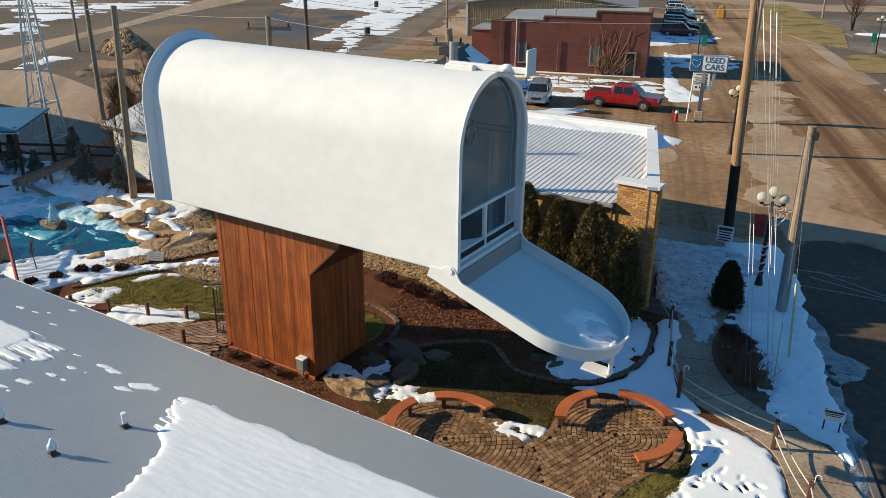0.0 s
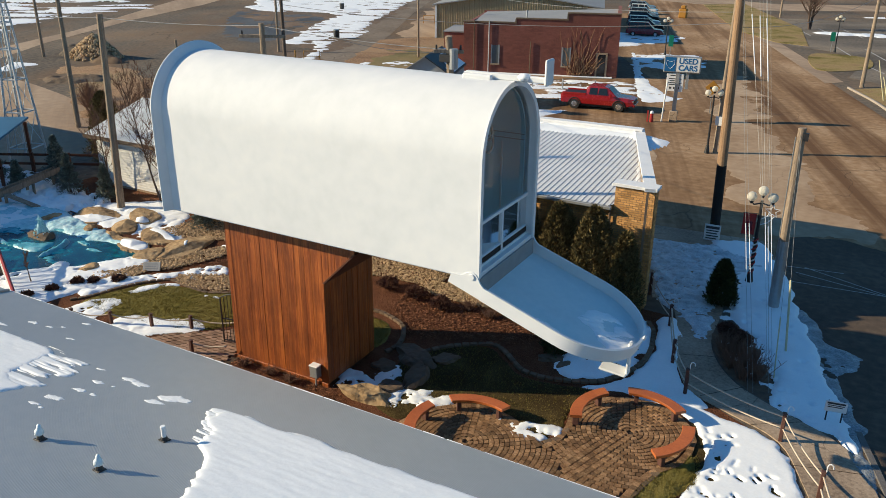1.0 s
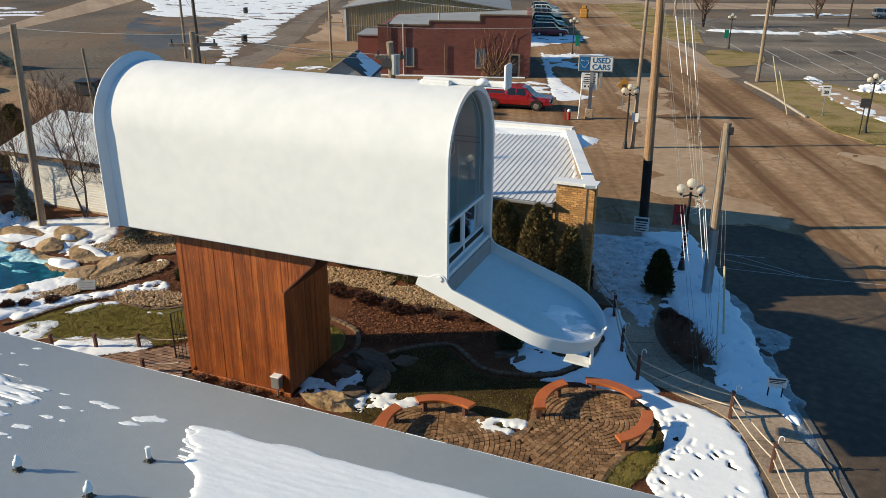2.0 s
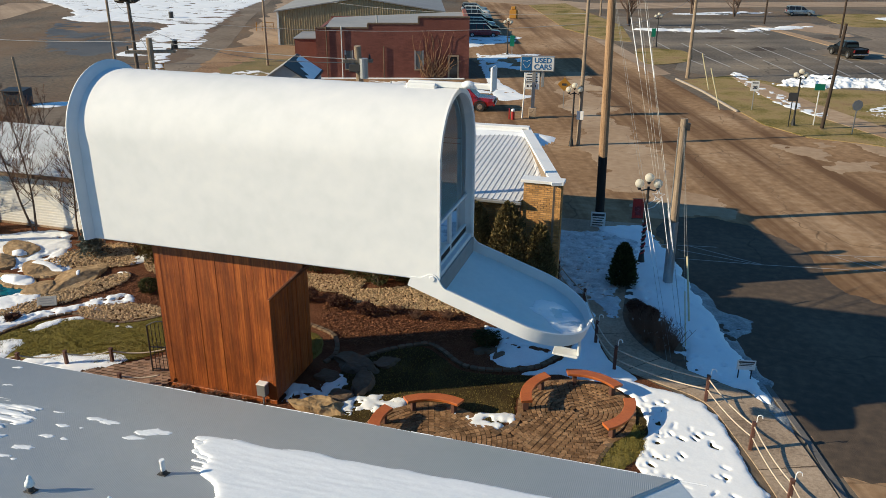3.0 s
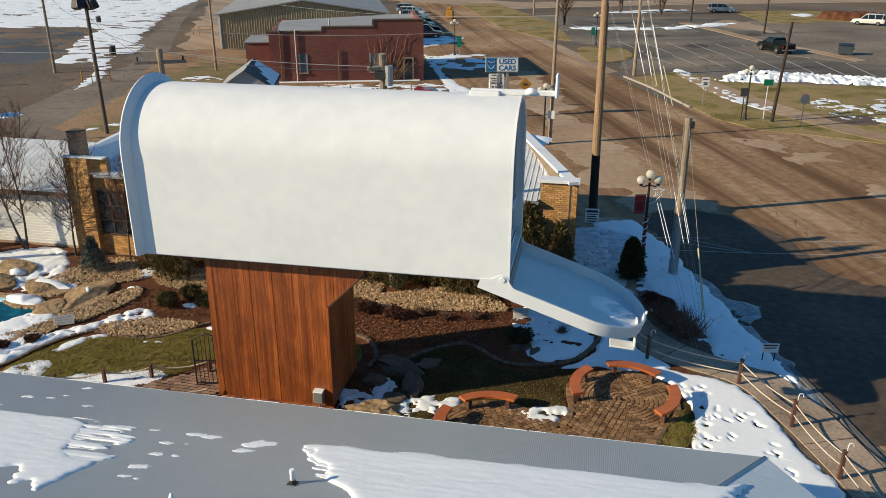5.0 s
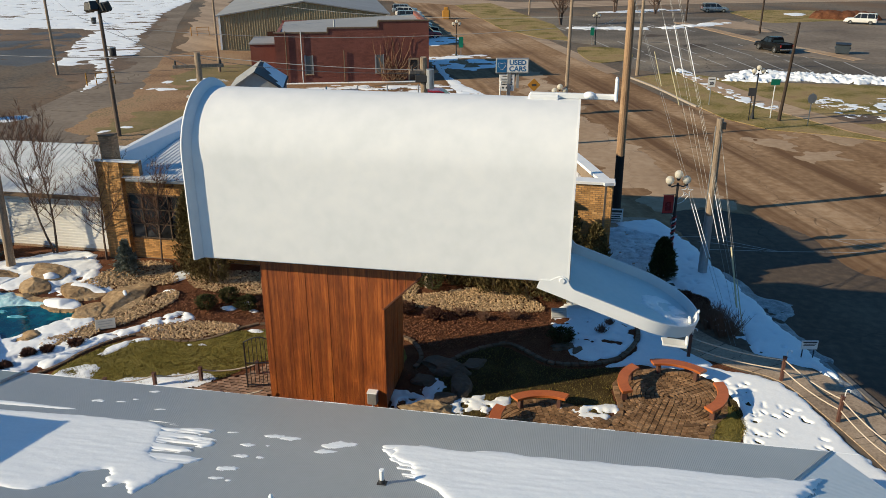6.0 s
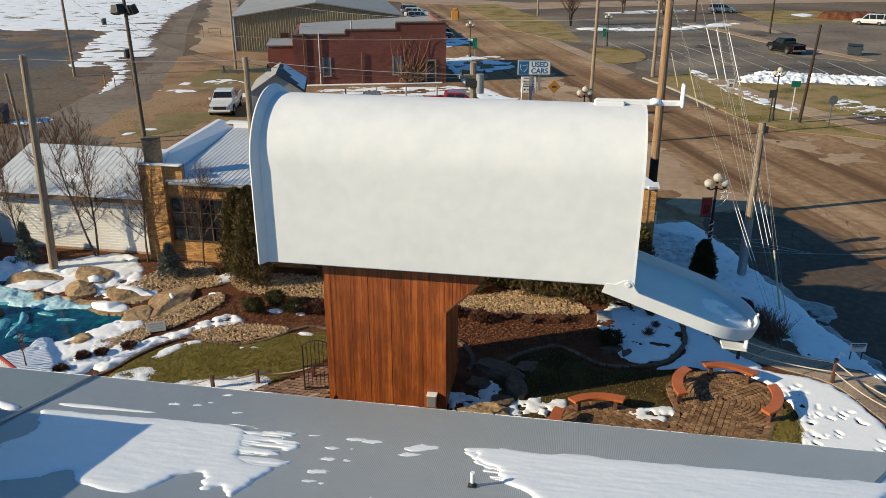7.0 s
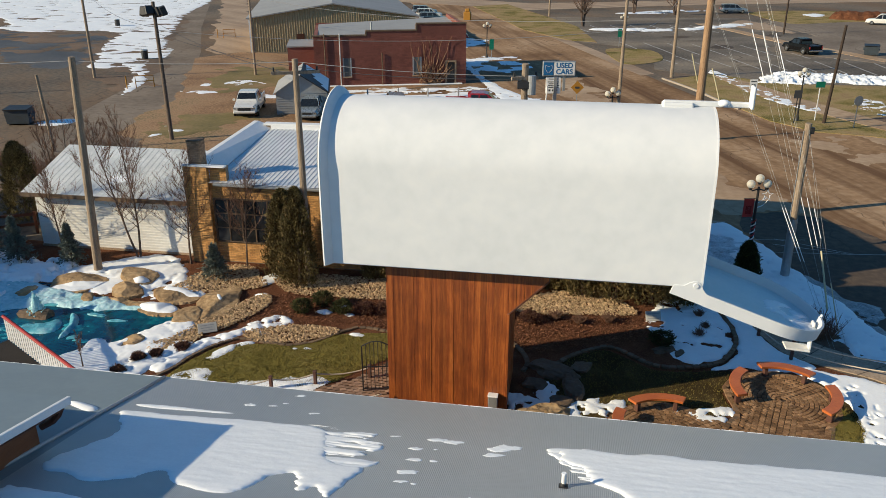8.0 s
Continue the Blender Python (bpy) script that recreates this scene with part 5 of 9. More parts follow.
chim = part("chimney", boxed(-27.8, -27.25, 24.25, 24.75, 3.9, 5.3), MORTAR, shop, "square weathered brick chimney")
bricks(chim, (-27.8, 24.25), (-27.25, 24.25), 4.0, 5.3, name="chimney_brickwork", material=BRICKOLD)
bricks(chim, (-27.25, 24.25), (-27.25, 24.75), 4.0, 5.3, name="chimney_brickwork", material=BRICKOLD)
part("chimney_cap", boxed(-27.83, -27.22, 24.22, 24.78, 5.3, 5.36, 0.02), BOULDERDK, chim)

# roof sheet with upstanding ribs, falling towards the garden
RZ0, RZ1 = 3.66, 4.32


def shop_roof_z(x, y):
    return RZ0 + (RZ1 - RZ0) * (y - 24.1) / (SB - 24.1)


bm = bmesh.new()
prev = None
x = SL + 0.3
while x < SR - 0.35:
    for dx, dz in ((0, 0), (0.155, 0), (0.166, 0.019), (0.188, 0.019), (0.2, 0)):
        xx = x + dx
        yb = SB if xx < -9.7 else 24.3 + (SR - 0.35 - xx) / (SR - RB[0]) * (RB[1] - SF)
        ya = 24.02 if xx < -8.42 else 24.45
        if yb <= ya + 0.05:
            break
        row = [bm.verts.new((xx, ya, shop_roof_z(xx, ya) + dz)), bm.verts.new((xx, yb, shop_roof_z(xx, yb) + dz))]
        if prev:
            bm.faces.new((prev[0], row[0], row[1], prev[1]))
        prev = row
    x += 0.2
part("roof_sheet", bm, ROOFWHITE, shop, "white ribbed metal roof")
part("eave_gutter", boxed(SL + 0.5, -8.42, 23.95, 24.08, 3.52, 3.64, 0.02), STEEL, shop)
part("downpipe", rodded((-8.5, 24.16, 0), (-8.5, 24.16, 3.55), 0.045), BOULDERDK, shop, "dark downpipe")
part("right_parapet_cap", wallbox((SR + 0.08, SF - 0.14), (RB[0] + 0.08, RB[1]), 0.42, 4.34, 4.45), TRIM, shop, "white metal parapet cap")
part("parapet_lining", wallbox((RB[0], RB[1] - 0.36), (SL + 0.3, SB - 0.36), 0.05, 4.2, 4.45), TRIM, shop, "white metal parapet lining")
part("pier_cap", boxed(-8.5, SR + 0.08, SF - 0.16, SF + 0.42, 4.34, 4.453, 0.01), TRIM, shop, "white metal pier cap")
part("back_parapet_cap", wallbox((RB[0] + 0.05, RB[1] + 0.05), (SL - 0.1, SB + 0.05), 0.40, 4.44, 4.54), TRIM, shop, "white metal parapet cap")
# left parapet: a narrow cap and a broad metal flashing that slopes down to the roof
sect = ((0.0, 3.6), (0.0, 4.22), (0.22, 4.22), (0.98, 3.66), (0.98, 3.6))
bm = bmesh.new()
rows = []
for yy, lift, out in ((SF - 0.02, 0.08, 0.72), (SB + 0.02, 0.36, 0.72)):
    rows.append([bm.verts.new((SL - out + px, yy, pz + (shop_roof_z(0, yy) - RZ0 if pz < 4 else lift))) for px, pz in sect])
for k in range(5):
    bm.faces.new((rows[0][k], rows[0][(k + 1) % 5], rows[1][(k + 1) % 5], rows[1][k]))
bm.faces.new(rows[0][::-1])
bm.faces.new(rows[1])
part("left_parapet", bm, TRIM, shop, "broad sloping white flashing of the parapet")
part("front_fascia_cap", boxed(-28.05, -26.15, SF - 0.3, SF + 0.0, 4.3, 4.36, 0.01), TRIM, shop, "white metal cap")
win = part("window", boxed(SL + 0.3, SL + 4.5, SF - 0.005, SF + 0.05, 0.95, 2.9), DARKGLASS, shop, "wide dark shop window with slim bars")
for k in range(8):
    xx = SL + 0.33 + k * 0.59
    part("glazing_bar", boxed(xx - 0.025, xx + 0.025, SF - 0.05, SF - 0.002, 0.95, 2.9), BOULDERDK, win)
for z in (0.97, 1.6, 2.24, 2.88):
    part("glazing_bar", boxed(SL + 0.3, SL + 4.5, SF - 0.048, SF - 0.004, z - 0.025, z + 0.025), BOULDERDK, win)
part("window", boxed(SL + 6, SL + 8, SF - 0.005, SF + 0.05, 0.9, 2.9), DARKGLASS, shop, "dark window behind the shrubs")
SR_SNOW = dict(kind="structure", res=0.1, soft=0.2, lump=0.03, floor=shop_roof_z)
layer("shop_roof_snow", [(-25.4, 31.15), (-20, 31.0), (-15, 30.75), (-12.5, 30.85), (-10.6, 31.2), (-9.75, 31.0), (-9.1, 29.2), (-8.5, 27.0), (-8.1, 26.0), (-9.0, 29.8), (-9.95, 31.85), (-25.6, 31.3)], 0.06, SNOW, "band of drifted snow along the shop roof parapets", "snow", seed=41, rag=0.10, ragscale=1.8, **SR_SNOW)
# ---- white shed ----
shed = thing("white_shed", "white clapboard shed with a snow-dusted ribbed metal roof", "shed", kind="structure")
part("body", boxed(-35.6, -28.1, 24.72, 28.6, 0, 2.6), SIDING, shed)
for k in range(20):
    part("clapboard", boxed(-35.65, -28.05, -0.012, 0.012, 0, 0.135, 0.0, Matrix.Translation((0, 24.69, 0.03 + 0.128 * k)) @ pose(0, 0, 0, 8, 0, 0)), SIDING, shed)
for k in range(20):
    part("clapboard", boxed(24.7, 28.6, -0.012, 0.012, 0, 0.135, 0.0, pose(-35.63, 0, 0.03 + 0.128 * k, 0, 0, 90) @ pose(0, 0, 0, 8, 0, 0)), SIDING, shed)
bm = bmesh.new()
prev = None
x = -36.0
while x < -27.75:
    for dx, dz in ((0, 0), (0.235, 0), (0.245, 0.013), (0.267, 0.013), (0.28, 0)):
        row = [bm.verts.new((x + dx, y, z + dz)) for y, z in ((24.25, 2.66), (28.2, 3.85), (31.0, 3.0))]
        if prev:
            for i in (0, 1):
                bm.faces.new((prev[i], row[i], row[i + 1], prev[i + 1]))
        prev = row
    x += 0.28
part("roof_sheet", bm, SHEDROOF, shed, "pale ribbed metal roof")
part("fascia", boxed(-36, -27.75, 24.2, 24.25, 2.5, 2.68), BOULDERDK, shed, "dark fascia under the eave")
bm = bmesh.new()
bm.faces.new([bm.verts.new(p) for p in ((-35.6, 24.72, 2.6), (-35.6, 31, 2.6), (-35.6, 28.2, 3.82))])
bm.faces.new([bm.verts.new(p) for p in ((-28.1, 24.72, 2.6), (-28.1, 31, 2.6), (-28.1, 28.2, 3.82))])
part("gable", bm, SIDING, shed)
part("plinth", boxed(-35.7, -28.0, 24.66, 24.72, 0, 0.12), CONCRETE, shed)
layer("shed_snow", [(-32.5, 25.6), (-31.9, 25.85), (-31.6, 25.6), (-32.0, 25.4)], 0.012, SNOW, "patch of snow on the shed roof", "snow", seed=44, res=0.06, rag=0.2, soft=0.1, floor=lambda X, Y: 2.68 + (Y - 24.25) * 0.3013)

# ---- red brick building across the lot ----
red = thing("red_brick_building", "old red brick building with a stepped parapet", "building", kind="structure")
BA, BB = Vector((-36.4, 66.1, 0)), Vector((-22.75, 70.3, 0))
bd = (BB - BA).normalized()
BL = (BB - BA).length
BM = Matrix.Translation(BA) @ bd.to_track_quat("X", "Z").to_matrix().to_4x4()
STEPS = ((0, 4.9, 4.55), (4.9, 9.6, 4.95), (9.6, BL, 5.55))
for k, (s0, s1, h) in enumerate(STEPS):
    part("front_wall", boxed(s0, s1, 0, 0.35, 0, h, 0, BM), BRICKRED, red)
    part("coping", boxed(s0 - 0.05, s1 + 0.03, -0.07, 0.42, h, h + 0.12, 0.01, BM), BOULDERDK, red, "dark coping")
    if k:
        part("coping_step", boxed(s0 - 0.1, s0 + 0.06, -0.06, 0.41, STEPS[k - 1][2] + 0.12, h, 0, BM), BOULDERDK, red)
part("side_wall", boxed(BL - 0.35, BL, 0.35, 12, 0, 5.4, 0, BM), BRICKRED, red)
part("side_wall", boxed(0, 0.35, 0.35, 12, 0, 4.4, 0, BM), BRICKRED, red)
part("back_wall", boxed(0, BL, 11.7, 12, 0, 4.6, 0, BM), BRICKRED, red)
part("annex", boxed(-2.6, 0, 3.5, 9, 0, 3.2, 0, BM), BRICKRED, red, "low brick annex with a grey roof")
part("annex_roof", boxed(-2.7, 0, 3.4, 9, 3.2, 3.32, 0, BM), GREYROOF, red)
bm = bmesh.new()
vs = [bm.verts.new(BM @ Vector(p)) for p in ((0.3, 0.3, 4.25), (BL - 0.3, 0.3, 4.9), (BL - 0.3, 11.8, 5.1), (0.3, 11.8, 4.5))]
bm.faces.new(vs)
part("roof", bm, GREYROOF, red, "grey felt roof")
bricks(red, (BA.x, BA.y), (BB.x, BB.y), 0, 4.5, holes=((2.7, 3.35, 0.9, 2.6), (9.25, 9.95, 0.9, 2.5), (12.3, 13.3, 0, 2.2)), name="front_brickwork", material=BRICKRED, bl=0.42, bh=0.15, deep=0.007)
for s0, s1 in ((2.7, 3.35), (9.25, 9.95)):
    w = part("window", boxed(s0, s1, -0.03, 0.02, 0.9, 2.55, 0, BM), DIMPANE, red, "dim grey window")
    part("window_frame", boxed(s0 - 0.08, s0 + 0.04, -0.06, -0.01, 0.85, 2.6, 0, BM), STEEL, w)
    part("window_frame", boxed(s1 - 0.04, s1 + 0.08, -0.06, -0.01, 0.85, 2.6, 0, BM), STEEL, w)
    part("window_sill", boxed(s0 - 0.1, s1 + 0.1, -0.12, 0.0, 0.78, 0.88, 0, BM), CONCRETE, w)
dr = part("door", boxed(12.45, 13.2, -0.03, 0.02, 0.05, 2.05, 0, BM), DARKGLASS, red, "dark glazed door in a pale frame")
for s0, s1, z0, z1 in ((12.3, 12.46, 0, 2.2), (13.19, 13.35, 0, 2.2), (12.46, 13.19, 2.04, 2.2)):
    part("door_frame", boxed(s0, s1, -0.07, 0.0, z0, z1, 0, BM), CONCRETE, dr)
for s in (1.0, 2.4, 6.3):
    part("drainpipe", rodded(BM @ Vector((s, -0.1, 0)), BM @ Vector((s, -0.1, 4.8 if s < 5 else 3.0)), 0.05, 0.05, 6), GALV if s > 2 and s < 5 else BOULDERDK, red)
part("roof_pipe", rodded(BM @ Vector((5.5, 3, 4.5)), BM @ Vector((5.5, 3, 5.5)), 0.09), STEEL, red)
bm = bmesh.new()
for k in range(46):
    p = Vector((10.9 + random.gauss(0, 0.45), -0.09, 0))
    pts = [BM @ p]
    lean = random.gauss(0, 0.35)
    top = random.uniform(1.2, 2.6) if k > 9 else random.uniform(3.4, 4.6)
    for i in range(1, 7):
        pts.append(BM @ (p + Vector((lean * i / 2 + random.gauss(0, 0.07), -random.uniform(0.0, 0.1 + 0.25 * (k > 20)), top * i / 6))))
    tube(bm, pts, [0.035 - 0.004 * i for i in range(7)], 4)
tagged(solo("wall_vine", bm, DRYVINE, "bare tangle of dry vine climbing the brick wall", "vine"))
bm = bmesh.new()
box(bm, 0.05, BL - 0.4, -0.5, -0.02, 0.0, 0.08, 0.02, BM)
solo("snow_strip", bm, SNOW, "thin line of snow at the foot of the brick wall", "snow", kind="structure")

# ---- tan metal building ----
tan = thing("metal_warehouse", "tan ribbed steel warehouse with a shallow grey gable roof", "building", kind="structure")
TM = Matrix.Translation((-51.5, 87.3, 0)) @ Vector((0.948, 0.317, 0)).to_track_quat("X", "Z").to_matrix().to_4x4()
bm = bmesh.new()
prev = None
n = 66
for k in range(n + 1):
    for dx, dy in ((0, 0), (0.16, 0), (0.19, -0.06), (0.26, -0.06), (0.29, 0)):
        s = k * 0.3 + dx
        h = 4.05 + 1.5 * (1 - abs(s - 10) / 10)
        row = [bm.verts.new(TM @ Vector((s, dy, z))) for z in (0, h)]
        if prev:
            bm.faces.new((prev[0], row[0], row[1], prev[1]))
        prev = row
part("front_sheet", bm, TANSHEET, tan, "tan ribbed wall sheet")
part("wall", boxed(0, 20.1, 0.08, 30, 0, 4.0, 0, TM), TANSHEET, tan)
for s, e in ((-0.4, 10.02), (20.5, 9.98)):
    bm = bmesh.new()
    zz = {True: 4.02, False: 5.6}
    vs = [(s, -0.35, 4.05), (e, -0.35, 5.66), (e, 30, 5.66), (s, 30, 4.05)]
    A = [bm.verts.new(TM @ Vector(p)) for p in vs]
    B = [bm.verts.new(TM @ Vector((p[0], p[1], p[2] - 0.14))) for p in vs]
    bm.faces.new(A)
    bm.faces.new(B[::-1])
    for i in range(4):
        bm.faces.new((A[i], A[(i + 1) % 4], B[(i + 1) % 4], B[i]))
    part("roof", bm, GREYROOF, tan, "grey metal roof slope")
part("corner_trim", boxed(-0.12, 0.1, -0.12, 0.1, 0, 4.0, 0, TM), TRIM, tan)
part("door", boxed(5.5, 6.4, -0.09, 0.0, 0, 2.1, 0, TM), CEDAR_DARK, tan, "brown side door")

# ---- small grey store shed with a snowy gable ----
store = thing("store_shed", "small grey-blue ribbed shed with snow on its gable roof", "shed")
SM = pose(-34.4, 57.0, 0, 0, 0, 17)
part("body", boxed(-2.0, 2.0, -3.0, 3.0, 0, 1.75, 0, SM), PALESHEET, store)
for k in range(9):
    part("rib", boxed(-2.0, 2.0, -3.02, -3.0, 0.1 + k * 0.19, 0.13 + k * 0.19, 0, SM), STEEL, store)
for y in (-3, 3):
    bm = bmesh.new()
    bm.faces.new([bm.verts.new(SM @ Vector(p)) for p in ((-2.0, y, 1.75), (2.0, y, 1.75), (0, y, 3.05))])
    part("gable", bm, PALESHEET, store)
for e in (-1, 1):
    bm = bmesh.new()
    vs = [(e * 2.2, -3.2, 1.66), (0, -3.2, 3.12), (0, 3.2, 3.12), (e * 2.2, 3.2, 1.66)]
    A = [bm.verts.new(SM @ Vector(p)) for p in vs]
    B = [bm.verts.new(SM @ Vector((p[0], p[1], p[2] - 0.08))) for p in vs]
    bm.faces.new(A)
    bm.faces.new(B[::-1])
    for i in range(4):
        bm.faces.new((A[i], A[(i + 1) % 4], B[(i + 1) % 4], B[i]))
    part("roof", bm, GREYROOF if e < 0 else BLACK, store, "dark roof slope" if e > 0 else "")
bm = bmesh.new()
bm.faces.new([bm.verts.new(SM @ Vector((x, y, 3.135 - 0.6636 * x + 0.02))) for x, y in ((2.1, -2.9), (1.5, -2.4), (1.7, -1.6), (0.9, -1.0), (1.1, -0.2), (0.35, 0.6), (0.25, 3.1), (2.1, 3.1))])
part("roof_snow", bm, SNOW, store)

# ---- blue canopy at the yard's edge ----
canopy = thing("blue_canopy", "low open shelter with a blue metal roof", "shelter", (-42.5, 21.6, 0), 32)
part("roof", boxed(-3.5, 3.2, -2.2, 1.6, 2.75, 2.86, 0.02, pose(0, 0, 0, 6, 0, 0)), BLUESHEET, canopy, "blue metal roof sheet")
part("fascia", boxed(-3.5, 3.2, -2.26, -2.2, 2.4, 2.62, 0.01), TRIM, canopy)
for px in (-3.2, 0, 2.9):
    for py in (-2.0, 1.4):
        part("post", boxed(px - 0.07, px + 0.07, py - 0.07, py + 0.07, 0, 2.7, 0.01), CEDAR_DARK, canopy)

# ---- unseen block off to the left, added to throw shade on the pond and yard ----
nb_ = thing("shade_block", "unseen plain block added to shade the pond and yard", "building", kind="structure")
part("wall", boxed(-62, -45.7, -4, 17.2, 0, 6.1, 0.02), SIDING, nb_)
part("wing", boxed(-88, -51, 17.2, 24.5, 0, 6.1, 0.02), SIDING, nb_)
part("roof", boxed(-62.2, -45.5, -4.2, 17.4, 6.1, 6.25, 0.02), GREYROOF, nb_)
part("roof", boxed(-88.2, -50.8, 17.4, 24.7, 6.1, 6.25, 0.02), GREYROOF, nb_)

# ---- pond and rocks ----
slab("pond", [(-36.5, 16.5), (-35.6, 19.2), (-34.4, 20.2), (-33.0, 20.8), (-31.5, 20.3), (-30.3, 19.7), (-28.8, 19.35), (-27.7, 19.3), (-26.3, 19.5), (-25.9, 18.8), (-26.4, 18.1), (-26.8, 17.4), (-27.0, 16.7), (-27.6, 15.9), (-28.4, 15.0), (-30.0, 13.6), (-33, 12.6)], -0.2, 0.03, WATER, "deep turquoise garden pond, partly frozen", "pond")


def lump(name, x, y, rx, ry, h, material, label, category, seed, turn=0.0, flat=0.0, group="", z=0.0, sub=3, kind=""):
    bm = bmesh.new()
    bmesh.ops.create_icosphere(bm, subdivisions=sub, radius=1)
    rnd = random.Random(seed)
    off = Vector((rnd.uniform(-50, 50), rnd.uniform(-50, 50), rnd.uniform(-50, 50)))
    m = pose(x, y, z, 0, 0, turn)
    for v in bm.verts:
        p = v.co.normalized()
        k = 1 + 0.55 * noise.noise(p * 1.1 + off) + 0.22 * noise.noise(p * 2.7 + off)
        # facets: pull the surface towards a few broken planes
        q = p * k
        zz = min(q.z, 0.75 + flat * -0.25 + 0.1 * noise.noise(p * 3 + off))
        v.co = m @ Vector((q.x * rx, q.y * ry, max(zz, -0.35) * h))
    ob = solo(name, bm, material, label, category, smooth=False, group=group, kind=kind)
    return ob


BOULDERS = [
    [(-32.23, 20.13), (-32.64, 21.09), (-32.16, 21.71), (-30.89, 21.81), (-30.36, 21.19), (-30.89, 20.15)],
    [(-30.06, 21.6), (-30.11, 22.56), (-28.74, 22.31), (-28.56, 21.51), (-29.15, 21.12)],
    [(-29.74, 20.46), (-29.86, 21.05), (-29.12, 21.18), (-28.35, 20.43), (-28.93, 19.9)],
    [(-27.83, 20.36), (-27.88, 20.89), (-26.32, 20.78), (-25.97, 20.31), (-26.87, 19.79)],
    [(-25.96, 20.05), (-25.75, 21.1), (-24.83, 21.7), (-24.36, 20.33), (-24.47, 19.31), (-25.19, 18.8)]]
BOULDERS += [
    [(-26.09, 18.31), (-26.3, 19.48), (-25.67, 19.69), (-25.13, 18.67)],
    [(-28.29, 19.49), (-27.81, 19.88), (-26.43, 19.61), (-26.26, 18.85), (-27.22, 18.83)],
    [(-30.38, 19.43), (-30.56, 19.93), (-30.22, 20.05), (-29.91, 19.36)],
    [(-29.9, 20.05), (-29.34, 19.98), (-28.14, 19.77), (-28.36, 19.32)],
    [(-27.25, 16.69), (-26.97, 17.13), (-26.45, 17.43), (-26.24, 16.78), (-26.58, 16.39)],
    [(-33.37, 19.55), (-33.0, 20.33), (-32.65, 20.62), (-32.8, 19.38)]]
ROCKTOPS = []


def bank_top(X, Y):
    """Height of the rocky bank: the flat stones, or the ground between them."""
    Z = X * 0 + 0.02
    for x0, y0, res, T in ROCKTOPS:
        i, j = np.rint((Y - y0) / res).astype(int), np.rint((X - x0) / res).astype(int)
        ok = (i >= 0) & (j >= 0) & (i < T.shape[0]) & (j < T.shape[1])
        Z = np.where(ok, np.maximum(Z, T[np.clip(i, 0, T.shape[0] - 1), np.clip(j, 0, T.shape[1] - 1)]), Z)
    return Z


for i, o in enumerate(BOULDERS):
    rock = layer("boulder", o, (0.32, 0.40, 0.40, 0.34, 0.36, 0.26, 0.28, 0.3, 0.24, 0.24, 0.3)[i], BOULDER, "flat tan limestone boulder on the pond bank", "boulder", kind="", seed=100 + i, res=0.05, rag=0.12, soft=0.035, lump=0.035, ragscale=2.2, facets=6, tops=ROCKTOPS)
    rock.data.shade_flat()
for i, o in enumerate([[(-32.15, 20.15), (-32.2, 20.65), (-31.14, 20.95), (-30.42, 21.31), (-30.34, 20.86), (-31.12, 20.16)], [(-27.67, 20.66), (-27.25, 21.23), (-26.19, 21.19), (-26.05, 20.51), (-27.26, 20.57)], [(-27.91, 19.4), (-27.57, 19.82), (-26.45, 19.55), (-26.46, 19.05), (-27.34, 19.0)], [(-25.31, 20.58), (-24.94, 20.23), (-24.98, 20.01)]]):
    layer("snow_patch", o, 0.05, SNOW, "cap of snow on a flat boulder", "snow", kind="", seed=130 + i, res=0.05, rag=0.10, soft=0.08, lump=0.012, ragscale=2.5, floor=bank_top)
layer("ice_shelf", [(-36.6, 18.4), (-36.6, 20.2), (-34.5, 20.6), (-33.4, 20.6), (-32.0, 20.35), (-30.8, 20.0), (-29.4, 20.0), (-28.4, 19.5), (-27.4, 19.25), (-28.9, 18.95), (-30.2, 18.95), (-31.0, 18.9), (-32.2, 18.6), (-33.2, 18.0), (-34.6, 17.6)], 0.13, ICEPALE, "pale snowy shelf of ice along the pond edge", "ice", kind="", seed=171, res=0.05, rag=0.3, soft=0.12, lump=0.10, ragscale=1.6, floor=lambda X, Y: X * 0 + 0.03)
layer("ice_shelf", [(-31.49, 16.87), (-30.5, 16.74), (-29.91, 17.02), (-30.05, 17.71), (-30.42, 17.92), (-30.89, 17.29)], 0.12, ICE, "pale blue-green shelf of ice on the pond", "ice", kind="", seed=172, res=0.05, rag=0.1, soft=0.1, lump=0.06, ragscale=2.0, floor=lambda X, Y: X * 0 + 0.03)
layer("ice_shelf", [(-29.45, 16.49), (-29.67, 17.41), (-30.13, 18.35), (-29.8, 18.31), (-29.44, 17.82), (-29.31, 16.95)], 0.2, ICE, "raised slab of blue-green ice in the pond", "ice", kind="", seed=173, res=0.05, rag=0.08, soft=0.1, lump=0.06, ragscale=2.0, floor=lambda X, Y: X * 0 + 0.03)
for i, (x, y, rx, ry, h, a) in enumerate([(-12.25, 14.7, 0.85, 0.36, 0.42, 3), (-11.55, 16.2, 0.32, 0.7, 0.42, 10), (-12.15, 17.25, 0.75, 0.42, 0.32, -20), (-11.9, 15.4, 0.4, 0.3, 0.3, 30), (-11.3, 17.6, 0.45, 0.3, 0.25, 40), (-8.55, 19.3, 0.4, 0.2, 0.22, 10), (-8.0, 19.15, 0.28, 0.16, 0.18, 60), (-12.7, 16.4, 0.4, 0.35, 0.2, 0)]):
    lump("boulder", x, y, rx, ry, h, BOULDER if i in (0,) else BOULDERDK, "rough boulder beside the timber post" if i < 5 or i == 7 else "small dark rock in the snowy bed", "boulder", 140 + i, a, 0.8, "garden boulders")

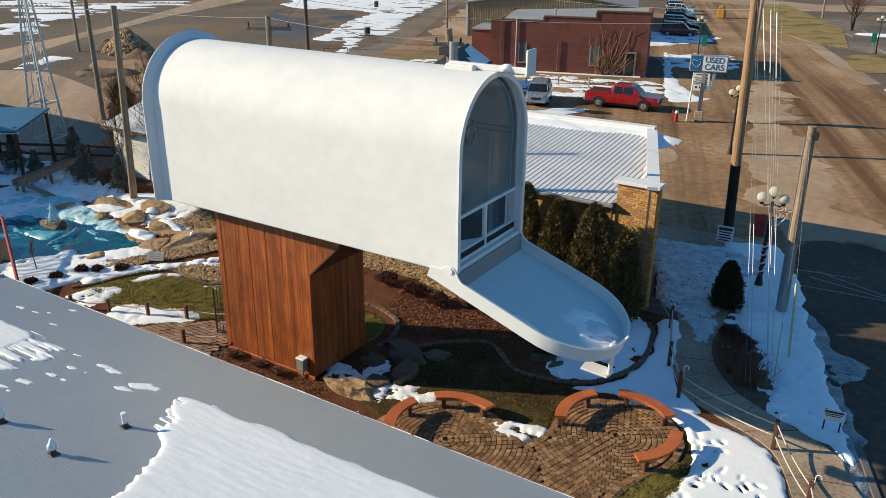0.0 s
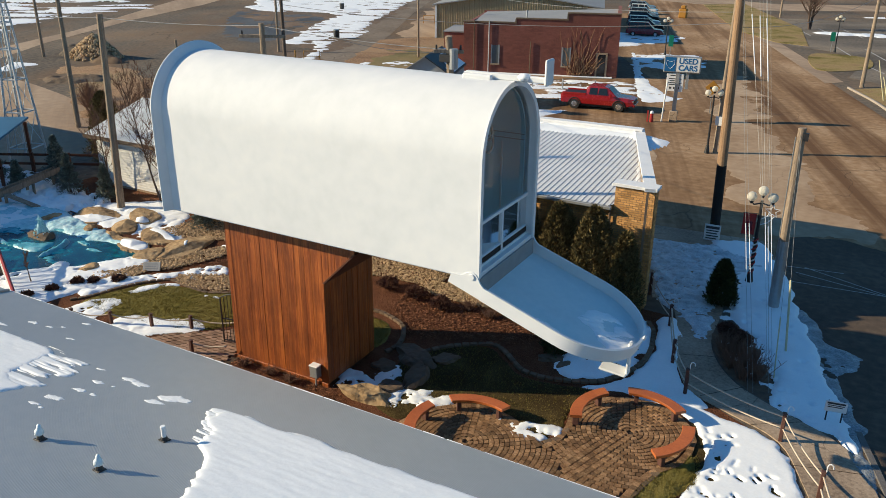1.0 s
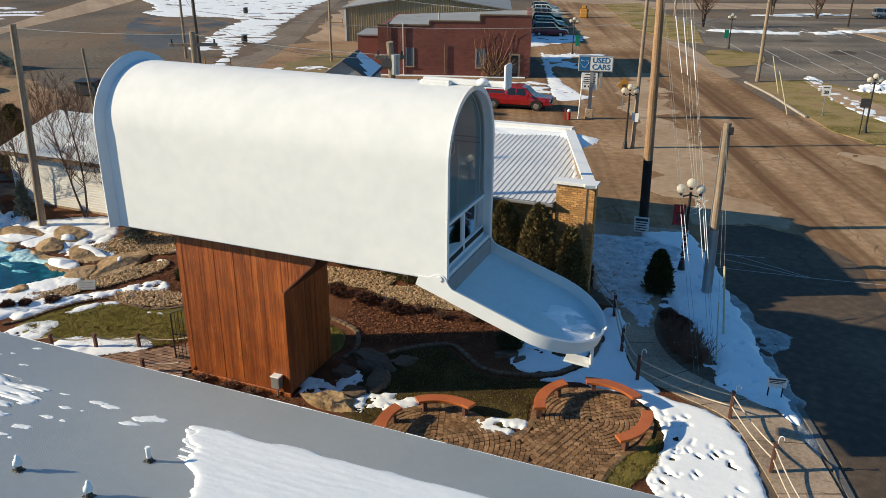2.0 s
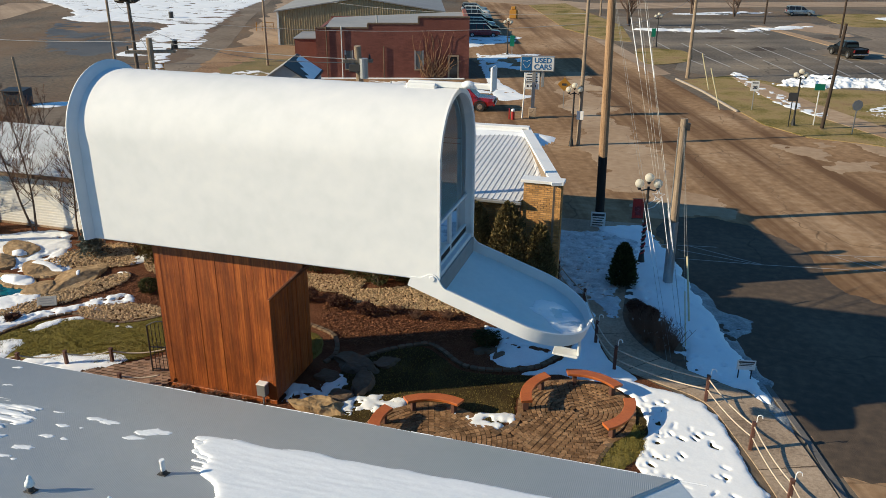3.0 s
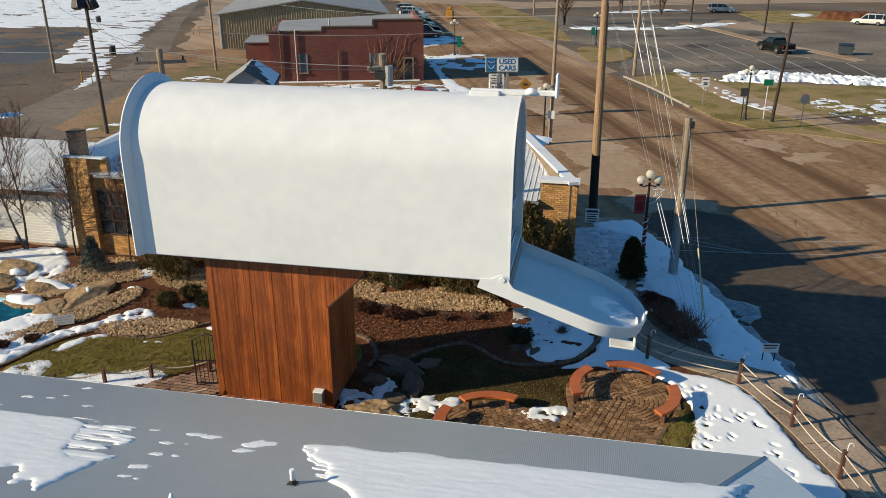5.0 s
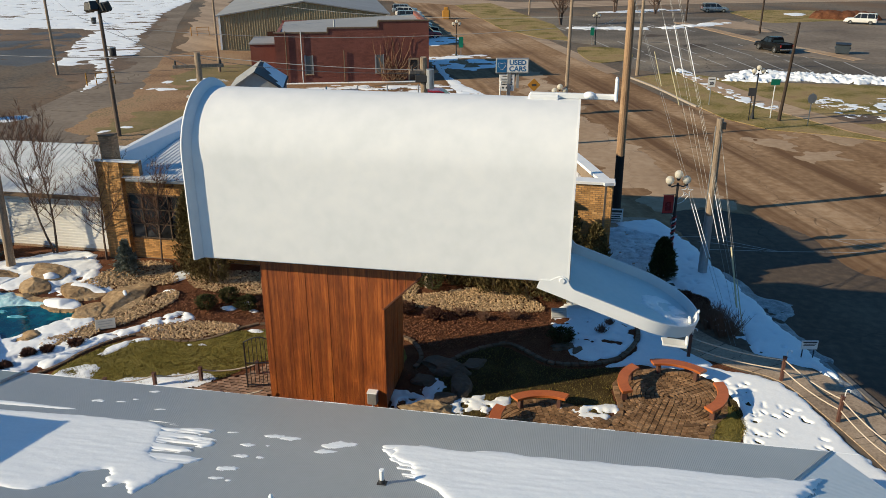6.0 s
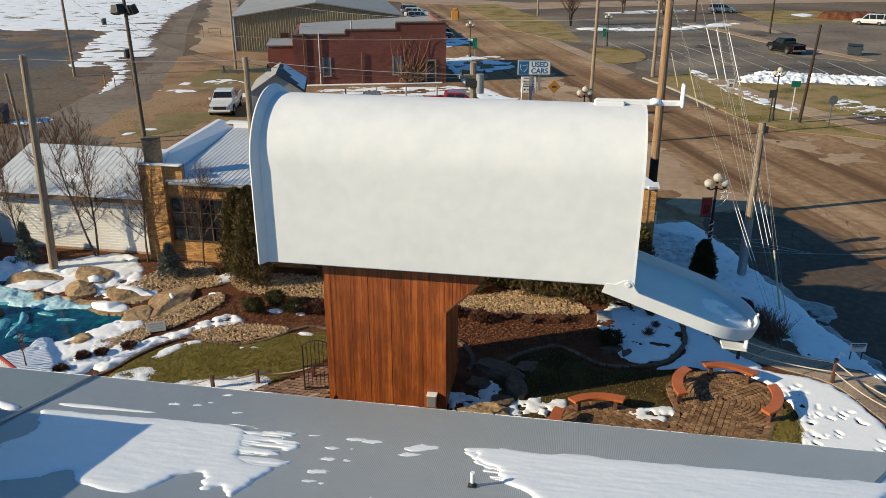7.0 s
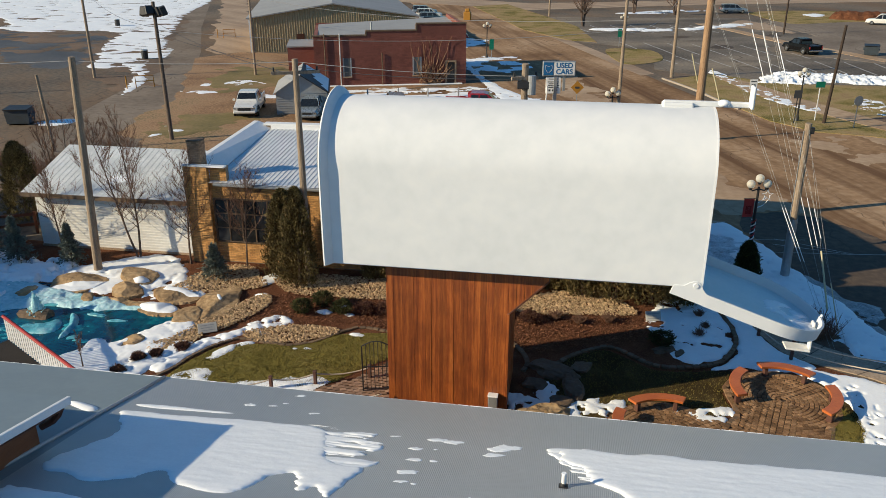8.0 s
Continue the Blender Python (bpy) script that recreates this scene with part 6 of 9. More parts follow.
layer("ice_shelf", [(-36.2, 16.8), (-35.4, 19.0), (-33.2, 19.3), (-31.0, 19.3), (-29.2, 19.4), (-28.0, 18.8), (-28.2, 17.2), (-28.8, 16.1), (-30.4, 14.6), (-33, 13.6)], 0.05, ICETEAL, "broken turquoise sheets of ice on the pond", "ice", kind="stuff", seed=176, res=0.05, rag=0.5, soft=0.08, lump=0.07, ragscale=1.0, stretch=(0.8, 1.7), turn=0.35, holes=0.64, holescale=1.1, floor=lambda X, Y: X * 0 + 0.03)

# fountain and ice
for i, (x, y, rx, ry, h, a) in enumerate([(-30.9, 17.2, 0.5, 0.18, 0.16, 25), (-29.2, 18.5, 0.45, 0.12, 0.1, -5), (-28.2, 18.2, 0.5, 0.1, 0.08, 5), (-32.4, 16.9, 0.5, 0.2, 0.14, -10)]):
    lump("ice_shelf", x, y, rx, ry, h, ICE, "low floe of blue-green ice on the pond", "ice", 170 + i, a, 0.2)
fountain = thing("fountain", "frozen white fountain jet on a dark rock in the pond", "fountain", (-31.35, 18.15, 0))
bm = bmesh.new()
bmesh.ops.create_icosphere(bm, subdivisions=2, radius=1)
for v in bm.verts:
    k = 1 + 0.4 * noise.noise(v.co * 1.7)
    v.co = Vector((v.co.x * 0.8 * k, v.co.y * 0.4 * k, max(v.co.z, -0.3) * 0.28 * k))
part("rock", bm, BOULDERDK, fountain, "dark wet rock")
bm = bmesh.new()
for k in range(90):
    a, r = random.uniform(0, 6.28), abs(random.gauss(0, 0.11))
    h = 0.85 * math.exp(-(r * 3.6) ** 2) * random.uniform(0.75, 1.05)
    tube(bm, [(r * math.cos(a), r * math.sin(a), 0.1), (r * 0.85 * math.cos(a), r * 0.85 * math.sin(a), 0.1 + h * 0.6), (r * 0.6 * math.cos(a), r * 0.6 * math.sin(a), 0.1 + h)], [0.075, 0.055, 0.015], 5)
for k in range(90):
    a, r = random.uniform(0, 6.28), random.uniform(0.03, 0.34)
    ball(bm, (r * math.cos(a), r * math.sin(a), 0.12 + random.uniform(0, 0.95) * math.exp(-(r * 3.6) ** 2)), random.uniform(0.018, 0.04), 1)
part("jet", bm, ICESPRAY, fountain, "pale column of icy spray")

# ---- snow over the garden ----
GS = dict(res=0.055, soft=0.10, lump=0.03, ragscale=2.0)
layer("snow", [(-37.5, 23.8), (-34.4, 22.4), (-33.0, 22.6), (-31.9, 23.3), (-30.5, 24.3), (-28.6, 24.1), (-27.6, 22.4), (-26.6, 21.3), (-27.0, 20.4), (-28.0, 20.2), (-29.2, 20.5), (-30.5, 20.3), (-33.1, 21.0), (-34.6, 20.4), (-36.6, 18.6), (-38.4, 19.8)], 0.11, SNOW, "snow lying on the rocky pond bank", "snow", seed=51, rag=0.4, holes=0.27, holescale=1.1, res=0.055, soft=0.16, lump=0.025, ragscale=1.3)
layer("snow", [(-28.23, 16.29), (-28.18, 16.71), (-26.71, 16.97), (-26.78, 17.47), (-26.22, 18.47), (-25.96, 18.84), (-25.2, 18.42), (-25.19, 17.75), (-25.68, 17.02), (-24.88, 17.12), (-24.6, 17.42), (-24.52, 16.41), (-24.81, 15.78), (-25.4, 14.4), (-25.6, 13.4), (-28.6, 13.4), (-29.0, 14.8)], 0.12, SNOW, "broken snow on the near bank of the pond", "snow", seed=52, rag=0.35, holes=0.24, holescale=1.3, **GS)
layer("snow", [(-41.66, 22.1), (-42.87, 23.8), (-41.26, 23.46), (-39.06, 21.92)], 0.35, SNOW, "mound of shaded snow behind the pond", "snow", seed=59, rag=0.4, holes=0.3, holescale=1.1, **GS)
layer("snow", [(-39.28, 22.41), (-39.73, 23.14), (-38.31, 23.45), (-36.22, 22.27), (-34.38, 23.05), (-32.78, 22.68), (-32.8, 21.59), (-33.8, 20.19), (-34.66, 20.32), (-36.88, 21.01)], 0.3, SNOW, "shaded snow on the far bank of the pond", "snow", seed=60, rag=0.4, holes=0.36, holescale=1.0, **GS)
layer("snow", [(-37.05, 19.08), (-36.78, 20.34), (-35.29, 20.27), (-33.66, 19.65), (-33.87, 18.54), (-33.97, 17.28)], 0.2, SNOW, "shaded snow at the edge of the pond ice", "snow", seed=50, rag=0.35, holes=0.33, holescale=1.1, **GS)
layer("snow", [(-25.3, 15.5), (-24.75, 16.6), (-24.3, 17.45), (-23.5, 18.45), (-23.2, 18.6), (-23.1, 18.1), (-23.8, 17.25), (-24.2, 16.4), (-24.75, 15.1)], 0.12, SNOW, "snow along the lawn edging", "snow", seed=53, rag=0.22, holes=0.2, holescale=1.4, **GS)
layer("snow", [(-23.75, 15.9), (-23.5, 16.9), (-22.95, 17.5), (-22.5, 17.5), (-22.95, 16.9), (-23.35, 16.1)], 0.09, SNOW, "tongue of snow lying on the lawn", "snow", seed=54, rag=0.16, holes=0.3, holescale=1.5, **GS)
layer("snow", [(-24.4, 14.2), (-23.9, 15.3), (-23.2, 15.35), (-22.9, 14.6), (-23.2, 14.1)], 0.025, SNOW, "patch of snow on the lawn", "snow", seed=58, rag=0.22, holes=0.38, holescale=1.6, floor=lambda X, Y: X * 0 + 0.052, **GS)
layer("snow", [(-22.2, 14.6), (-20.9, 15.2), (-19.8, 15.65), (-19.3, 15.2), (-20.3, 14.4), (-21.5, 13.8)], 0.025, SNOW, "patch of snow beside the rope fence", "snow", seed=55, rag=0.22, holes=0.30, holescale=1.6, floor=lambda X, Y: X * 0 + 0.052, **GS)
layer("snow", [(-23.5, 18.4), (-23.0, 19.4), (-22.4, 19.8), (-21.7, 19.3), (-22.1, 18.9), (-22.9, 18.3)], 0.1, SNOW, "patch of snow in the mulch bed", "snow", seed=56, rag=0.25, holes=0.3, holescale=1.5, **GS)
layer("snow", [(-24.5, 22.7), (-24.0, 23.4), (-23.5, 23.0), (-24.0, 22.0)], 0.1, SNOW, "patch of snow in the mulch bed", "snow", seed=57, rag=0.12, **GS)
for k, (x, y, w) in enumerate(((-20.9, 20.2, 0.3), (-20.35, 20.75, 0.26), (-19.85, 20.15, 0.2), (-19.1, 18.6, 0.32), (-23.7, 21.2, 0.3), (-22.6, 18.2, 0.2), (-21.0, 17.3, 0.2), (-20.5, 17.35, 0.2), (-25.0, 20.9, 0.22), (-29.0, 21.4, 0.4), (-32.3, 21.8, 0.5), (-27.0, 21.1, 0.35))):
    layer("snow_patch", [(x - w, y), (x, y + w * 0.6), (x + w, y + w * 0.1), (x + w * 0.2, y - w * 0.6)], 0.09, SNOW, "small patch of snow in the garden", "snow", kind="", seed=80 + k, res=0.05, rag=0.1, soft=0.1, lump=0.03, ragscale=3, floor=bank_top if k > 8 else (lambda X, Y: X * 0 + 0.03))
layer("snow", [(-13.5, 15.75), (-12.8, 15.7), (-12.2, 16.6), (-11.8, 16.5), (-11.6, 15.5), (-11.0, 15.6), (-10.5, 15.8), (-9.9, 15.9), (-10.1, 15.2), (-10.8, 14.9), (-11.4, 14.3), (-12.2, 14.9), (-13.4, 14.7), (-13.6, 15.1)], 0.1, SNOW, "snow between the boulders at the foot of the post", "snow", seed=61, rag=0.5, holes=0.33, holescale=1.6, **GS)
layer("snow", [(-8.45, 15.55), (-7.9, 15.95), (-6.85, 15.95), (-6.85, 15.5), (-7.5, 15.1), (-8.1, 15.05)], 0.1, SNOW, "patch of snow on the grass by the bench", "snow", seed=62, rag=0.3, holes=0.33, holescale=1.8, **GS)
layer("snow", [(-8.8, 22.3), (-8.2, 23.5), (-6.6, 23.4), (-6.15, 22.3), (-5.95, 21.2), (-6.08, 20.1), (-6.75, 19.0), (-7.7, 18.55), (-8.3, 19.2), (-8.3, 20.3), (-8.9, 20.9)], 0.09, SNOW, "snow covering the bed under the open door", "snow", seed=63, rag=0.3, holes=0.30, holescale=1.3, **GS)
layer("snow", [(-7.1, 18.25), (-6.55, 18.8), (-6.0, 20.1), (-5.88, 21.4), (-6.1, 22.9), (-6.4, 23.6), (-5.7, 24.0), (-5.0, 21.2), (-4.4, 19.75), (-3.6, 19.0), (-4.6, 18.45), (-6.0, 18.5)], 0.09, SNOW, "snow beside the footpath", "snow", seed=64, rag=0.16, **GS)
PRINTS = []
rnd = random.Random(7)
for k in range(44):
    v = rnd.uniform(12.3, 16.9)
    u = rnd.uniform(-3.1, -0.55 - 0.35 * (v - 13.5))
    a, r, dp = rnd.gauss(2.3, 0.5), rnd.uniform(0.042, 0.056), rnd.uniform(0.02, 0.12)
    for e in (-0.08, -0.027, 0.027, 0.08):
        PRINTS.append((u + e * math.cos(a), v + e * math.sin(a), r, dp * (0.75 if e > 0.05 else 0.6)))
for k in range(60):
    PRINTS.append((rnd.gauss(-3.2, 0.3), rnd.uniform(14.2, 18.0), rnd.uniform(0.05, 0.10), rnd.uniform(0.02, 0.07)))
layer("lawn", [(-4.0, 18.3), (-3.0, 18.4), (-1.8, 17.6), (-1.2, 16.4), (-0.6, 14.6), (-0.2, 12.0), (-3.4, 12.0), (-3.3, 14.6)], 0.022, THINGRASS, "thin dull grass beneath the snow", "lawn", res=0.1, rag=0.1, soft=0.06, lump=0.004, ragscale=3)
layer("snow", [(-4.7, 18.75), (-3.5, 18.8), (-1.8, 18.2), (-1.0, 16.6), (-0.55, 15.1), (0.0, 13.7), (0.3, 11.6), (-2.0, 11.6), (-3.6, 12.6), (-3.3, 14.2), (-3.5, 14.9), (-3.3, 15.8), (-3.3, 16.7), (-3.8, 17.9)], 0.08, SNOW, "broad sunlit snow with footprints beside the footpath", "snow", seed=65, rag=0.16, res=0.035, soft=0.07, lump=0.006, ragscale=2.2, dips=PRINTS)
BANKPRINTS = []
for k in range(50):
    v = rnd.uniform(19.6, 28.5)
    u = -0.9 - 0.28 * (v - 19.6) + rnd.uniform(-1.3, 0.25)
    BANKPRINTS.append((u, v, rnd.uniform(0.05, 0.10), rnd.uniform(0.05, 0.13)))
layer("snow", [(-6.2, 32.3), (-4.6, 33.0), (-3.7, 31.6), (-2.85, 29.2), (-2.05, 26.5), (-1.2, 23.6), (-0.6, 21.4), (0.0, 19.4), (0.15, 18.6), (-0.45, 19.15), (-1.2, 19.55), (-2.15, 20.1), (-2.4, 20.8), (-2.35, 21.6), (-2.8, 23.2), (-3.5, 24.2), (-4.3, 25.4), (-4.6, 27.0), (-4.9, 28.6), (-4.6, 30.6), (-5.6, 31.2)], 0.13, SNOW, "bank of shaded snow between footpath and street", "snow", seed=66, rag=0.22, dips=BANKPRINTS, **GS)
layer("snow", [(-4.4, 25.6), (-3.0, 25.4), (-2.4, 23.2), (-1.9, 21.4), (-2.6, 21.0), (-3.3, 21.6), (-4.0, 23.0)], 0.07, SNOW, "broken snow among the bare shrubs", "snow", seed=69, rag=0.4, holes=0.44, holescale=1.5, **GS)
layer("shrub_bed", [(-4.55, 24.2), (-3.5, 24.3), (-2.7, 22.6), (-2.3, 21.0), (-2.2, 20.2), (-3.4, 21.15), (-4.35, 22.9)], 0.03, DIRTDARK, "dark soil under the shrubs beside the footpath", "soil", seed=96, res=0.08, rag=0.1, soft=0.1, lump=0.03, ragscale=2.0, floor=lambda X, Y: X * 0 + 0.02)
layer("trodden_snow", [(-8.9, 31.0), (-7.0, 31.4), (-4.6, 32.6), (-3.7, 29.4), (-4.4, 27.3), (-4.9, 25.6), (-4.5, 23.6), (-4.8, 22.9), (-5.3, 24.0), (-6.3, 24.8), (-6.9, 25.4), (-7.6, 27.6)], 0.06, SNOW_OLD, "trodden dirty snow on the footpath", "snow", seed=67, res=0.045, rag=0.3, soft=0.1, lump=0.05, ragscale=2.6, holes=0.27, holescale=2.2, floor=lambda X, Y: X * 0 + 0.03)
layer("trodden_snow", [(-2.9, 28.4), (-1.75, 26.4), (-0.95, 24.8), (-0.05, 24.0), (-0.5, 22.4), (-0.25, 21.3), (0.1, 20.2), (0.4, 18.7), (0.7, 17.2), (0.3, 17.2), (-0.2, 19.0), (-0.85, 21.4), (-1.5, 23.6), (-2.4, 26.2)], 0.06, SLUSH, "grey slush along the kerb", "snow", seed=68, res=0.045, rag=0.22, soft=0.12, lump=0.03, ragscale=1.8, holes=0.28, holescale=1.4)

# far snow
FS = dict(kind="structure", soft=0.5, lump=0.05)
layer("field_snow", [(-110.7, 119.9), (-100.3, 106.3), (-91.2, 101.7), (-86.9, 104.7), (-81.0, 105.0), (-77.1, 99.9), (-73.7, 91.6), (-67.3, 79.2), (-64.4, 73.7), (-62.0, 72.5), (-59.8, 72.9), (-56.8, 69.7), (-54.3, 64.1), (-52.4, 58.6), (-51.3, 58.0), (-53.3, 64.3), (-55.6, 69.9), (-59.5, 77.0), (-60.2, 83.3), (-62.1, 88.0), (-66.8, 94.6), (-73.0, 109.5), (-84.2, 136.5), (-92.3, 162.7), (-104, 186), (-180, 180)], 0.07, SNOW, "ragged sheet of old snow across the open lot", "snow", seed=71, res=0.25, rag=0.9, ragscale=0.5, stretch=(0.8, 1.3), turn=radians(20), holes=0.30, holescale=1.3, kind="structure", soft=0.35, lump=0.02)
layer("field_snow", [(-72.8, 41.5), (-76.5, 46.7), (-74.3, 48.4), (-71.6, 42.4)], 0.1, SNOW, "broken strip of snow beside the gravel road", "snow", seed=72, res=0.2, rag=1.2, ragscale=0.4, holes=0.36, **FS)
layer("field_snow", [(-100, 60), (-104, 64), (-110, 76), (-114, 90), (-113, 98), (-150, 104), (-160, 80), (-121.6, 71.9), (-109, 60)], 0.1, SNOW, "patchy old snow beyond the gravel road", "snow", seed=70, res=0.4, rag=4, ragscale=0.2, stretch=(0.6, 1.5), turn=radians(35), holes=0.46, holescale=1.4, **FS)
layer("field_snow", [(-101.8, 56.9), (-100.8, 60.2), (-94, 56.9), (-97.5, 52.3)], 0.1, SNOW, "patch of old snow on the open lot", "snow", seed=69, res=0.3, rag=1.6, ragscale=0.3, holes=0.36, **FS)
layer("lot_snow", [(-33, 64.6), (-23, 68), (-20, 66), (-19, 62), (-24, 58), (-30, 58), (-35, 62)], 0.08, SNOW, "thin patchy snow behind the parked cars", "snow", seed=73, res=0.12, rag=1.6, ragscale=1.0, stretch=(0.5, 1.6), turn=0.3, holes=0.44, **FS)
layer("lot_snow", [(-26.2, 86.27), (-25.7, 86.64), (-20.77, 72.53), (-16.4, 64.24), (-15.15, 63.72), (-17.57, 60.66), (-20.69, 69.02)], 0.07, SNOW, "strip of snow across the car yard", "snow", seed=74, res=0.15, rag=0.4, ragscale=0.9, holes=0.18, **FS)
layer("lot_snow", [(-25.34, 85.86), (-19.3, 88.77), (-16.69, 82.28), (-18.8, 77.83), (-22.34, 77.32)], 0.07, SNOW, "thin shaded snow in the car yard", "snow", seed=48, res=0.2, rag=1.6, ragscale=0.6, holes=0.47, **FS)
layer("lot_snow", [(-28, 48), (-24.5, 52), (-22, 54.5), (-21.4, 53.6), (-24, 48)], 0.08, SNOW, "snow lying beside the parked car", "snow", seed=75, res=0.2, rag=0.7, ragscale=0.6, **FS)
layer("lot_snow", [(-35.62, 105.22), (-30.36, 105.32), (-25.18, 104.82), (-25.55, 98.43), (-30.24, 91.78)], 0.1, SNOW, "shaded snow between the parked cars", "snow", seed=76, res=0.3, rag=1.2, ragscale=0.5, holes=0.3, **FS)
layer("snow_bank", [(5.2, 75.6), (7.2, 80.5), (10.4, 81.8), (18.6, 80.0), (34, 76), (34, 73), (17.1, 75.6), (11.9, 76.5), (8, 75)], 0.34, SNOW, "ploughed bank of snow along the car park", "snow", seed=78, holes=0.25, res=0.12, rag=1.3, ragscale=1.5, soft=0.5, lump=0.30, kind="structure")
layer("snow_strip", [(1.37, 80.69), (2.12, 81.64), (3.46, 74.58), (5.0, 70.35), (6.27, 65.11), (7.44, 63.6), (6.89, 61.7), (5.57, 63.52), (4.17, 66.45), (2.75, 71.39)], 0.03, SNOW, "line of snow along the footpath", "snow", kind="structure", seed=79, res=0.1, rag=0.4, ragscale=1.2, soft=0.06, lump=0.01, holes=0.5, holescale=1.2, floor=lambda X, Y: X * 0 + 0.06)
layer("snow_strip", [(-10, 119), (1, 119.5), (13.5, 129), (13.3, 132), (0.5, 123.5), (-10, 121)], 0.25, SNOW, "ploughed line of snow across the car park", "snow", seed=80, res=0.25, rag=1.0, ragscale=0.5, holes=0.4, **FS)
layer("verge_snow", [(11.0, 66.2), (13.2, 67.4), (14.6, 63.0), (12.4, 58.5), (11.2, 62.0)], 0.04, SNOW, "scraps of snow on the corner grass", "snow", seed=89, res=0.09, rag=0.9, ragscale=1.5, holes=0.57, holescale=1.3, floor=lambda X, Y: X * 0 + 0.05, kind="structure", soft=0.1, lump=0.01)
layer("dirt_patch", [(10.5, 59.9), (12.2, 57.4), (14.4, 58.8), (14.0, 61.2)], 0.03, DIRTDARK, "bare dark soil on the corner verge", "ground", res=0.12, rag=0.4, ragscale=1.0, soft=0.1, lump=0.01, seed=90, floor=lambda X, Y: X * 0 + 0.05)
layer("snow_strip", [(-6.1, 147.3), (-0.5, 153.1), (6.3, 157.1), (10.7, 155.9), (5.9, 151.4), (-0.6, 147.6)], 0.12, SNOW, "thin line of snow at the far end of the car park", "snow", seed=91, res=0.3, rag=1.0, ragscale=0.5, holes=0.4, **FS)
layer("verge_snow", [(26.5, 150.2), (27.7, 145.7), (30.8, 150.3), (29.2, 153.0)], 0.1, SNOW, "patch of snow on the far grass", "snow", seed=92, res=0.3, rag=0.8, ragscale=0.6, floor=lambda X, Y: X * 0 + 0.05, **FS)
layer("dirt_patch", [(10.8, 130.6), (12.8, 125.3), (16.3, 121.9), (18.2, 120.3), (17.7, 130.3), (14.5, 137.8)], 0.05, TANROAD, "spread of tan gravel at the edge of the car park", "ground", res=0.3, rag=1.0, ragscale=0.5, soft=0.2, lump=0.03, seed=93, floor=lambda X, Y: X * 0 + 0.025)
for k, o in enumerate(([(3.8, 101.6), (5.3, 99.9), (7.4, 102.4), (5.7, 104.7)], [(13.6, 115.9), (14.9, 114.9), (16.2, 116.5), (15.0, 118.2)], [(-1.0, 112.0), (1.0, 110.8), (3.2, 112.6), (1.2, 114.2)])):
    layer("puddle_stain", o, 0.006, SHADESTAIN, "dark damp stain on the car park asphalt", "stain", seed=94 + k, res=0.2, rag=0.7, ragscale=0.6, soft=0.1, lump=0.0, floor=lambda X, Y: X * 0 + 0.012)
layer("verge_snow", [(14, 60), (20, 56), (30, 54), (30, 66), (18, 68)], 0.06, SNOW, "scraps of snow on the corner grass", "snow", seed=81, res=0.15, rag=3.0, ragscale=0.6, holes=0.42, holescale=1.6, floor=lambda X, Y: X * 0 + 0.05, **FS)
layer("verge_snow", [(-47.7, 64.9), (-46.6, 67.6), (-43.1, 68.9), (-40.7, 66.0), (-43.7, 65.0), (-46.8, 64.2)], 0.06, SNOW, "scraps of snow on the rough grass", "snow", seed=82, res=0.15, rag=1.1, ragscale=0.7, holes=0.33, holescale=1.5, **FS)
layer("verge_snow", [(-47.6, 61.9), (-45.5, 62.6), (-43.2, 61.7), (-45.4, 60.6), (-47.4, 61.0)], 0.06, SNOW, "scraps of snow on the rough grass", "snow", seed=86, res=0.15, rag=0.8, ragscale=0.8, holes=0.33, holescale=1.5, **FS)
layer("verge_snow", [(-41.0, 61.4), (-38.0, 61.6), (-36.6, 60.3), (-40.4, 59.8)], 0.07, SNOW, "patch of snow behind the parked pickup", "snow", seed=87, res=0.15, rag=0.4, ragscale=0.8, **FS)
layer("verge_snow", [(-42.2, 44.8), (-42.6, 48.0), (-41.4, 48.4), (-40.2, 47.2), (-40.6, 45.6)], 0.06, SNOW, "patch of snow at the foot of the pole", "snow", seed=83, res=0.12, rag=0.7, ragscale=1.0, holes=0.36, holescale=1.2, **FS)
layer("yard_snow", [(-41.5, 19), (-38.5, 20.5), (-38, 23), (-40.2, 24.4), (-42.6, 22.6)], 0.3, SNOW, "mounds of shaded snow by the wind pump", "snow", seed=84, res=0.08, rag=0.7, ragscale=1.3, holes=0.38, holescale=1.0, **FS)
layer("yard_snow", [(-52.6, 47.6), (-50.6, 49.4), (-49.4, 48.6), (-51.2, 46.6)], 0.08, SNOW, "patch of snow beside the skip", "snow", seed=85, res=0.12, rag=0.5, ragscale=1.0, **FS)

# ---- river stones, mulch chips, grass tufts (scattered) ----


def scatter_mesh(name, outline, count, make, seed, material, label, category):
    rnd = random.Random(seed)
    o = spline(outline, 0.3)
    lo, hi = o.min(0), o.max(0)
    xs, ys = [], []
    while len(xs) < count:
        X = np.array([rnd.uniform(lo[0], hi[0]) for _ in range(2000)])
        Y = np.array([rnd.uniform(lo[1], hi[1]) for _ in range(2000)])
        ok = inside_distance(X, Y, o) > 0
        xs += X[ok].tolist()
        ys += Y[ok].tolist()
    V, F = [], []
    for x, y in zip(xs[:count], ys[:count]):
        v, f = make(rnd, x, y)
        i = len(V)
        V += v
        F += [tuple(i + k for k in q) for q in f]
    me = bpy.data.meshes.new(name)
    me.from_pydata(V, [], F)
    me.materials.append(material)
    return tagged(new(name, me), label, category, "", "stuff")


ico = bmesh.new()
bmesh.ops.create_icosphere(ico, subdivisions=1, radius=1)
ICO_V = [v.co.copy() for v in ico.verts]
ICO_F = [[v.index for v in f.verts] for f in ico.faces]
ico.free()


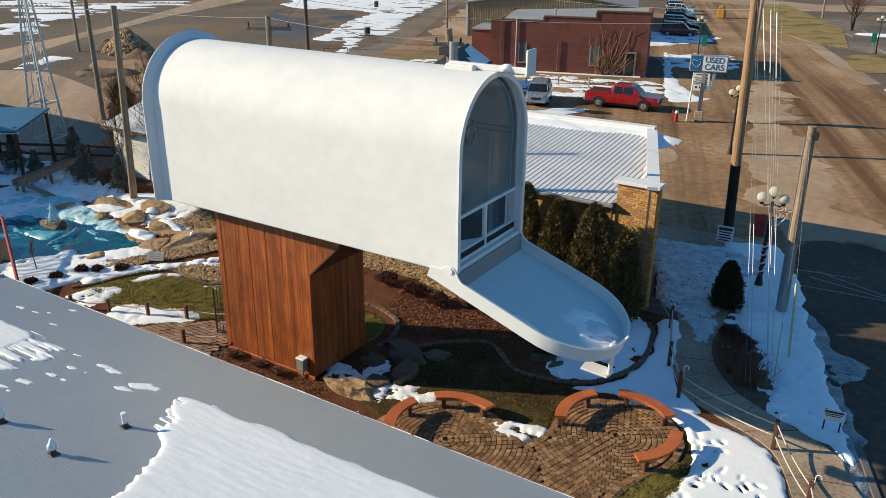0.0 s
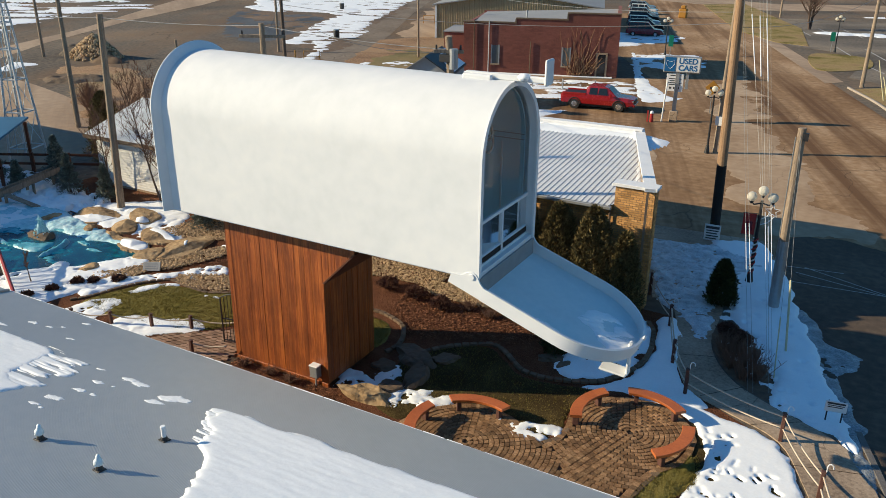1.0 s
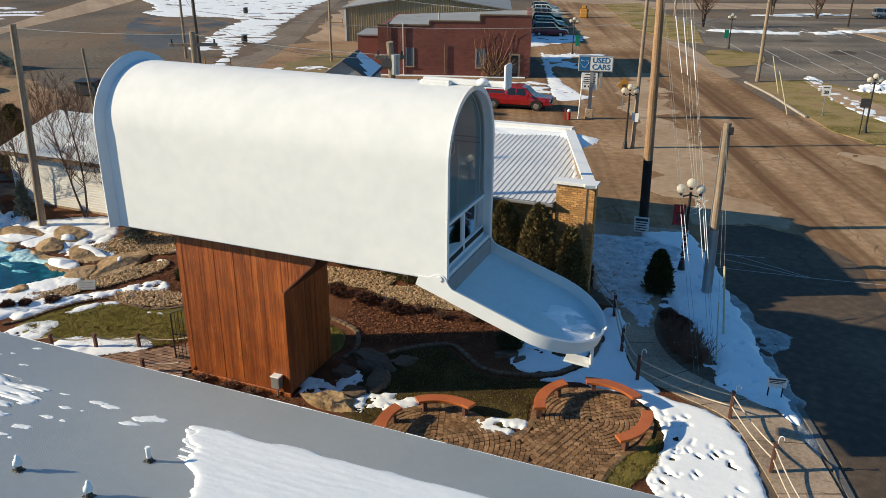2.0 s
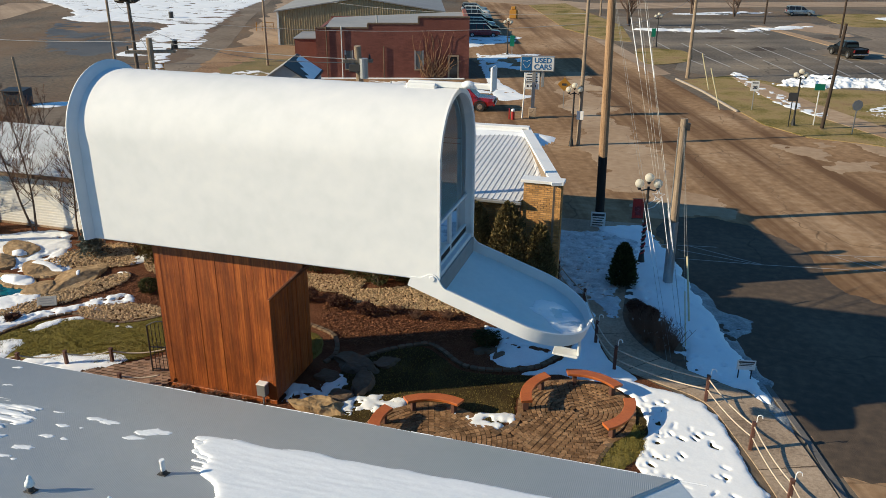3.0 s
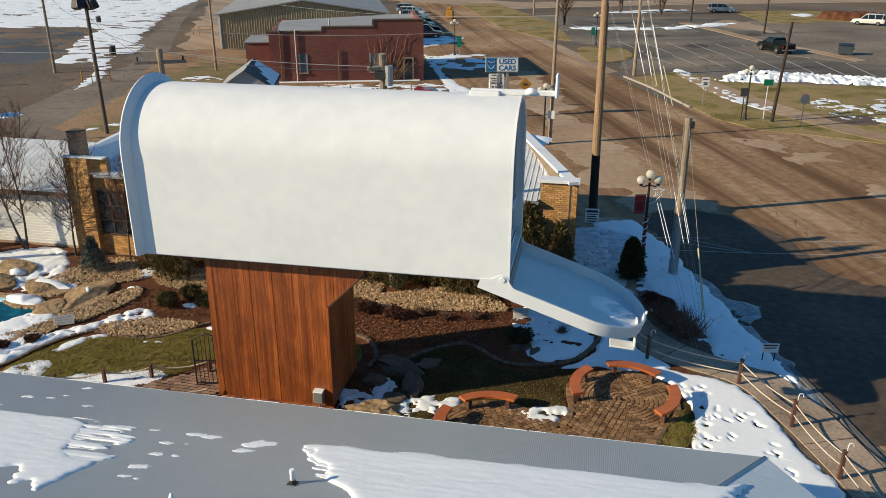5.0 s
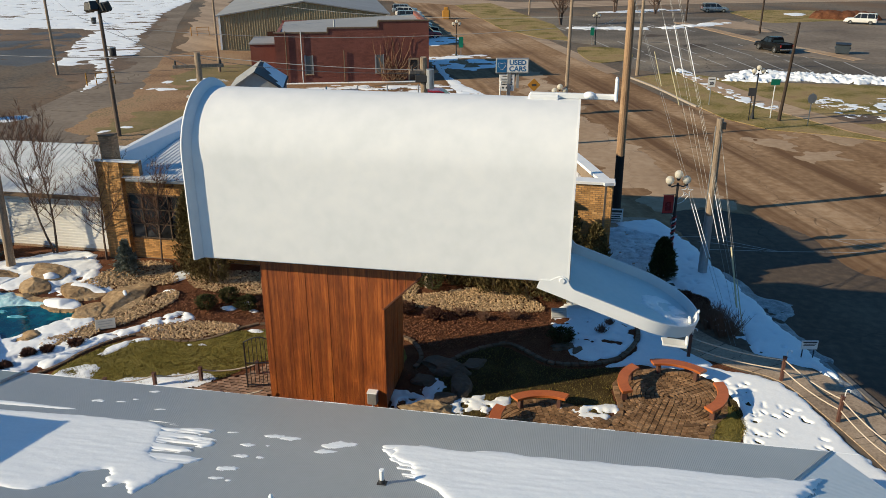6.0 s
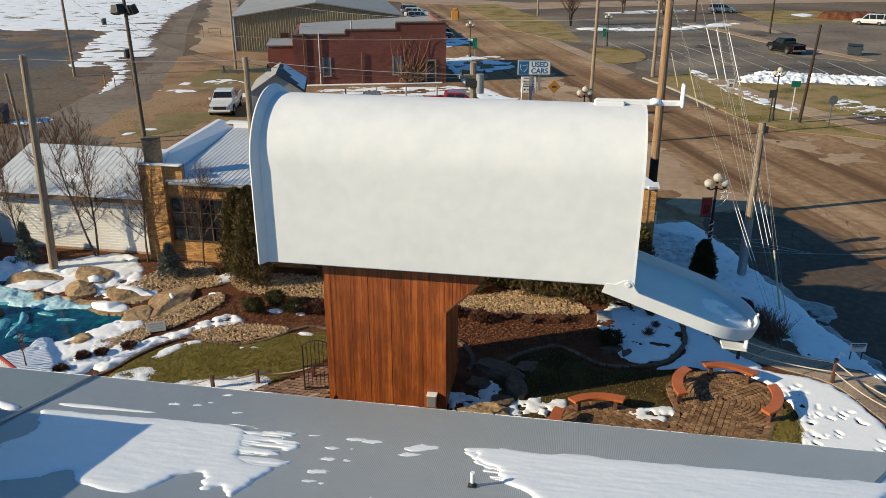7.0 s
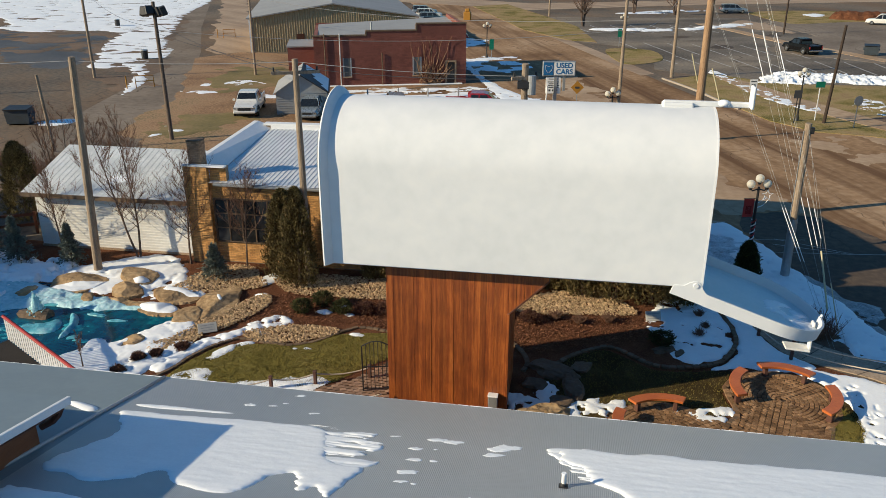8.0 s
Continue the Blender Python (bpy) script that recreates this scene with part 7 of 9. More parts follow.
def stone(size, z=0.03):
    def f(rnd, x, y):
        r = rnd.uniform(0.6, 1.3) * size
        m = Euler((rnd.uniform(-0.6, 0.6), rnd.uniform(-0.6, 0.6), rnd.uniform(0, 6.3))).to_matrix()
        s = Vector((r, r * rnd.uniform(0.55, 0.9), r * rnd.uniform(0.4, 0.65)))
        o = Vector((x, y, z + r * 0.25 + rnd.uniform(0, 0.06)))
        return [tuple(m @ Vector((v.x * s.x, v.y * s.y, v.z * s.z)) + o) for v in ICO_V], ICO_F
    return f


BANDS = [
    ([(-24.0, 23.2), (-22.1, 23.5), (-19.0, 23.5), (-17.0, 23.3), (-14.5, 23.6), (-14.5, 22.2), (-17, 21.8), (-18.7, 21.6), (-20.7, 21.5), (-22.5, 21.5), (-23.4, 22.1)], 4200, 0.075),
    ([(-14.8, 22.2), (-13.3, 22.9), (-12.0, 23.6), (-10.4, 23.6), (-9.5, 22.6), (-9.3, 21.9), (-11.1, 21.6), (-12.8, 21.4), (-14.4, 21.6)], 2900, 0.075),
    ([(-23.2, 18.1), (-22.8, 17.65), (-21.6, 17.55), (-20.5, 18.0), (-19.8, 18.8), (-20.8, 19.0), (-22.0, 18.8)], 1100, 0.075)]
BANDS += [
    ([(-25.2, 18.4), (-25.2, 19.4), (-24.3, 20.4), (-23.6, 21.3), (-23.1, 20.6), (-23.5, 19.2), (-24.2, 18.1)], 1300, 0.08),
    ([(-27.4, 22.2), (-26.6, 23.6), (-25.4, 23.9), (-24.6, 23.0), (-25.6, 21.9), (-26.6, 21.6)], 1100, 0.08),
    ([(-27.6, 21.3), (-27.0, 22.2), (-25.6, 21.9), (-24.6, 22.9), (-23.9, 22.2), (-24.4, 21.6), (-25.6, 21.2), (-26.4, 21.0)], 900, 0.075),
    ([(-26.2, 16.5), (-25.55, 17.3), (-25.1, 18.3), (-24.5, 17.6), (-24.75, 16.9), (-25.4, 16.3)], 620, 0.075)]
for i, (o, n, s) in enumerate(BANDS):
    scatter_mesh("river_stones", o, int(n * 1.35), stone(s * 0.60), 200 + i, STONE, "bed of pale rounded river stones", "stones")


def chip(rnd, x, y):
    l, w, a = rnd.uniform(0.015, 0.05), rnd.uniform(0.006, 0.015), rnd.uniform(0, 6.3)
    c, s, t = math.cos(a) * l, math.sin(a) * l, rnd.uniform(-0.02, 0.04)
    z = 0.02 + rnd.uniform(0, 0.02)
    p, q = -math.sin(a) * w, math.cos(a) * w
    return [(x - c - p, y - s - q, z), (x + c - p, y + s - q, z + t), (x + c + p, y + s + q, z + t + 0.01), (x - c + p, y - s + q, z + 0.012)], [(0, 1, 2, 3)]


MULCHES = [([(-24.0, 19.2), (-23.0, 21.4), (-22.5, 21.6), (-18.7, 21.7), (-17.0, 21.8), (-17.2, 19.4), (-19.6, 19.4), (-22.0, 18.9)], 4200), ([(-14.6, 21.6), (-9.3, 21.9), (-9.2, 20.2), (-10.3, 19.4), (-11.6, 18.9), (-13.0, 18.4), (-14.4, 19.6)], 6000), ([(-17.2, 14.6), (-13.2, 14.6), (-13.2, 13.4), (-17.2, 13.4)], 900)]
for i, (o, n) in enumerate(MULCHES):
    scatter_mesh("mulch_chips", o, n, chip, 230 + i, CHIP, "loose red-brown bark chips on the bed", "mulch")


def blade(h0, h1):
    def f(rnd, x, y):
        h, a, w = rnd.uniform(h0, h1), rnd.uniform(0, 6.3), rnd.uniform(0.006, 0.014)
        lx, ly = rnd.gauss(0, 0.5) * h, rnd.gauss(0, 0.5) * h
        return [(x - w * math.cos(a), y - w * math.sin(a), 0.03), (x + w * math.cos(a), y + w * math.sin(a), 0.03), (x + lx, y + ly, 0.05 + h)], [(0, 1, 2)]
    return f


LAWNS = [([(-24.3, 14.8), (-24.0, 16.2), (-23.4, 17.1), (-22.2, 17.4), (-20.8, 17.6), (-19.8, 18.5), (-17.2, 18.9), (-17.6, 17.3), (-18.3, 16.4), (-19.5, 15.1), (-22.5, 14.6)], 26000), ([(-12.2, 17.4), (-11.4, 18.4), (-10.5, 18.95), (-8.9, 17.9), (-6.7, 18.2), (-6.9, 16.9), (-6.9, 15.9), (-7.4, 15.3), (-8.2, 15.9), (-9.4, 16.0), (-10.8, 14.6), (-12.0, 14.9)], 4000), ([(-17.2, 18.9), (-15.2, 18.9), (-14.3, 18.8), (-13.75, 18.2), (-13.7, 17.3), (-15.0, 17.0), (-17.0, 17.3)], 9000), ([(-4.45, 14.2), (-4.1, 15.5), (-3.45, 16.6), (-3.2, 15.4), (-3.7, 14.4), (-4.0, 13.2), (-4.6, 12.6)], 3500)]
for i, (o, n) in enumerate(LAWNS):
    scatter_mesh("grass", o, n, blade(0.015, 0.05), 240 + i, BLADE, "short olive-green and straw grass blades", "grass")

# ---- stone edging ----


def edging(pts, label, w=0.14, h=0.09, step=0.24, name="garden_edging"):
    e = thing(name, label, "edging", group="garden edgings")
    me = mesh_from("edging_block", boxed(-step / 2 + 0.006, step / 2 - 0.006, -w / 2, w / 2, 0, h, 0.012), EDGESTONE)
    P = spline(pts, 0.03, False)
    acc = 0.0
    for a, b in zip(P, P[1:]):
        acc += float(np.linalg.norm(b - a))
        if acc >= step:
            acc = 0.0
            d = Vector((b[0] - a[0], b[1] - a[1], 0))
            piece("edging_block", me, e, Matrix.Translation((b[0], b[1], 0.01)) @ d.to_track_quat("X", "Z").to_matrix().to_4x4() @ pose(0, 0, random.uniform(-0.008, 0.008), random.uniform(-2, 2), random.uniform(-2, 2), random.uniform(-3, 3)))
    return e


edging([(-25.0, 14.5), (-24.5, 15.3), (-24.25, 16.2), (-23.7, 17.15), (-23.1, 17.65), (-22.2, 17.55), (-21.2, 17.5), (-20.4, 17.95), (-19.7, 18.8), (-19.1, 19.2), (-18.0, 19.05), (-17.0, 19.1)], "curved line of tan edging blocks round the lawn", w=0.13, h=0.07)
edging([(-15.5, 19.35), (-14.6, 19.3), (-13.7, 18.9), (-13.25, 18.3), (-13.05, 17.6), (-13.2, 17.0)], "short curve of tan edging blocks beside the post", w=0.15)
edging([(-12.2, 17.6), (-11.6, 18.4), (-11.0, 18.9), (-10.4, 19.2), (-9.8, 18.9), (-8.9, 18.2), (-7.8, 18.25), (-6.7, 18.85), (-6.05, 20.1), (-5.95, 21.2), (-6.2, 22.6), (-6.5, 23.2)], "winding line of grey-tan edging blocks round the bed", w=0.15)
edging([(-4.6, 12.4), (-4.55, 13.6), (-4.35, 14.7), (-4.15, 15.4)], "curved border of clay blocks round the paving", w=0.2, h=0.045)
edging([(-7.25, 14.85), (-7.0, 15.2), (-6.75, 15.6), (-6.72, 16.1)], "curved border of clay blocks round the paving", w=0.16, h=0.045)

# ---- curved benches ----


def bench(cx, cy, a0, a1):
    b = thing("curved_bench", "curved orange-stained timber bench on dark posts", "bench", (cx, cy, 0), group="curved benches")
    bm = bmesh.new()
    n = 12
    rows = []
    for k in range(n + 1):
        a = radians(a0 + (a1 - a0) * k / n)
        rows.append([bm.verts.new((r * math.cos(a), r * math.sin(a), z)) for r, z in ((1.29, 0.39), (1.60, 0.39), (1.61, 0.46), (1.60, 0.47), (1.29, 0.47), (1.28, 0.46))])
    for A, B in zip(rows, rows[1:]):
        for i in range(6):
            bm.faces.new((A[i], A[(i + 1) % 6], B[(i + 1) % 6], B[i]))
    bm.faces.new(rows[0])
    bm.faces.new(rows[-1][::-1])
    part("seat", bm, BENCHWOOD, b, "orange curved plank seat")
    for u in (0.14, 0.86):
        a = a0 + (a1 - a0) * u
        part("leg", boxed(1.36, 1.53, -0.06, 0.06, 0, 0.39, 0.012, pose(0, 0, 0, 0, 0, a)), BROWNPOST, b, "square dark leg")
    return b


bench(-5.2, 16.72, 135, 203)
bench(-5.2, 16.72, 44, 110)
bench(-5.2, 16.72, -52, 17)
bench(-8.8, 14.2, 157, 222)
bench(-8.8, 14.2, 69, 134)

# ---- rope fence ----


def rope_post(x, y, h, cane=True):
    p = thing("rope_post", "brown square timber post with rope" + (" and a small candy-cane hook" if cane else ""), "fence post", (x, y, 0), group="rope fence posts")
    part("post", boxed(-0.05, 0.05, -0.05, 0.05, 0, h, 0.012), BROWNPOST, p)
    part("post_cap", boxed(-0.06, 0.06, -0.06, 0.06, h - 0.01, h + 0.02, 0.01), BROWNPOST, p)
    if cane:
        part("candy_cane", tube(bmesh.new(), [(0.05, 0, h - 0.1), (0.05, 0, h + 0.16), (0.07, 0, h + 0.23), (0.12, 0, h + 0.25), (0.17, 0, h + 0.22), (0.18, 0, h + 0.15)], 0.014, 6), TRIM, p, "small white wire candy cane")
    return p


def rope(a, b, z0, z1, sag):
    a, b = Vector((*a, z0)), Vector((*b, z1))
    pts = [a.lerp(b, k / 12) - Vector((0, 0, sag * 4 * (k / 12) * (1 - k / 12))) for k in range(13)]
    tagged(solo("rope", tube(bmesh.new(), pts, 0.022, 6), ROPE, "slack natural rope between timber posts", "rope", smooth=True, group="fence ropes"))


RP = [(-7.15, 25.6), (-5.85, 23.3), (-5.15, 20.9), (-4.4, 19.35), (-1.7, 18.35), (-0.6, 16.25), (0.1, 14.05), (0.8, 11.8)]
for k, (x, y) in enumerate(RP):
    rope_post(x, y, 0.86)
for a, b in zip(RP, RP[1:]):
    rope(a, b, 0.76, 0.76, 0.10)
    rope(a, b, 0.42, 0.42, 0.10)
LP = [(-23.4, 13.6), (-22.1, 14.1), (-20.8, 14.65), (-19.55, 15.2), (-17.95, 15.85)]
for x, y in LP:
    rope_post(x, y, 0.5, False)
for a, b in zip(LP, LP[1:]):
    rope(a, b, 0.42, 0.42, 0.12)
rope_post(-18.3, 14.0, 0.5, False)
rope((-18.3, 14.0), (-17.2, 14.4), 0.42, 0.42, 0.08)

# ---- iron garden gate ----
gate = thing("iron_gate", "open black wrought-iron garden gate", "gate", (-17.95, 15.05, 0), 12)
for px in (0, 0.86):
    part("stile", boxed(px - 0.02, px + 0.02, -0.02, 0.02, 0.02, 1.62, 0.004), BLACK, gate)
bm = bmesh.new()
tube(bm, [(0.86 * k / 12, 0, 1.62 + 0.16 * math.sin(math.pi * k / 12)) for k in range(13)], 0.018, 6)
part("top_rail", bm, BLACK, gate)
for z in (0.14, 0.9):
    part("rail", boxed(0, 0.86, -0.014, 0.014, z - 0.015, z + 0.015), BLACK, gate)
for k in range(1, 7):
    part("bar", rodded((0.86 * k / 7, 0, 0.1), (0.86 * k / 7, 0, 1.62 + 0.15 * math.sin(math.pi * k / 7)), 0.011, 0.011, 6), BLACK, gate)

# ---- plaques ----


def plaque(x, y, rz, w=0.55):
    p = thing("garden_plaque", "tilted pale stone plaque with worn lettering", "plaque", (x, y, 0), rz, group="garden plaques")
    part("slab", boxed(-w / 2, w / 2, -0.02, 0.04, 0, 0.36, 0.01, Matrix.Translation((0, 0, 0.05)) @ pose(0, 0, 0, -35, 0, 0)), PLAQUESTONE, p)
    for k in range(3):
        part("line", boxed(-w * 0.36, w * (0.36 - 0.1 * (k % 2)), -0.024, -0.02, 0.08 + 0.09 * k, 0.105 + 0.09 * k, 0, Matrix.Translation((0, 0, 0.05)) @ pose(0, 0, 0, -35, 0, 0)), GREYROOF, p)


plaque(-24.42, 17.85, 30, 0.66)
plaque(-8.7, 21.5, 10)

# ---- red-railed ramp at the yard's edge ----
ramp = thing("ramp_railing", "sloping walkway with a red handrail and white balusters", "railing")
A0, A1 = Vector((-30.6, 15.62, 1.28)), Vector((-24.3, 12.48, 0.26))
part("handrail", tube(bmesh.new(), [A0, A1], 0.06, 8), REDPAINT, ramp, "red handrail")
B0, B1 = A0 + Vector((-1.0, -2.2, 0)), A1 + Vector((-1.0, -2.2, 0))
part("handrail", tube(bmesh.new(), [B0, B1], 0.06, 8), REDPAINT, ramp, "red handrail")
for k in range(48):
    p = A0.lerp(A1, (k + 0.5) / 48)
    part("baluster", boxed(p.x - 0.026, p.x + 0.026, p.y - 0.02, p.y + 0.02, p.z - 0.85, p.z - 0.04), TRIM, ramp)
bm = bmesh.new()
vs = [A0 - Vector((0, 0, 0.9)), A1 - Vector((0, 0, 0.9)), B1 - Vector((0, 0, 0.9)), B0 - Vector((0, 0, 0.9))]
T = [bm.verts.new(v) for v in vs]
Bt = [bm.verts.new(v - Vector((0, 0, 0.12))) for v in vs]
bm.faces.new(T)
bm.faces.new(Bt[::-1])
for i in range(4):
    bm.faces.new((T[i], T[(i + 1) % 4], Bt[(i + 1) % 4], Bt[i]))
part("deck", bm, TAR, ramp, "dark plank deck")

# ---- trees and shrubs ----


def bare_tree(x, y, h, seed, spread=0.5, r=0.05, stems=1, shoots=26, lean=0.0, low=0.22):
    """A young tree: slim stems, each with upswept side shoots all the way up and fine twigs on them."""
    rnd = random.Random(seed)
    t = thing("bare_tree", "slender leafless young tree with fine upswept twigs", "tree", (x, y, 0), group="bare trees")
    trunk, twigs = bmesh.new(), bmesh.new()

    def shoot(bm, p, d, ln, rad, n, wander):
        pts = [p]
        for _ in range(n):
            d = (d + Vector((rnd.gauss(0, wander), rnd.gauss(0, wander), 0.07))).normalized()
            pts.append(pts[-1] + d * ln / n)
        tube(bm, pts, [rad * (1 - 0.8 * k / n) for k in range(n + 1)], 5 if rad > 0.015 else 3)
        return pts, d

    for k in range(stems):
        a = 6.283 * k / stems + rnd.uniform(0, 1)
        out = 0.16 if stems > 1 else 0.02
        hh = h * rnd.uniform(0.85, 1.0)
        stem, _ = shoot(trunk, Vector((0.04 * math.cos(a), 0.04 * math.sin(a), 0)), Vector((lean + out * math.cos(a), out * math.sin(a), 1)).normalized(), hh, r, 12, 0.035)
        for i in range(shoots):
            u = low + (0.97 - low) * (i + rnd.random()) / shoots
            q = u * 12
            p = stem[int(q)].lerp(stem[min(int(q) + 1, 12)], q - int(q))
            az, tilt = rnd.uniform(0, 6.283), rnd.uniform(0.6, 1.1) * (1.1 - 0.4 * u)
            d = Vector((math.sin(tilt) * math.cos(az), math.sin(tilt) * math.sin(az), math.cos(tilt)))
            ln = hh * spread * (0.50 - 0.3 * abs(u - 0.42)) * rnd.uniform(0.6, 1.15) * (1.05 - u * 0.6)
            limb, e = shoot(trunk, p, d, ln, r * 0.34 * (1.1 - 0.6 * u), 5, 0.09)
            for m in range(12):
                b = limb[rnd.choice((1, 2, 3, 4, 5))]
                s_ = Vector((rnd.gauss(0, 0.5), rnd.gauss(0, 0.5), 0.55)) + d * 0.6
                tw, f = shoot(twigs, b, s_.normalized(), ln * rnd.uniform(0.2, 0.5), 0.009, 3, 0.12)
                for _ in range(2):
                    shoot(twigs, tw[rnd.choice((1, 2))], (f + Vector((rnd.gauss(0, 0.5), rnd.gauss(0, 0.5), 0.2))).normalized(), ln * rnd.uniform(0.1, 0.22), 0.0065, 2, 0.1)
    part("trunk", trunk, BARK, t, "thin brown trunk and limbs")
    part("twig_crown", twigs, TWIG, t, "fine reddish twigs")


bare_tree(-34.35, 24.1, 3.9, 1, 1.15, 0.045, shoots=28)
bare_tree(-30.5, 23.95, 6.0, 2, 0.95, 0.055, stems=2, shoots=26, lean=-0.10)
bare_tree(-28.05, 23.8, 5.0, 3, 1.1, 0.05, shoots=34)
bare_tree(-25.45, 23.75, 4.7, 4, 1.1, 0.045, shoots=34, low=0.3)
bare_tree(-27.37, 14.80, 1.35, 5, 1.1, 0.028, shoots=9, low=0.45)
bare_tree(-37.0, 28.6, 5.4, 6, 0.9, 0.045, stems=3, shoots=18)
bare_tree(-35.2, 29.6, 5.0, 8, 0.9, 0.045, stems=3, shoots=16)


def leafy(name, x, y, h, r, seed, material, label, category, n=2600, shape="column", leaf=0.10, group="", z=0.0):
    rnd = random.Random(seed)
    t = thing(name, label, category, (x, y, z), rnd.uniform(0, 360), group=group)
    part("trunk", rodded((0, 0, -0.05), (0, 0, h * 0.5), 0.05 + h * 0.01, 0.03, 7), BARK, t)
    V, F = [], []
    for k in range(n):
        u = rnd.random() ** 0.8
        a = rnd.uniform(0, 6.283)
        lob = 1 + 0.16 * math.sin(3 * a + seed) + 0.12 * math.sin(7 * a + u * 9)
        if shape == "column":
            prof = (1 - u) ** 0.5 * min(1, 0.55 + u * 4)
        elif shape == "cone":
            prof = (1 - u) * (0.85 + 0.3 * math.sin(u * 28))
        else:
            prof = math.sqrt(max(0, 1 - (2 * u - 1) ** 2))
        rr = r * prof * lob * (0.35 + 0.65 * math.sqrt(rnd.random())) * rnd.uniform(0.85, 1.12)
        c = Vector((rr * math.cos(a), rr * math.sin(a), 0.06 + u * h))
        s = leaf * rnd.uniform(0.6, 1.4)
        up = Vector((math.cos(a) * 0.6, math.sin(a) * 0.6, 0.9 if shape == "column" else 0.25)) + Vector((rnd.gauss(0, 0.4), rnd.gauss(0, 0.4), rnd.gauss(0, 0.4)))
        up.normalize()
        sd = up.orthogonal().normalized()
        sd.rotate(Matrix.Rotation(rnd.uniform(0, 6.28), 3, up))
        i = len(V)
        V += [tuple(c - sd * s * 0.45), tuple(c + up * s * 0.6 + up.cross(sd) * s * 0.15), tuple(c + sd * s * 0.45), tuple(c + up * s * 1.5)]
        F += [(i, i + 1, i + 3), (i + 1, i + 2, i + 3)]
    me = bpy.data.meshes.new("crown")
    me.from_pydata(V, [], F)
    me.materials.append(material)
    c = new("crown", me)
    c.parent = t
    return t


EV = "tall dark green arborvitae with bronzed tips"
leafy("arborvitae", -23.4, 23.1, 3.7, 0.9, 11, CONIFER, EV, "evergreen tree", 8840, leaf=0.095, group="arborvitae row")
leafy("arborvitae", -22.6, 22.5, 4.0, 0.85, 12, CONIFER, EV, "evergreen tree", 8840, leaf=0.095, group="arborvitae row")
leafy("arborvitae", -19.6, 23.8, 1.7, 0.8, 13, CONIFER, EV, "evergreen tree", 6120, leaf=0.095, group="arborvitae row")
leafy("arborvitae", -12.6, 23.9, 1.6, 0.7, 15, CONIFER, EV, "evergreen tree", 7140, leaf=0.095, group="arborvitae row")
leafy("arborvitae", -11.3, 23.4, 3.9, 0.8, 16, CONIFER, EV, "evergreen tree", 8840, leaf=0.095, group="arborvitae row")
leafy("arborvitae", -10.0, 23.3, 3.6, 1.0, 17, CONIFER, EV, "evergreen tree", 8840, leaf=0.095, group="arborvitae row")
leafy("arborvitae", -8.7, 23.2, 3.7, 1.0, 18, CONIFER, EV, "evergreen tree", 8840, leaf=0.095, group="arborvitae row")
leafy("arborvitae", -7.55, 23.2, 3.0, 0.75, 20, CONIFER, EV, "evergreen tree", 7140, leaf=0.095, group="arborvitae row")
leafy("arborvitae", -38.6, 27.6, 3.9, 1.2, 19, CONIFER, EV, "evergreen tree", 8840, leaf=0.095)
for x, y, h, r, s in ((-33.0, 22.8, 1.75, 0.55, 21), (-26.25, 22.5, 1.4, 0.6, 22), (-35.4, 22.6, 2.0, 0.7, 23), (-37.6, 23.6, 2.4, 0.9, 24), (-40.2, 21.8, 2.0, 0.8, 25), (-38.0, 21.6, 1.5, 0.6, 26)):
    leafy("blue_spruce", x, y, h, r, s, SPRUCE, "small blue-green spruce tree", "spruce", 2600, "cone", 0.10, "small spruces")
for x, y, h, r, s in ((-16.6, 23.7, 0.6, 0.45, 70), (-14.8, 23.7, 0.6, 0.5, 72), (-13.7, 23.2, 0.75, 0.5, 73), (-21.65, 20.0, 0.5, 0.36, 31), (-21.1, 20.75, 0.5, 0.36, 32), (-20.15, 20.2, 0.5, 0.36, 33), (-8.55, 19.75, 0.42, 0.42, 37)):
    leafy("garden_shrub", x, y, h, r, s, SHRUB, "low rounded dark shrub in the bed", "shrub", 1300, "ball", 0.06, "garden shrubs")
leafy("holly_bush", -4.75, 25.95, 1.6, 0.54, 41, SHRUB, "dense dark green bush with an uneven top beside the footpath", "bush", 5200, "column", 0.10)


def twiggy(x, y, h, r, seed, n=60, name="bare_shrub", label="leafless brown shrub with thin upright stems"):
    rnd = random.Random(seed)
    bm = bmesh.new()
    for k in range(n):
        a, q = rnd.uniform(0, 6.283), rnd.random()
        b = Vector((x + 0.35 * r * q * math.cos(a), y + 0.35 * r * q * math.sin(a), 0))
        t = Vector((r * q * math.cos(a), r * q * math.sin(a), h * rnd.uniform(0.6, 1.05)))
        m = b + t * 0.5 + Vector((rnd.gauss(0, 0.05), rnd.gauss(0, 0.05), 0.08))
        tube(bm, [b, m, b + t], [0.012, 0.009, 0.004], 4)
        for j in range(2):
            s = (b + t * rnd.uniform(0.4, 0.8))
            tube(bm, [s, s + Vector((rnd.gauss(0, 0.12), rnd.gauss(0, 0.12), 0.2)) * h * 0.8], [0.007, 0.003], 3)
    tagged(solo(name, bm, TWIG, label, "shrub", group="bare shrubs"))


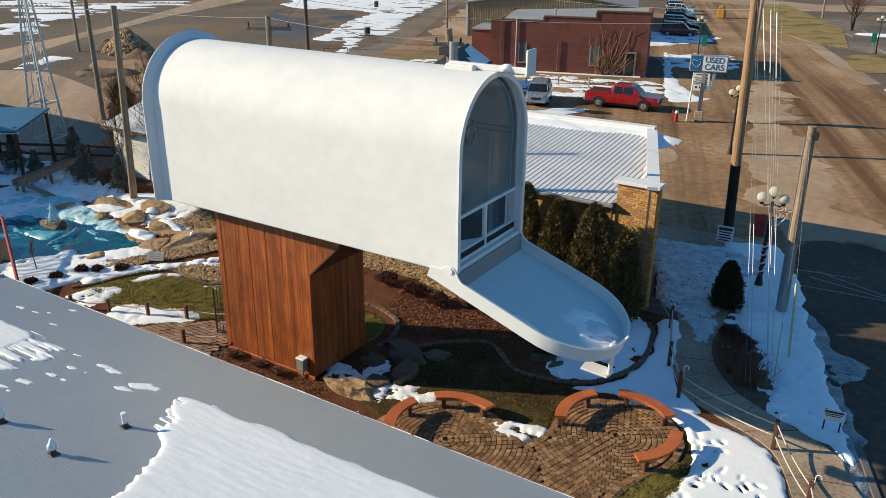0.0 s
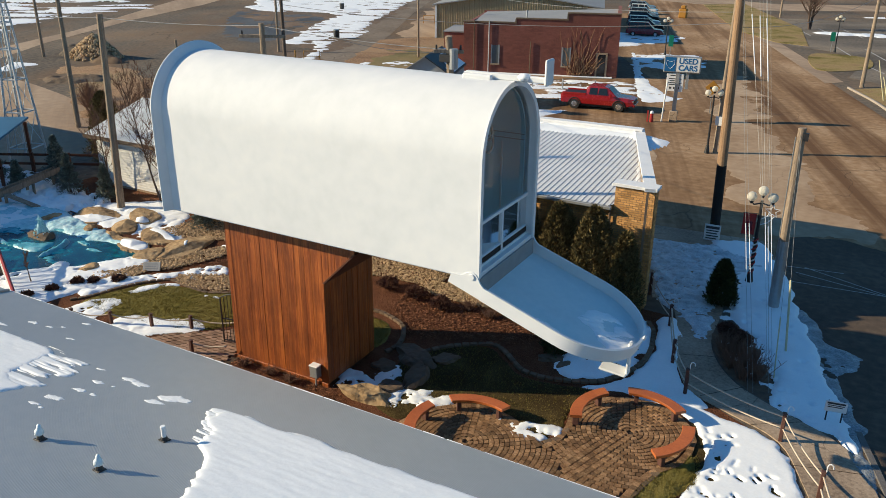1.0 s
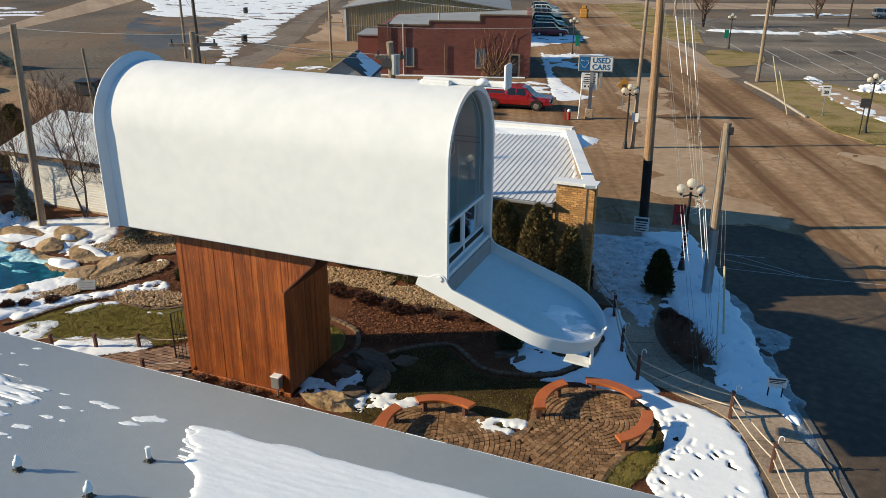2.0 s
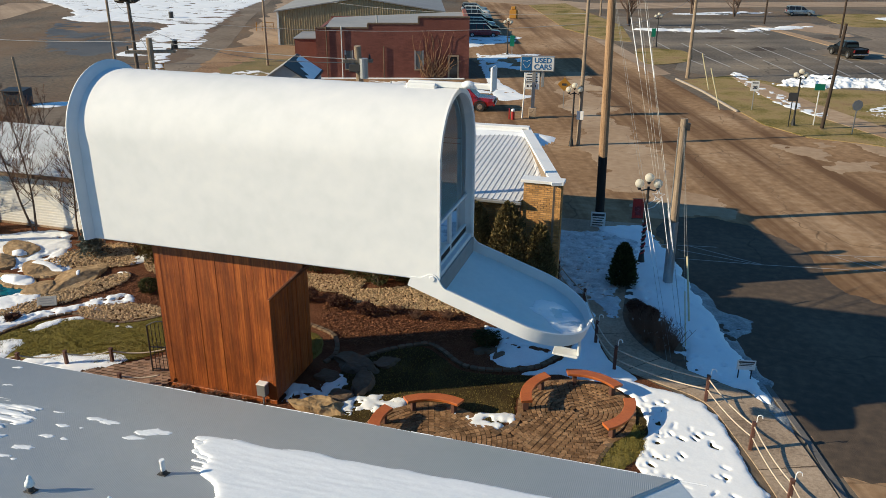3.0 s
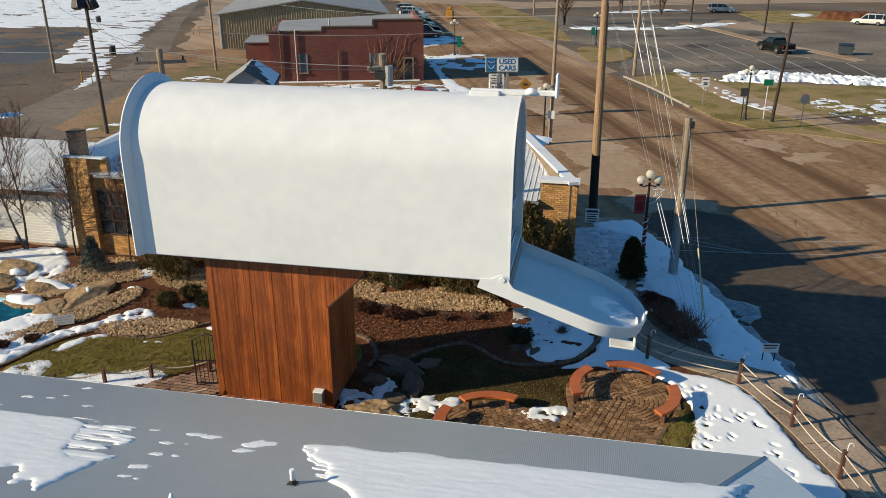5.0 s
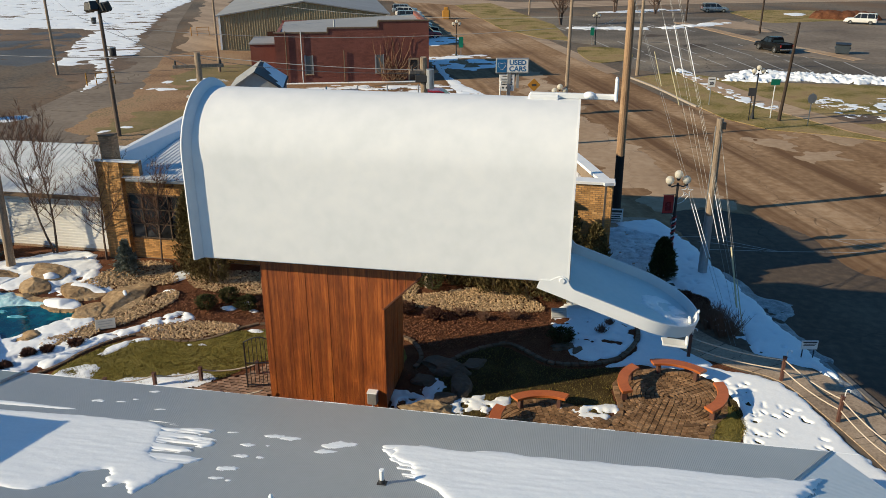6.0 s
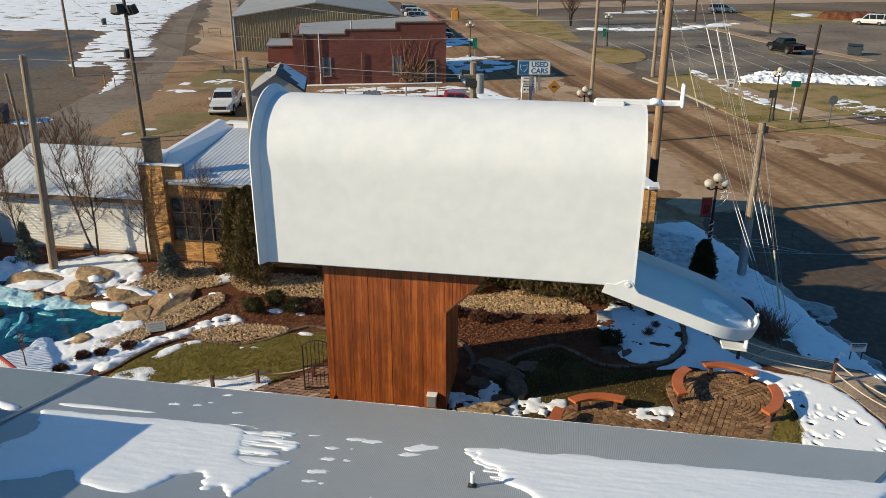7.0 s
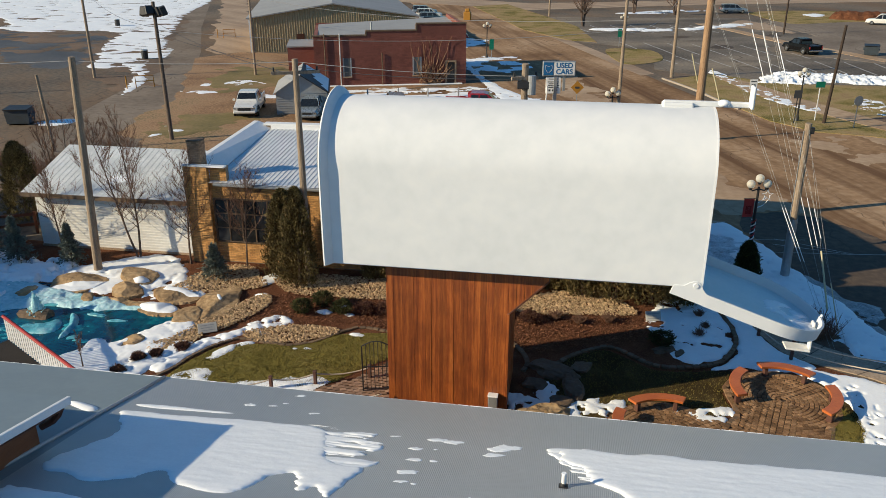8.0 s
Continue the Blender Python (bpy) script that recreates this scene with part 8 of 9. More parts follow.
for k, (x, y, h, r) in enumerate(((-3.95, 22.6, 0.7, 0.4), (-3.75, 22.1, 0.8, 0.45), (-3.5, 21.6, 0.95, 0.5), (-3.1, 21.1, 1.0, 0.6), (-2.8, 21.15, 0.95, 0.6), (-3.0, 21.8, 0.85, 0.5), (-3.45, 22.3, 0.7, 0.45), (-7.0, 22.2, 0.32, 0.2), (-7.2, 20.6, 0.32, 0.22), (-6.9, 21.3, 0.25, 0.18), (-10.3, 21.2, 0.4, 0.3), (-12.3, 21.1, 0.4, 0.3), (-11.4, 20.9, 0.35, 0.25), (-16.4, 14.3, 0.25, 0.25), (-15.4, 14.3, 0.25, 0.25), (-14.6, 14.25, 0.25, 0.25))):
    twiggy(x, y, h, r, 300 + k, 45 if k < 7 else 70)
for k, (x, y, r) in enumerate(((-19.3, 20.4, 0.34), (-18.55, 20.5, 0.34), (-15.7, 21.2, 0.38), (-14.4, 21.0, 0.38), (-13.2, 20.7, 0.34))):
    leafy("garden_shrub", x, y, 0.36, r, 90 + k, DRYSHRUB, "low rounded dry reddish shrub in the bed", "shrub", 1100, "ball", 0.06, "garden shrubs")
for k, (x, y, r) in enumerate(((-26.4, 14.0, 0.22), (-26.1, 14.8, 0.26), (-25.9, 15.7, 0.26), (-25.4, 16.0, 0.24), (-24.75, 16.6, 0.3))):
    leafy("garden_shrub", x, y, 0.16, r * 0.72, 60 + k, DRYSHRUB, "low dry brown shrub poking out of the snow", "shrub", 700, "ball", 0.07, "garden shrubs")

for k, (x, y, r) in enumerate(((-4.05, 23.6, 0.28), (-3.75, 23.3, 0.3), (-3.5, 23.1, 0.26))):
    leafy("garden_shrub", x, y, 0.42, r, 95 + k, DRYSHRUB, "dark brown clipped shrub at the edge of the snow bank", "shrub", 1500, "ball", 0.06, "garden shrubs")

layer("dry_brush", [(-69, 47), (-66, 51), (-56, 46), (-48, 38), (-46, 34), (-50, 34), (-58, 40)], 0.05, DIRT, "dry red-brown weeds beside the gravel yard", "weeds", res=0.3, rag=1.6, soft=0.2, lump=0.05, ragscale=0.5)
for k, (x, y, h, r) in enumerate(((-46.5, 33.6, 1.8, 0.9), (-48.2, 34.6, 2.0, 1.0), (-50.0, 35.6, 2.0, 1.0), (-52.4, 37.0, 1.8, 1.0), (-45.0, 34.8, 1.7, 0.9), (-55.0, 39.0, 1.6, 1.0))):
    twiggy(x, y, h, r, 340 + k, 90, "brush_thicket", "tangled reddish-brown leafless thicket")

# ---- poles and wires ----


def utility_pole(x, y, h, r=0.14, lean=(0, 0), material=None, label="weathered grey-brown wooden utility pole", arm=True, group="utility poles", reach=0.9):
    p = thing("utility_pole", label, "utility pole", (x, y, 0), group=group)
    top = Vector((lean[0], lean[1], h))
    part("shaft", rodded((0, 0, -0.1), top, r, r * 0.72, 12), material or POLEWOOD, p, smooth=False)
    if arm:
        c = part("cross_arm", boxed(-reach, reach, -0.05, 0.05, h - 0.55, h - 0.43, 0.01, pose(lean[0], lean[1], 0, 0, 0, 25)), POLEWOOD, p)
        for u in (0.1 - reach, reach - 0.1):
            part("insulator", rod(bmesh.new(), (lean[0] + u * 0.9, lean[1] + u * 0.42, h - 0.43), (lean[0] + u * 0.9, lean[1] + u * 0.42, h - 0.28), 0.04, 0.03, 8), BLACK, c)
    return p


utility_pole(-31.51, 22.37, 8.9, 0.18, (0.38, 0.09), arm=False)
utility_pole(-22.3, 22.75, 9.0, 0.15)
pm = utility_pole(-13.9, 23.45, 9.13, 0.16, (0.11, -1.31), label="wooden utility pole with electrical gear at its top", reach=0.5)
part("transformer", rodded((0.36, -1.4, 8.1), (0.36, -1.4, 8.75), 0.14, 0.14, 12), STEEL, pm, "small grey transformer can")
part("gear_box", boxed(-0.14, 0.36, -1.5, -1.2, 8.3, 8.55, 0.02), BLACK, pm)
utility_pole(-47.5, 32.3, 9.5, 0.17)
utility_pole(-77.4, 51.1, 9.0, 0.16)
utility_pole(-59.7, 67.0, 10.0, 0.15, arm=False)
utility_pole(-44.6, 71.5, 9.0, 0.13, arm=False)
utility_pole(-45.7, 40.1, 5.0, 0.12, (-0.3, 0), arm=False)
pf = utility_pole(-39.7, 44.5, 9.2, 0.15, (-0.1, 0), material=FLOODPOLE, label="grey-brown pole carrying a cluster of black floodlights", arm=False)
for k in range(4):
    part("floodlight", boxed(-0.28, 0.28, -0.2, 0.2, -0.3, 0.3, 0.05, pose(-0.1 + 0.5 * (k - 1.5), 0.15 * (-1) ** k, 8.55 + 0.1 * (k % 2), -20, 0, 40 * k)), BLACK, pf, "black floodlight head")
p1 = thing("utility_pole", "tall tan wooden utility pole with a black tarred foot", "utility pole", (-6.35, 32.75, 0), group="utility poles")
part("shaft", rodded((-0.05, -0.25, 3.35), (-0.2, -1.05, 13.5), 0.2, 0.15, 14), POLENEW, p1)
part("tarred_foot", rodded((0, 0, -0.1), (-0.05, -0.25, 3.35), 0.21, 0.2, 14), TAR, p1, "black tarred lower end")
p2 = thing("utility_pole", "short leaning grey utility pole", "utility pole", (-3.04, 26.6, 0), group="utility poles")
part("shaft", rodded((0, 0, -0.1), (-0.09, -0.04, 6.5), 0.17, 0.13, 12), POLEWOOD, p2)
part("lower_shaft", rodded((0, 0, 0), (-0.04, -0.02, 2.6), 0.185, 0.17, 12), STEEL, p2, "dull grey lower end of the pole")
part("conduit", rodded((-0.17, -0.05, 0), (-0.24, -0.1, 6.2), 0.018, 0.018, 6), STEEL, p2, "pale conduit")
part("bracket", boxed(0.0, 0.14, -0.15, 0.0, 6.1, 6.35, 0.01), BLACK, p2)
p3 = utility_pole(-9.35, 47.65, 10.5, 0.13, (0.05, 0), arm=False)
part("notice", boxed(-0.18, 0.25, -0.2, -0.16, 1.7, 2.25, 0.01), SIGNWHITE, p3, "small pale notice board")
utility_pole(-2.9, 77.2, 9.5, 0.18, arm=False)
utility_pole(6.45, 57.6, 7.2, 0.13, (0.35, 0.0), material=DARKPOLE, arm=False)
utility_pole(-18, 140, 9.0, 0.16, arm=False)
utility_pole(8, 134, 9.0, 0.14, arm=False, material=DARKPOLE)
utility_pole(16.5, 118, 9.0, 0.14, arm=False, material=DARKPOLE)


def cable(a, b, sag, r=0.012, name="overhead_cable", label="thin overhead cable strung between poles", material=None):
    a, b = Vector(a), Vector(b)
    n = 20
    pts = [a.lerp(b, k / n) - Vector((0, 0, sag * 4 * (k / n) * (1 - k / n))) for k in range(n + 1)]
    tagged(solo(name, tube(bmesh.new(), pts, r, 4), material or WIREMAT, label, "cable", group="overhead cables"))


cable((-31.15, 22.45, 8.75), (-22.3, 22.75, 8.9), 0.1, 0.014)
cable((-22.3, 22.75, 8.9), (-13.79, 22.14, 8.7), 0.1, 0.012)
cable((-60, 20, 8.8), (-31.15, 22.45, 8.75), 0.4, 0.014)
cable((-22.3, 22.75, 8.4), (-39.8, 44.5, 7.9), 0.3, 0.012, material=BLACK)
cable((-39.8, 44.5, 7.6), (-59.7, 67.0, 8.6), 0.8, 0.014, material=BLACK)
cable((-13.79, 22.14, 8.6), (-39.8, 44.5, 7.2), 0.8, 0.012, material=BLACK)
cable((-39.8, 44.5, 7.4), (-9.35, 47.65, 7.6), 0.7, 0.016)
cable((-44.6, 71.5, 7.6), (-9.35, 47.65, 8.2), 0.8, 0.014)
cable((-9.35, 47.65, 7.4), (-2.9, 77.2, 7.6), 0.8, 0.014)
for dz in (0, 0.35, 0.7):
    cable((-6.55, 31.75, 12.2 + dz), (-20, 180, 10 + dz), 1.5, 0.014)
cable((-6.55, 31.75, 11.4), (-2.9, 77.2, 9.0), 0.6, 0.014)


def guy(anchor, top, g0, g1, guard=True, wire=0.012, gr=0.028, gmat=None, label="taut guy wire with a white plastic guard"):
    w = thing("guy_wire", label, "guy wire", anchor, group="guy wires")
    a, b = Vector((0, 0, 0)), Vector(top) - Vector(anchor)
    part("wire", tube(bmesh.new(), [a, b], wire, 5), GUYMAT, w)
    if guard:
        part("guard", tube(bmesh.new(), [a.lerp(b, g0), a.lerp(b, g1)], gr, 8), gmat or TRIM, w, "plastic wire guard")


for dx in (0.0, 0.14):
    guy((-2.85 + dx, 20.45, 0), (-6.5 + dx * 0.3, 31.9, 10.6), 0.21, 0.35, wire=0.0045, gr=0.012)
for dx in (0.0, 0.14):
    guy((-2.5 + dx, 21.6, 0), (-5.75 + dx * 2.2, 29.6 - dx * 2, 12.6), 0.215, 0.335, wire=0.0045, gr=0.012)
guy((-2.3, 20.6, 0), (-5.2, 28.2, 11.4), 0.28, 0.36, wire=0.0045, gr=0.012)
for p, q in (((-5.41, 28.0, 9.8), (-4.92, 27.1, 8.1)), ((-5.09, 27.6, 9.8), (-4.67, 26.7, 8.1)), ((-4.71, 26.7, 9.6), (-4.27, 25.7, 7.9))):
    p, q = Vector(p), Vector(q)
    d = (q - p) / (q.z - p.z)
    guy(tuple(p + d * (3.9 - p.z)), tuple(p + d * (14.0 - p.z)), (8.0 - 3.9) / 10.1, (9.8 - 3.9) / 10.1, wire=0.0045, gr=0.017)
guy((-2.2, 23.3, 0), (-3.14, 26.5, 6.4), 0.0, 0.33, gmat=YELLOWPLASTIC, wire=0.0045, gr=0.035, label="taut guy wire with a pale yellow guard")
guy((-2.3, 21.5, 0), (-3.14, 26.5, 6.3), 0.0, 0.24, gmat=YELLOWPLASTIC, wire=0.0045, gr=0.02, label="taut guy wire with a pale yellow guard")
for x, y, tx in ((-1.0, 71.2, -0.9), (-0.3, 62.5, -1.0)):
    g = thing("marker_post", "slim pale yellow leaning guard tube on the verge", "marker post", (x, y, 0), group="marker posts")
    part("tube", rodded((0, 0, 0), (tx, 0.4, 3.1), 0.045, 0.045, 8), YELLOWPLASTIC, g)

# ---- globe street lamps ----


def street_lamp(x, y, h=3.75, festive=False, rz=20):
    l = thing("street_lamp", "black ornamental street lamp with three cream globes", "street lamp", (x, y, 0), rz, group="globe street lamps")
    part("base", rod(bmesh.new(), (0, 0, 0), (0, 0, 0.5), 0.17, 0.09, 12), BLACK, l)
    part("shaft", rodded((0, 0, 0.4), (0, 0, h - 0.25), 0.07, 0.05, 10), BLACK, l)
    part("arm", tube(bmesh.new(), [(-0.36, 0, h - 0.3), (-0.26, 0, h - 0.42), (0, 0, h - 0.34), (0.26, 0, h - 0.42), (0.36, 0, h - 0.3)], 0.03, 6), BLACK, l, "curved double arm")
    for gx, gz in ((-0.36, h - 0.12), (0.36, h - 0.12), (0, h + 0.12)):
        part("fitter", rod(bmesh.new(), (gx, 0, gz - 0.26), (gx, 0, gz - 0.15), 0.05, 0.09, 10), BLACK, l)
        part("globe", ball(bmesh.new(), (gx, 0, gz), 0.18, 3), GLOBE, l, "cream glass globe", smooth=True)
    if festive:
        sp = bmesh.new()
        tube(sp, [(0.085 * math.cos(k * 0.55), 0.085 * math.sin(k * 0.55), 0.45 + k * 0.028) for k in range(52)], 0.028, 6)
        part("ribbon", sp, TRIM, l, "white ribbon wound round the shaft")
        sp = bmesh.new()
        tube(sp, [(0.085 * math.cos(k * 0.55 + 3.1), 0.085 * math.sin(k * 0.55 + 3.1), 0.45 + k * 0.028) for k in range(52)], 0.028, 6)
        part("ribbon", sp, REDPAINT, l, "red ribbon wound round the shaft")
        bn_ = part("banner", boxed(-0.55, -0.1, -0.012, 0.012, 2.0, 2.8, 0.004), REDPAINT, l, "red fabric banner with a dark emblem")
        part("banner_emblem", boxed(-0.45, -0.2, -0.02, -0.014, 2.12, 2.5, 0.004), CARWINE, bn_)
        part("banner_arm", rodded((-0.58, 0, 2.82), (0, 0, 2.82), 0.012, 0.012, 6), BLACK, bn_)
        part("banner_arm", rodded((-0.58, 0, 1.98), (0, 0, 1.98), 0.012, 0.012, 6), BLACK, bn_)
        st = bmesh.new()
        pts = []
        for k in range(11):
            rr = 0.26 if k % 2 == 0 else 0.11
            a = math.pi / 2 + k * math.pi / 5
            pts.append((0.42 + rr * math.cos(a), 0, 2.95 + rr * math.sin(a)))
        tube(st, pts, 0.02, 5)
        tube(st, [(0.05, 0, 2.6), (0.25, 0, 2.75), (0.38, 0, 2.9)], 0.015, 5)
        tube(st, [(0.05, 0, 2.4), (0.3, 0, 2.5), (0.5, 0, 2.75)], 0.015, 5)
        part("star_ornament", st, TRIM, l, "white wire shooting-star ornament")
    return l


street_lamp(-4.17, 28.4, 3.58, True, 14)
street_lamp(-9.75, 47.3)
street_lamp(4.6, 58.0)
street_lamp(-22.8, 87.5)
street_lamp(-6.9, 100.4)

# ---- signs ----


def lettering(body, size, m, material, parent, name="lettering"):
    c = bpy.data.curves.new(name, "FONT")
    c.body, c.size, c.extrude, c.align_x, c.align_y = body, size, 0.006, "CENTER", "CENTER"
    c.offset = 0.012
    t = new(name, c)
    dg = bpy.context.evaluated_depsgraph_get()
    me = bpy.data.meshes.new_from_object(t.evaluated_get(dg))
    bpy.data.objects.remove(t)
    me.materials.clear()
    me.materials.append(material)
    me.transform(m)
    ob = new(name, me)
    ob.parent = parent
    return ob


us = thing("used_cars_sign", "roadside sign on a steel post reading USED CARS", "sign", (-13.75, 55.0, 0), 10)
part("post", boxed(-0.13, 0.13, -0.1, 0.1, 0.4, 3.6, 0.01), STEEL, us, "square steel post")
part("plinth", boxed(-0.28, 0.28, -0.25, 0.25, 0, 0.75, 0.03), CONCRETE, us, "concrete foot")
part("side_post", boxed(0.55, 0.75, -0.06, 0.06, 2.3, 3.6, 0.01), STEEL, us)
cab = part("cabinet", boxed(-1.0, 1.45, -0.16, 0.16, 3.42, 4.52, 0.03), STEEL, us, "shallow metal sign cabinet")
part("blue_panel", boxed(-0.93, -0.2, -0.18, -0.158, 3.5, 4.44), SIGNBLUE, cab, "blue panel")
part("white_panel", boxed(-0.15, 1.38, -0.18, -0.158, 3.5, 4.44), SIGNWHITE, cab, "white panel")
lettering("USED", 0.52, pose(0.61, -0.186, 4.2, 90, 0, 0), SIGNBLUE, cab)
lettering("CARS", 0.52, pose(0.61, -0.186, 3.74, 90, 0, 0), SIGNBLUE, cab)
bm = bmesh.new()
tube(bm, [(-0.565 + x * 0.3, -0.19, 3.97 + z * 0.36) for x, z in ((-0.8, 0.7), (0, 0.45), (0.8, 0.7), (0.9, 0), (0.4, -0.55), (0, -0.85), (-0.4, -0.55), (-0.9, 0), (-0.8, 0.7))], 0.012, 4)
part("emblem", bm, SIGNWHITE, cab, "plain white shield outline")
low = part("notice_panel", boxed(-0.72, 0.42, -0.06, 0.0, 2.1, 3.34, 0.02), SIGNWHITE, us, "white notice panel with rows of small print")
for k, (w, z) in enumerate(((0.34, 3.2), (0.42, 2.98), (0.36, 2.84), (0.44, 2.7), (0.4, 2.58))):
    part("print_line", boxed(-0.15 - w, -0.15 + w, -0.07, -0.062, z - 0.03, z + 0.03), SIGNINK, low)
for k in range(3):
    part("print_block", boxed(-0.5 + 0.27 * k, -0.36 + 0.27 * k, -0.07, -0.062, 2.28, 2.42), SIGNINK, low)
part("white_pole", rodded((-0.75, -0.3, 0), (-0.62, -0.3, 2.9), 0.05), TRIM, us, "thin white pole")
hyd = thing("fire_hydrant", "small red and white hydrant in snow", "hydrant", (-15.0, 54.0, 0))
part("body", rodded((0, 0, 0), (0, 0, 0.65), 0.14, 0.12, 10), REDPAINT, hyd)
part("bonnet", ball(bmesh.new(), (0, 0, 0.66), 0.14, 2), TRIM, hyd, "white bonnet", smooth=True)
part("marker", boxed(-0.32, -0.24, -0.04, 0.04, 0, 0.8), REDPAINT, hyd)


def notice(x, y, w, h, z0, rz, label, rows=4, double=True, tilt=-6):
    s = thing("notice_sign", label, "sign", (x, y, 0), rz, group="small notice signs")
    part("board", boxed(-w / 2, w / 2, -0.015, 0.015, z0, z0 + h, 0.006), SIGNWHITE, s)
    part("header", boxed(-w * 0.42, w * 0.42, -0.022, -0.016, z0 + h * 0.74, z0 + h * 0.9), SIGNINK, s, "dark heading bar")
    for k in range(rows):
        z = z0 + h * (0.62 - 0.16 * k)
        part("print_line", boxed(-w * 0.38, w * (0.38 - 0.08 * (k % 2)), -0.022, -0.016, z - h * 0.035, z + h * 0.035), SIGNINK, s)
    for px in ((-w * 0.35, w * 0.35) if double else (0,)):
        part("post", rodded((px, 0.03, 0), (px, 0.03, z0 + h), 0.02), BLACK, s)


notice(-6.37, 32.35, 0.66, 0.72, 0.02, 4, "white notice sign with dark print by the pole")
notice(-0.58, 19.85, 0.54, 0.32, 0.42, 10, "white notice sign on a short post in the snow", 2)


def road_sign(x, y, h, face, label, shape="rect", w=0.6, hh=0.75, rz=10, text="", post=None):
    s = thing("road_sign", label, "road sign", (x, y, 0), rz, group="road signs")
    part("post", boxed(-0.03, 0.03, 0.0, 0.05, 0, h, 0.004), post or STEEL, s)
    if shape == "rect":
        b = part("plate", boxed(-w / 2, w / 2, -0.015, 0.0, h - hh, h, 0.004), face, s)
        if text:
            lettering(text, hh * 0.42, pose(0, -0.02, h - hh * 0.66, 90, 0, 0), SIGNINK, b)
            part("print_line", boxed(-w * 0.35, w * 0.35, -0.024, -0.016, h - hh * 0.26, h - hh * 0.16), SIGNINK, b)
    elif shape == "diamond":
        b = part("plate", boxed(-w / 2, w / 2, -0.015, 0.0, -w / 2, w / 2, 0.01, Matrix.Translation((0, 0, h - w * 0.6)) @ pose(0, 0, 0, 0, 45, 0)), face, s)
        part("symbol", boxed(-0.18, 0.18, -0.024, -0.016, h - w * 0.72, h - w * 0.5, 0.02), SIGNINK, b, "dark symbol")
    else:
        part("plate", rod(bmesh.new(), (0, -0.015, h - 0.38), (0, 0.0, h - 0.38), 0.38, 0.38, 8), face, s)
    return s


road_sign(-12.1, 59.3, 2.3, SIGNYELLOW, "yellow diamond warning sign", "diamond", 0.75)
road_sign(2.1, 62.9, 2.3, SIGNWHITE, "white speed limit sign reading 20", "rect", 0.62, 0.78, text="20")
road_sign(4.2, 57.2, 2.5, SIGNINK, "dark square traffic sign with a pale arrow", "rect", 0.6, 0.6, post=BLACK)
road_sign(6.0, 58.4, 3.0, SIGNGREEN, "green street sign on a pale post", "rect", 0.7, 0.45, post=TRIM)
road_sign(8.2, 56.3, 2.4, STEEL, "bare grey back of an octagonal sign", "octagon", rz=20)
road_sign(-22.2, 87.2, 2.2, SIGNGREEN, "dark green banner sign beside the lamp", "rect", 0.5, 1.2)
road_sign(-7.3, 100.2, 2.2, SIGNGREEN, "dark green banner sign beside the lamp", "rect", 0.5, 1.0)

# ---- vehicles ----


def wheel(parent, x, y, r, side):
    w = part("wheel", rod(bmesh.new(), (x, y, r), (x, y + side * 0.2, r), r, r, 18), TYRE, parent, "black tyre on a bright wheel")
    part("rim", rod(bmesh.new(), (x, y + side * 0.19, r), (x, y + side * 0.215, r), r * 0.62, r * 0.55, 14), CHROME, w, "bright alloy rim")


def hull(sections, bevel=0.0, bulge=0.0):
    """A body lofted through sections along x: (x, half width at bottom, half width at top, z bottom, z top)."""
    bm = bmesh.new()
    rows = []
    for x, wb, wt, z0, z1 in sections:
        zm = z0 + (z1 - z0) * 0.55
        wm = (wb + wt) / 2 + bulge
        rows.append([bm.verts.new((x, y, z)) for y, z in ((-wb, z0), (-wm, zm), (-wt, z1), (wt, z1), (wm, zm), (wb, z0))])
    for A, B in zip(rows, rows[1:]):
        for i in range(6):
            j = (i + 1) % 6
            bm.faces.new((A[i], A[j], B[j], B[i]))
    bm.faces.new(rows[0])
    bm.faces.new(rows[-1][::-1])
    bmesh.ops.recalc_face_normals(bm, faces=bm.faces)
    if bevel:
        bmesh.ops.bevel(bm, geom=[e for e in bm.edges if e.calc_face_angle(0) > 0.35], offset=bevel, segments=2, affect="EDGES")
    return bm


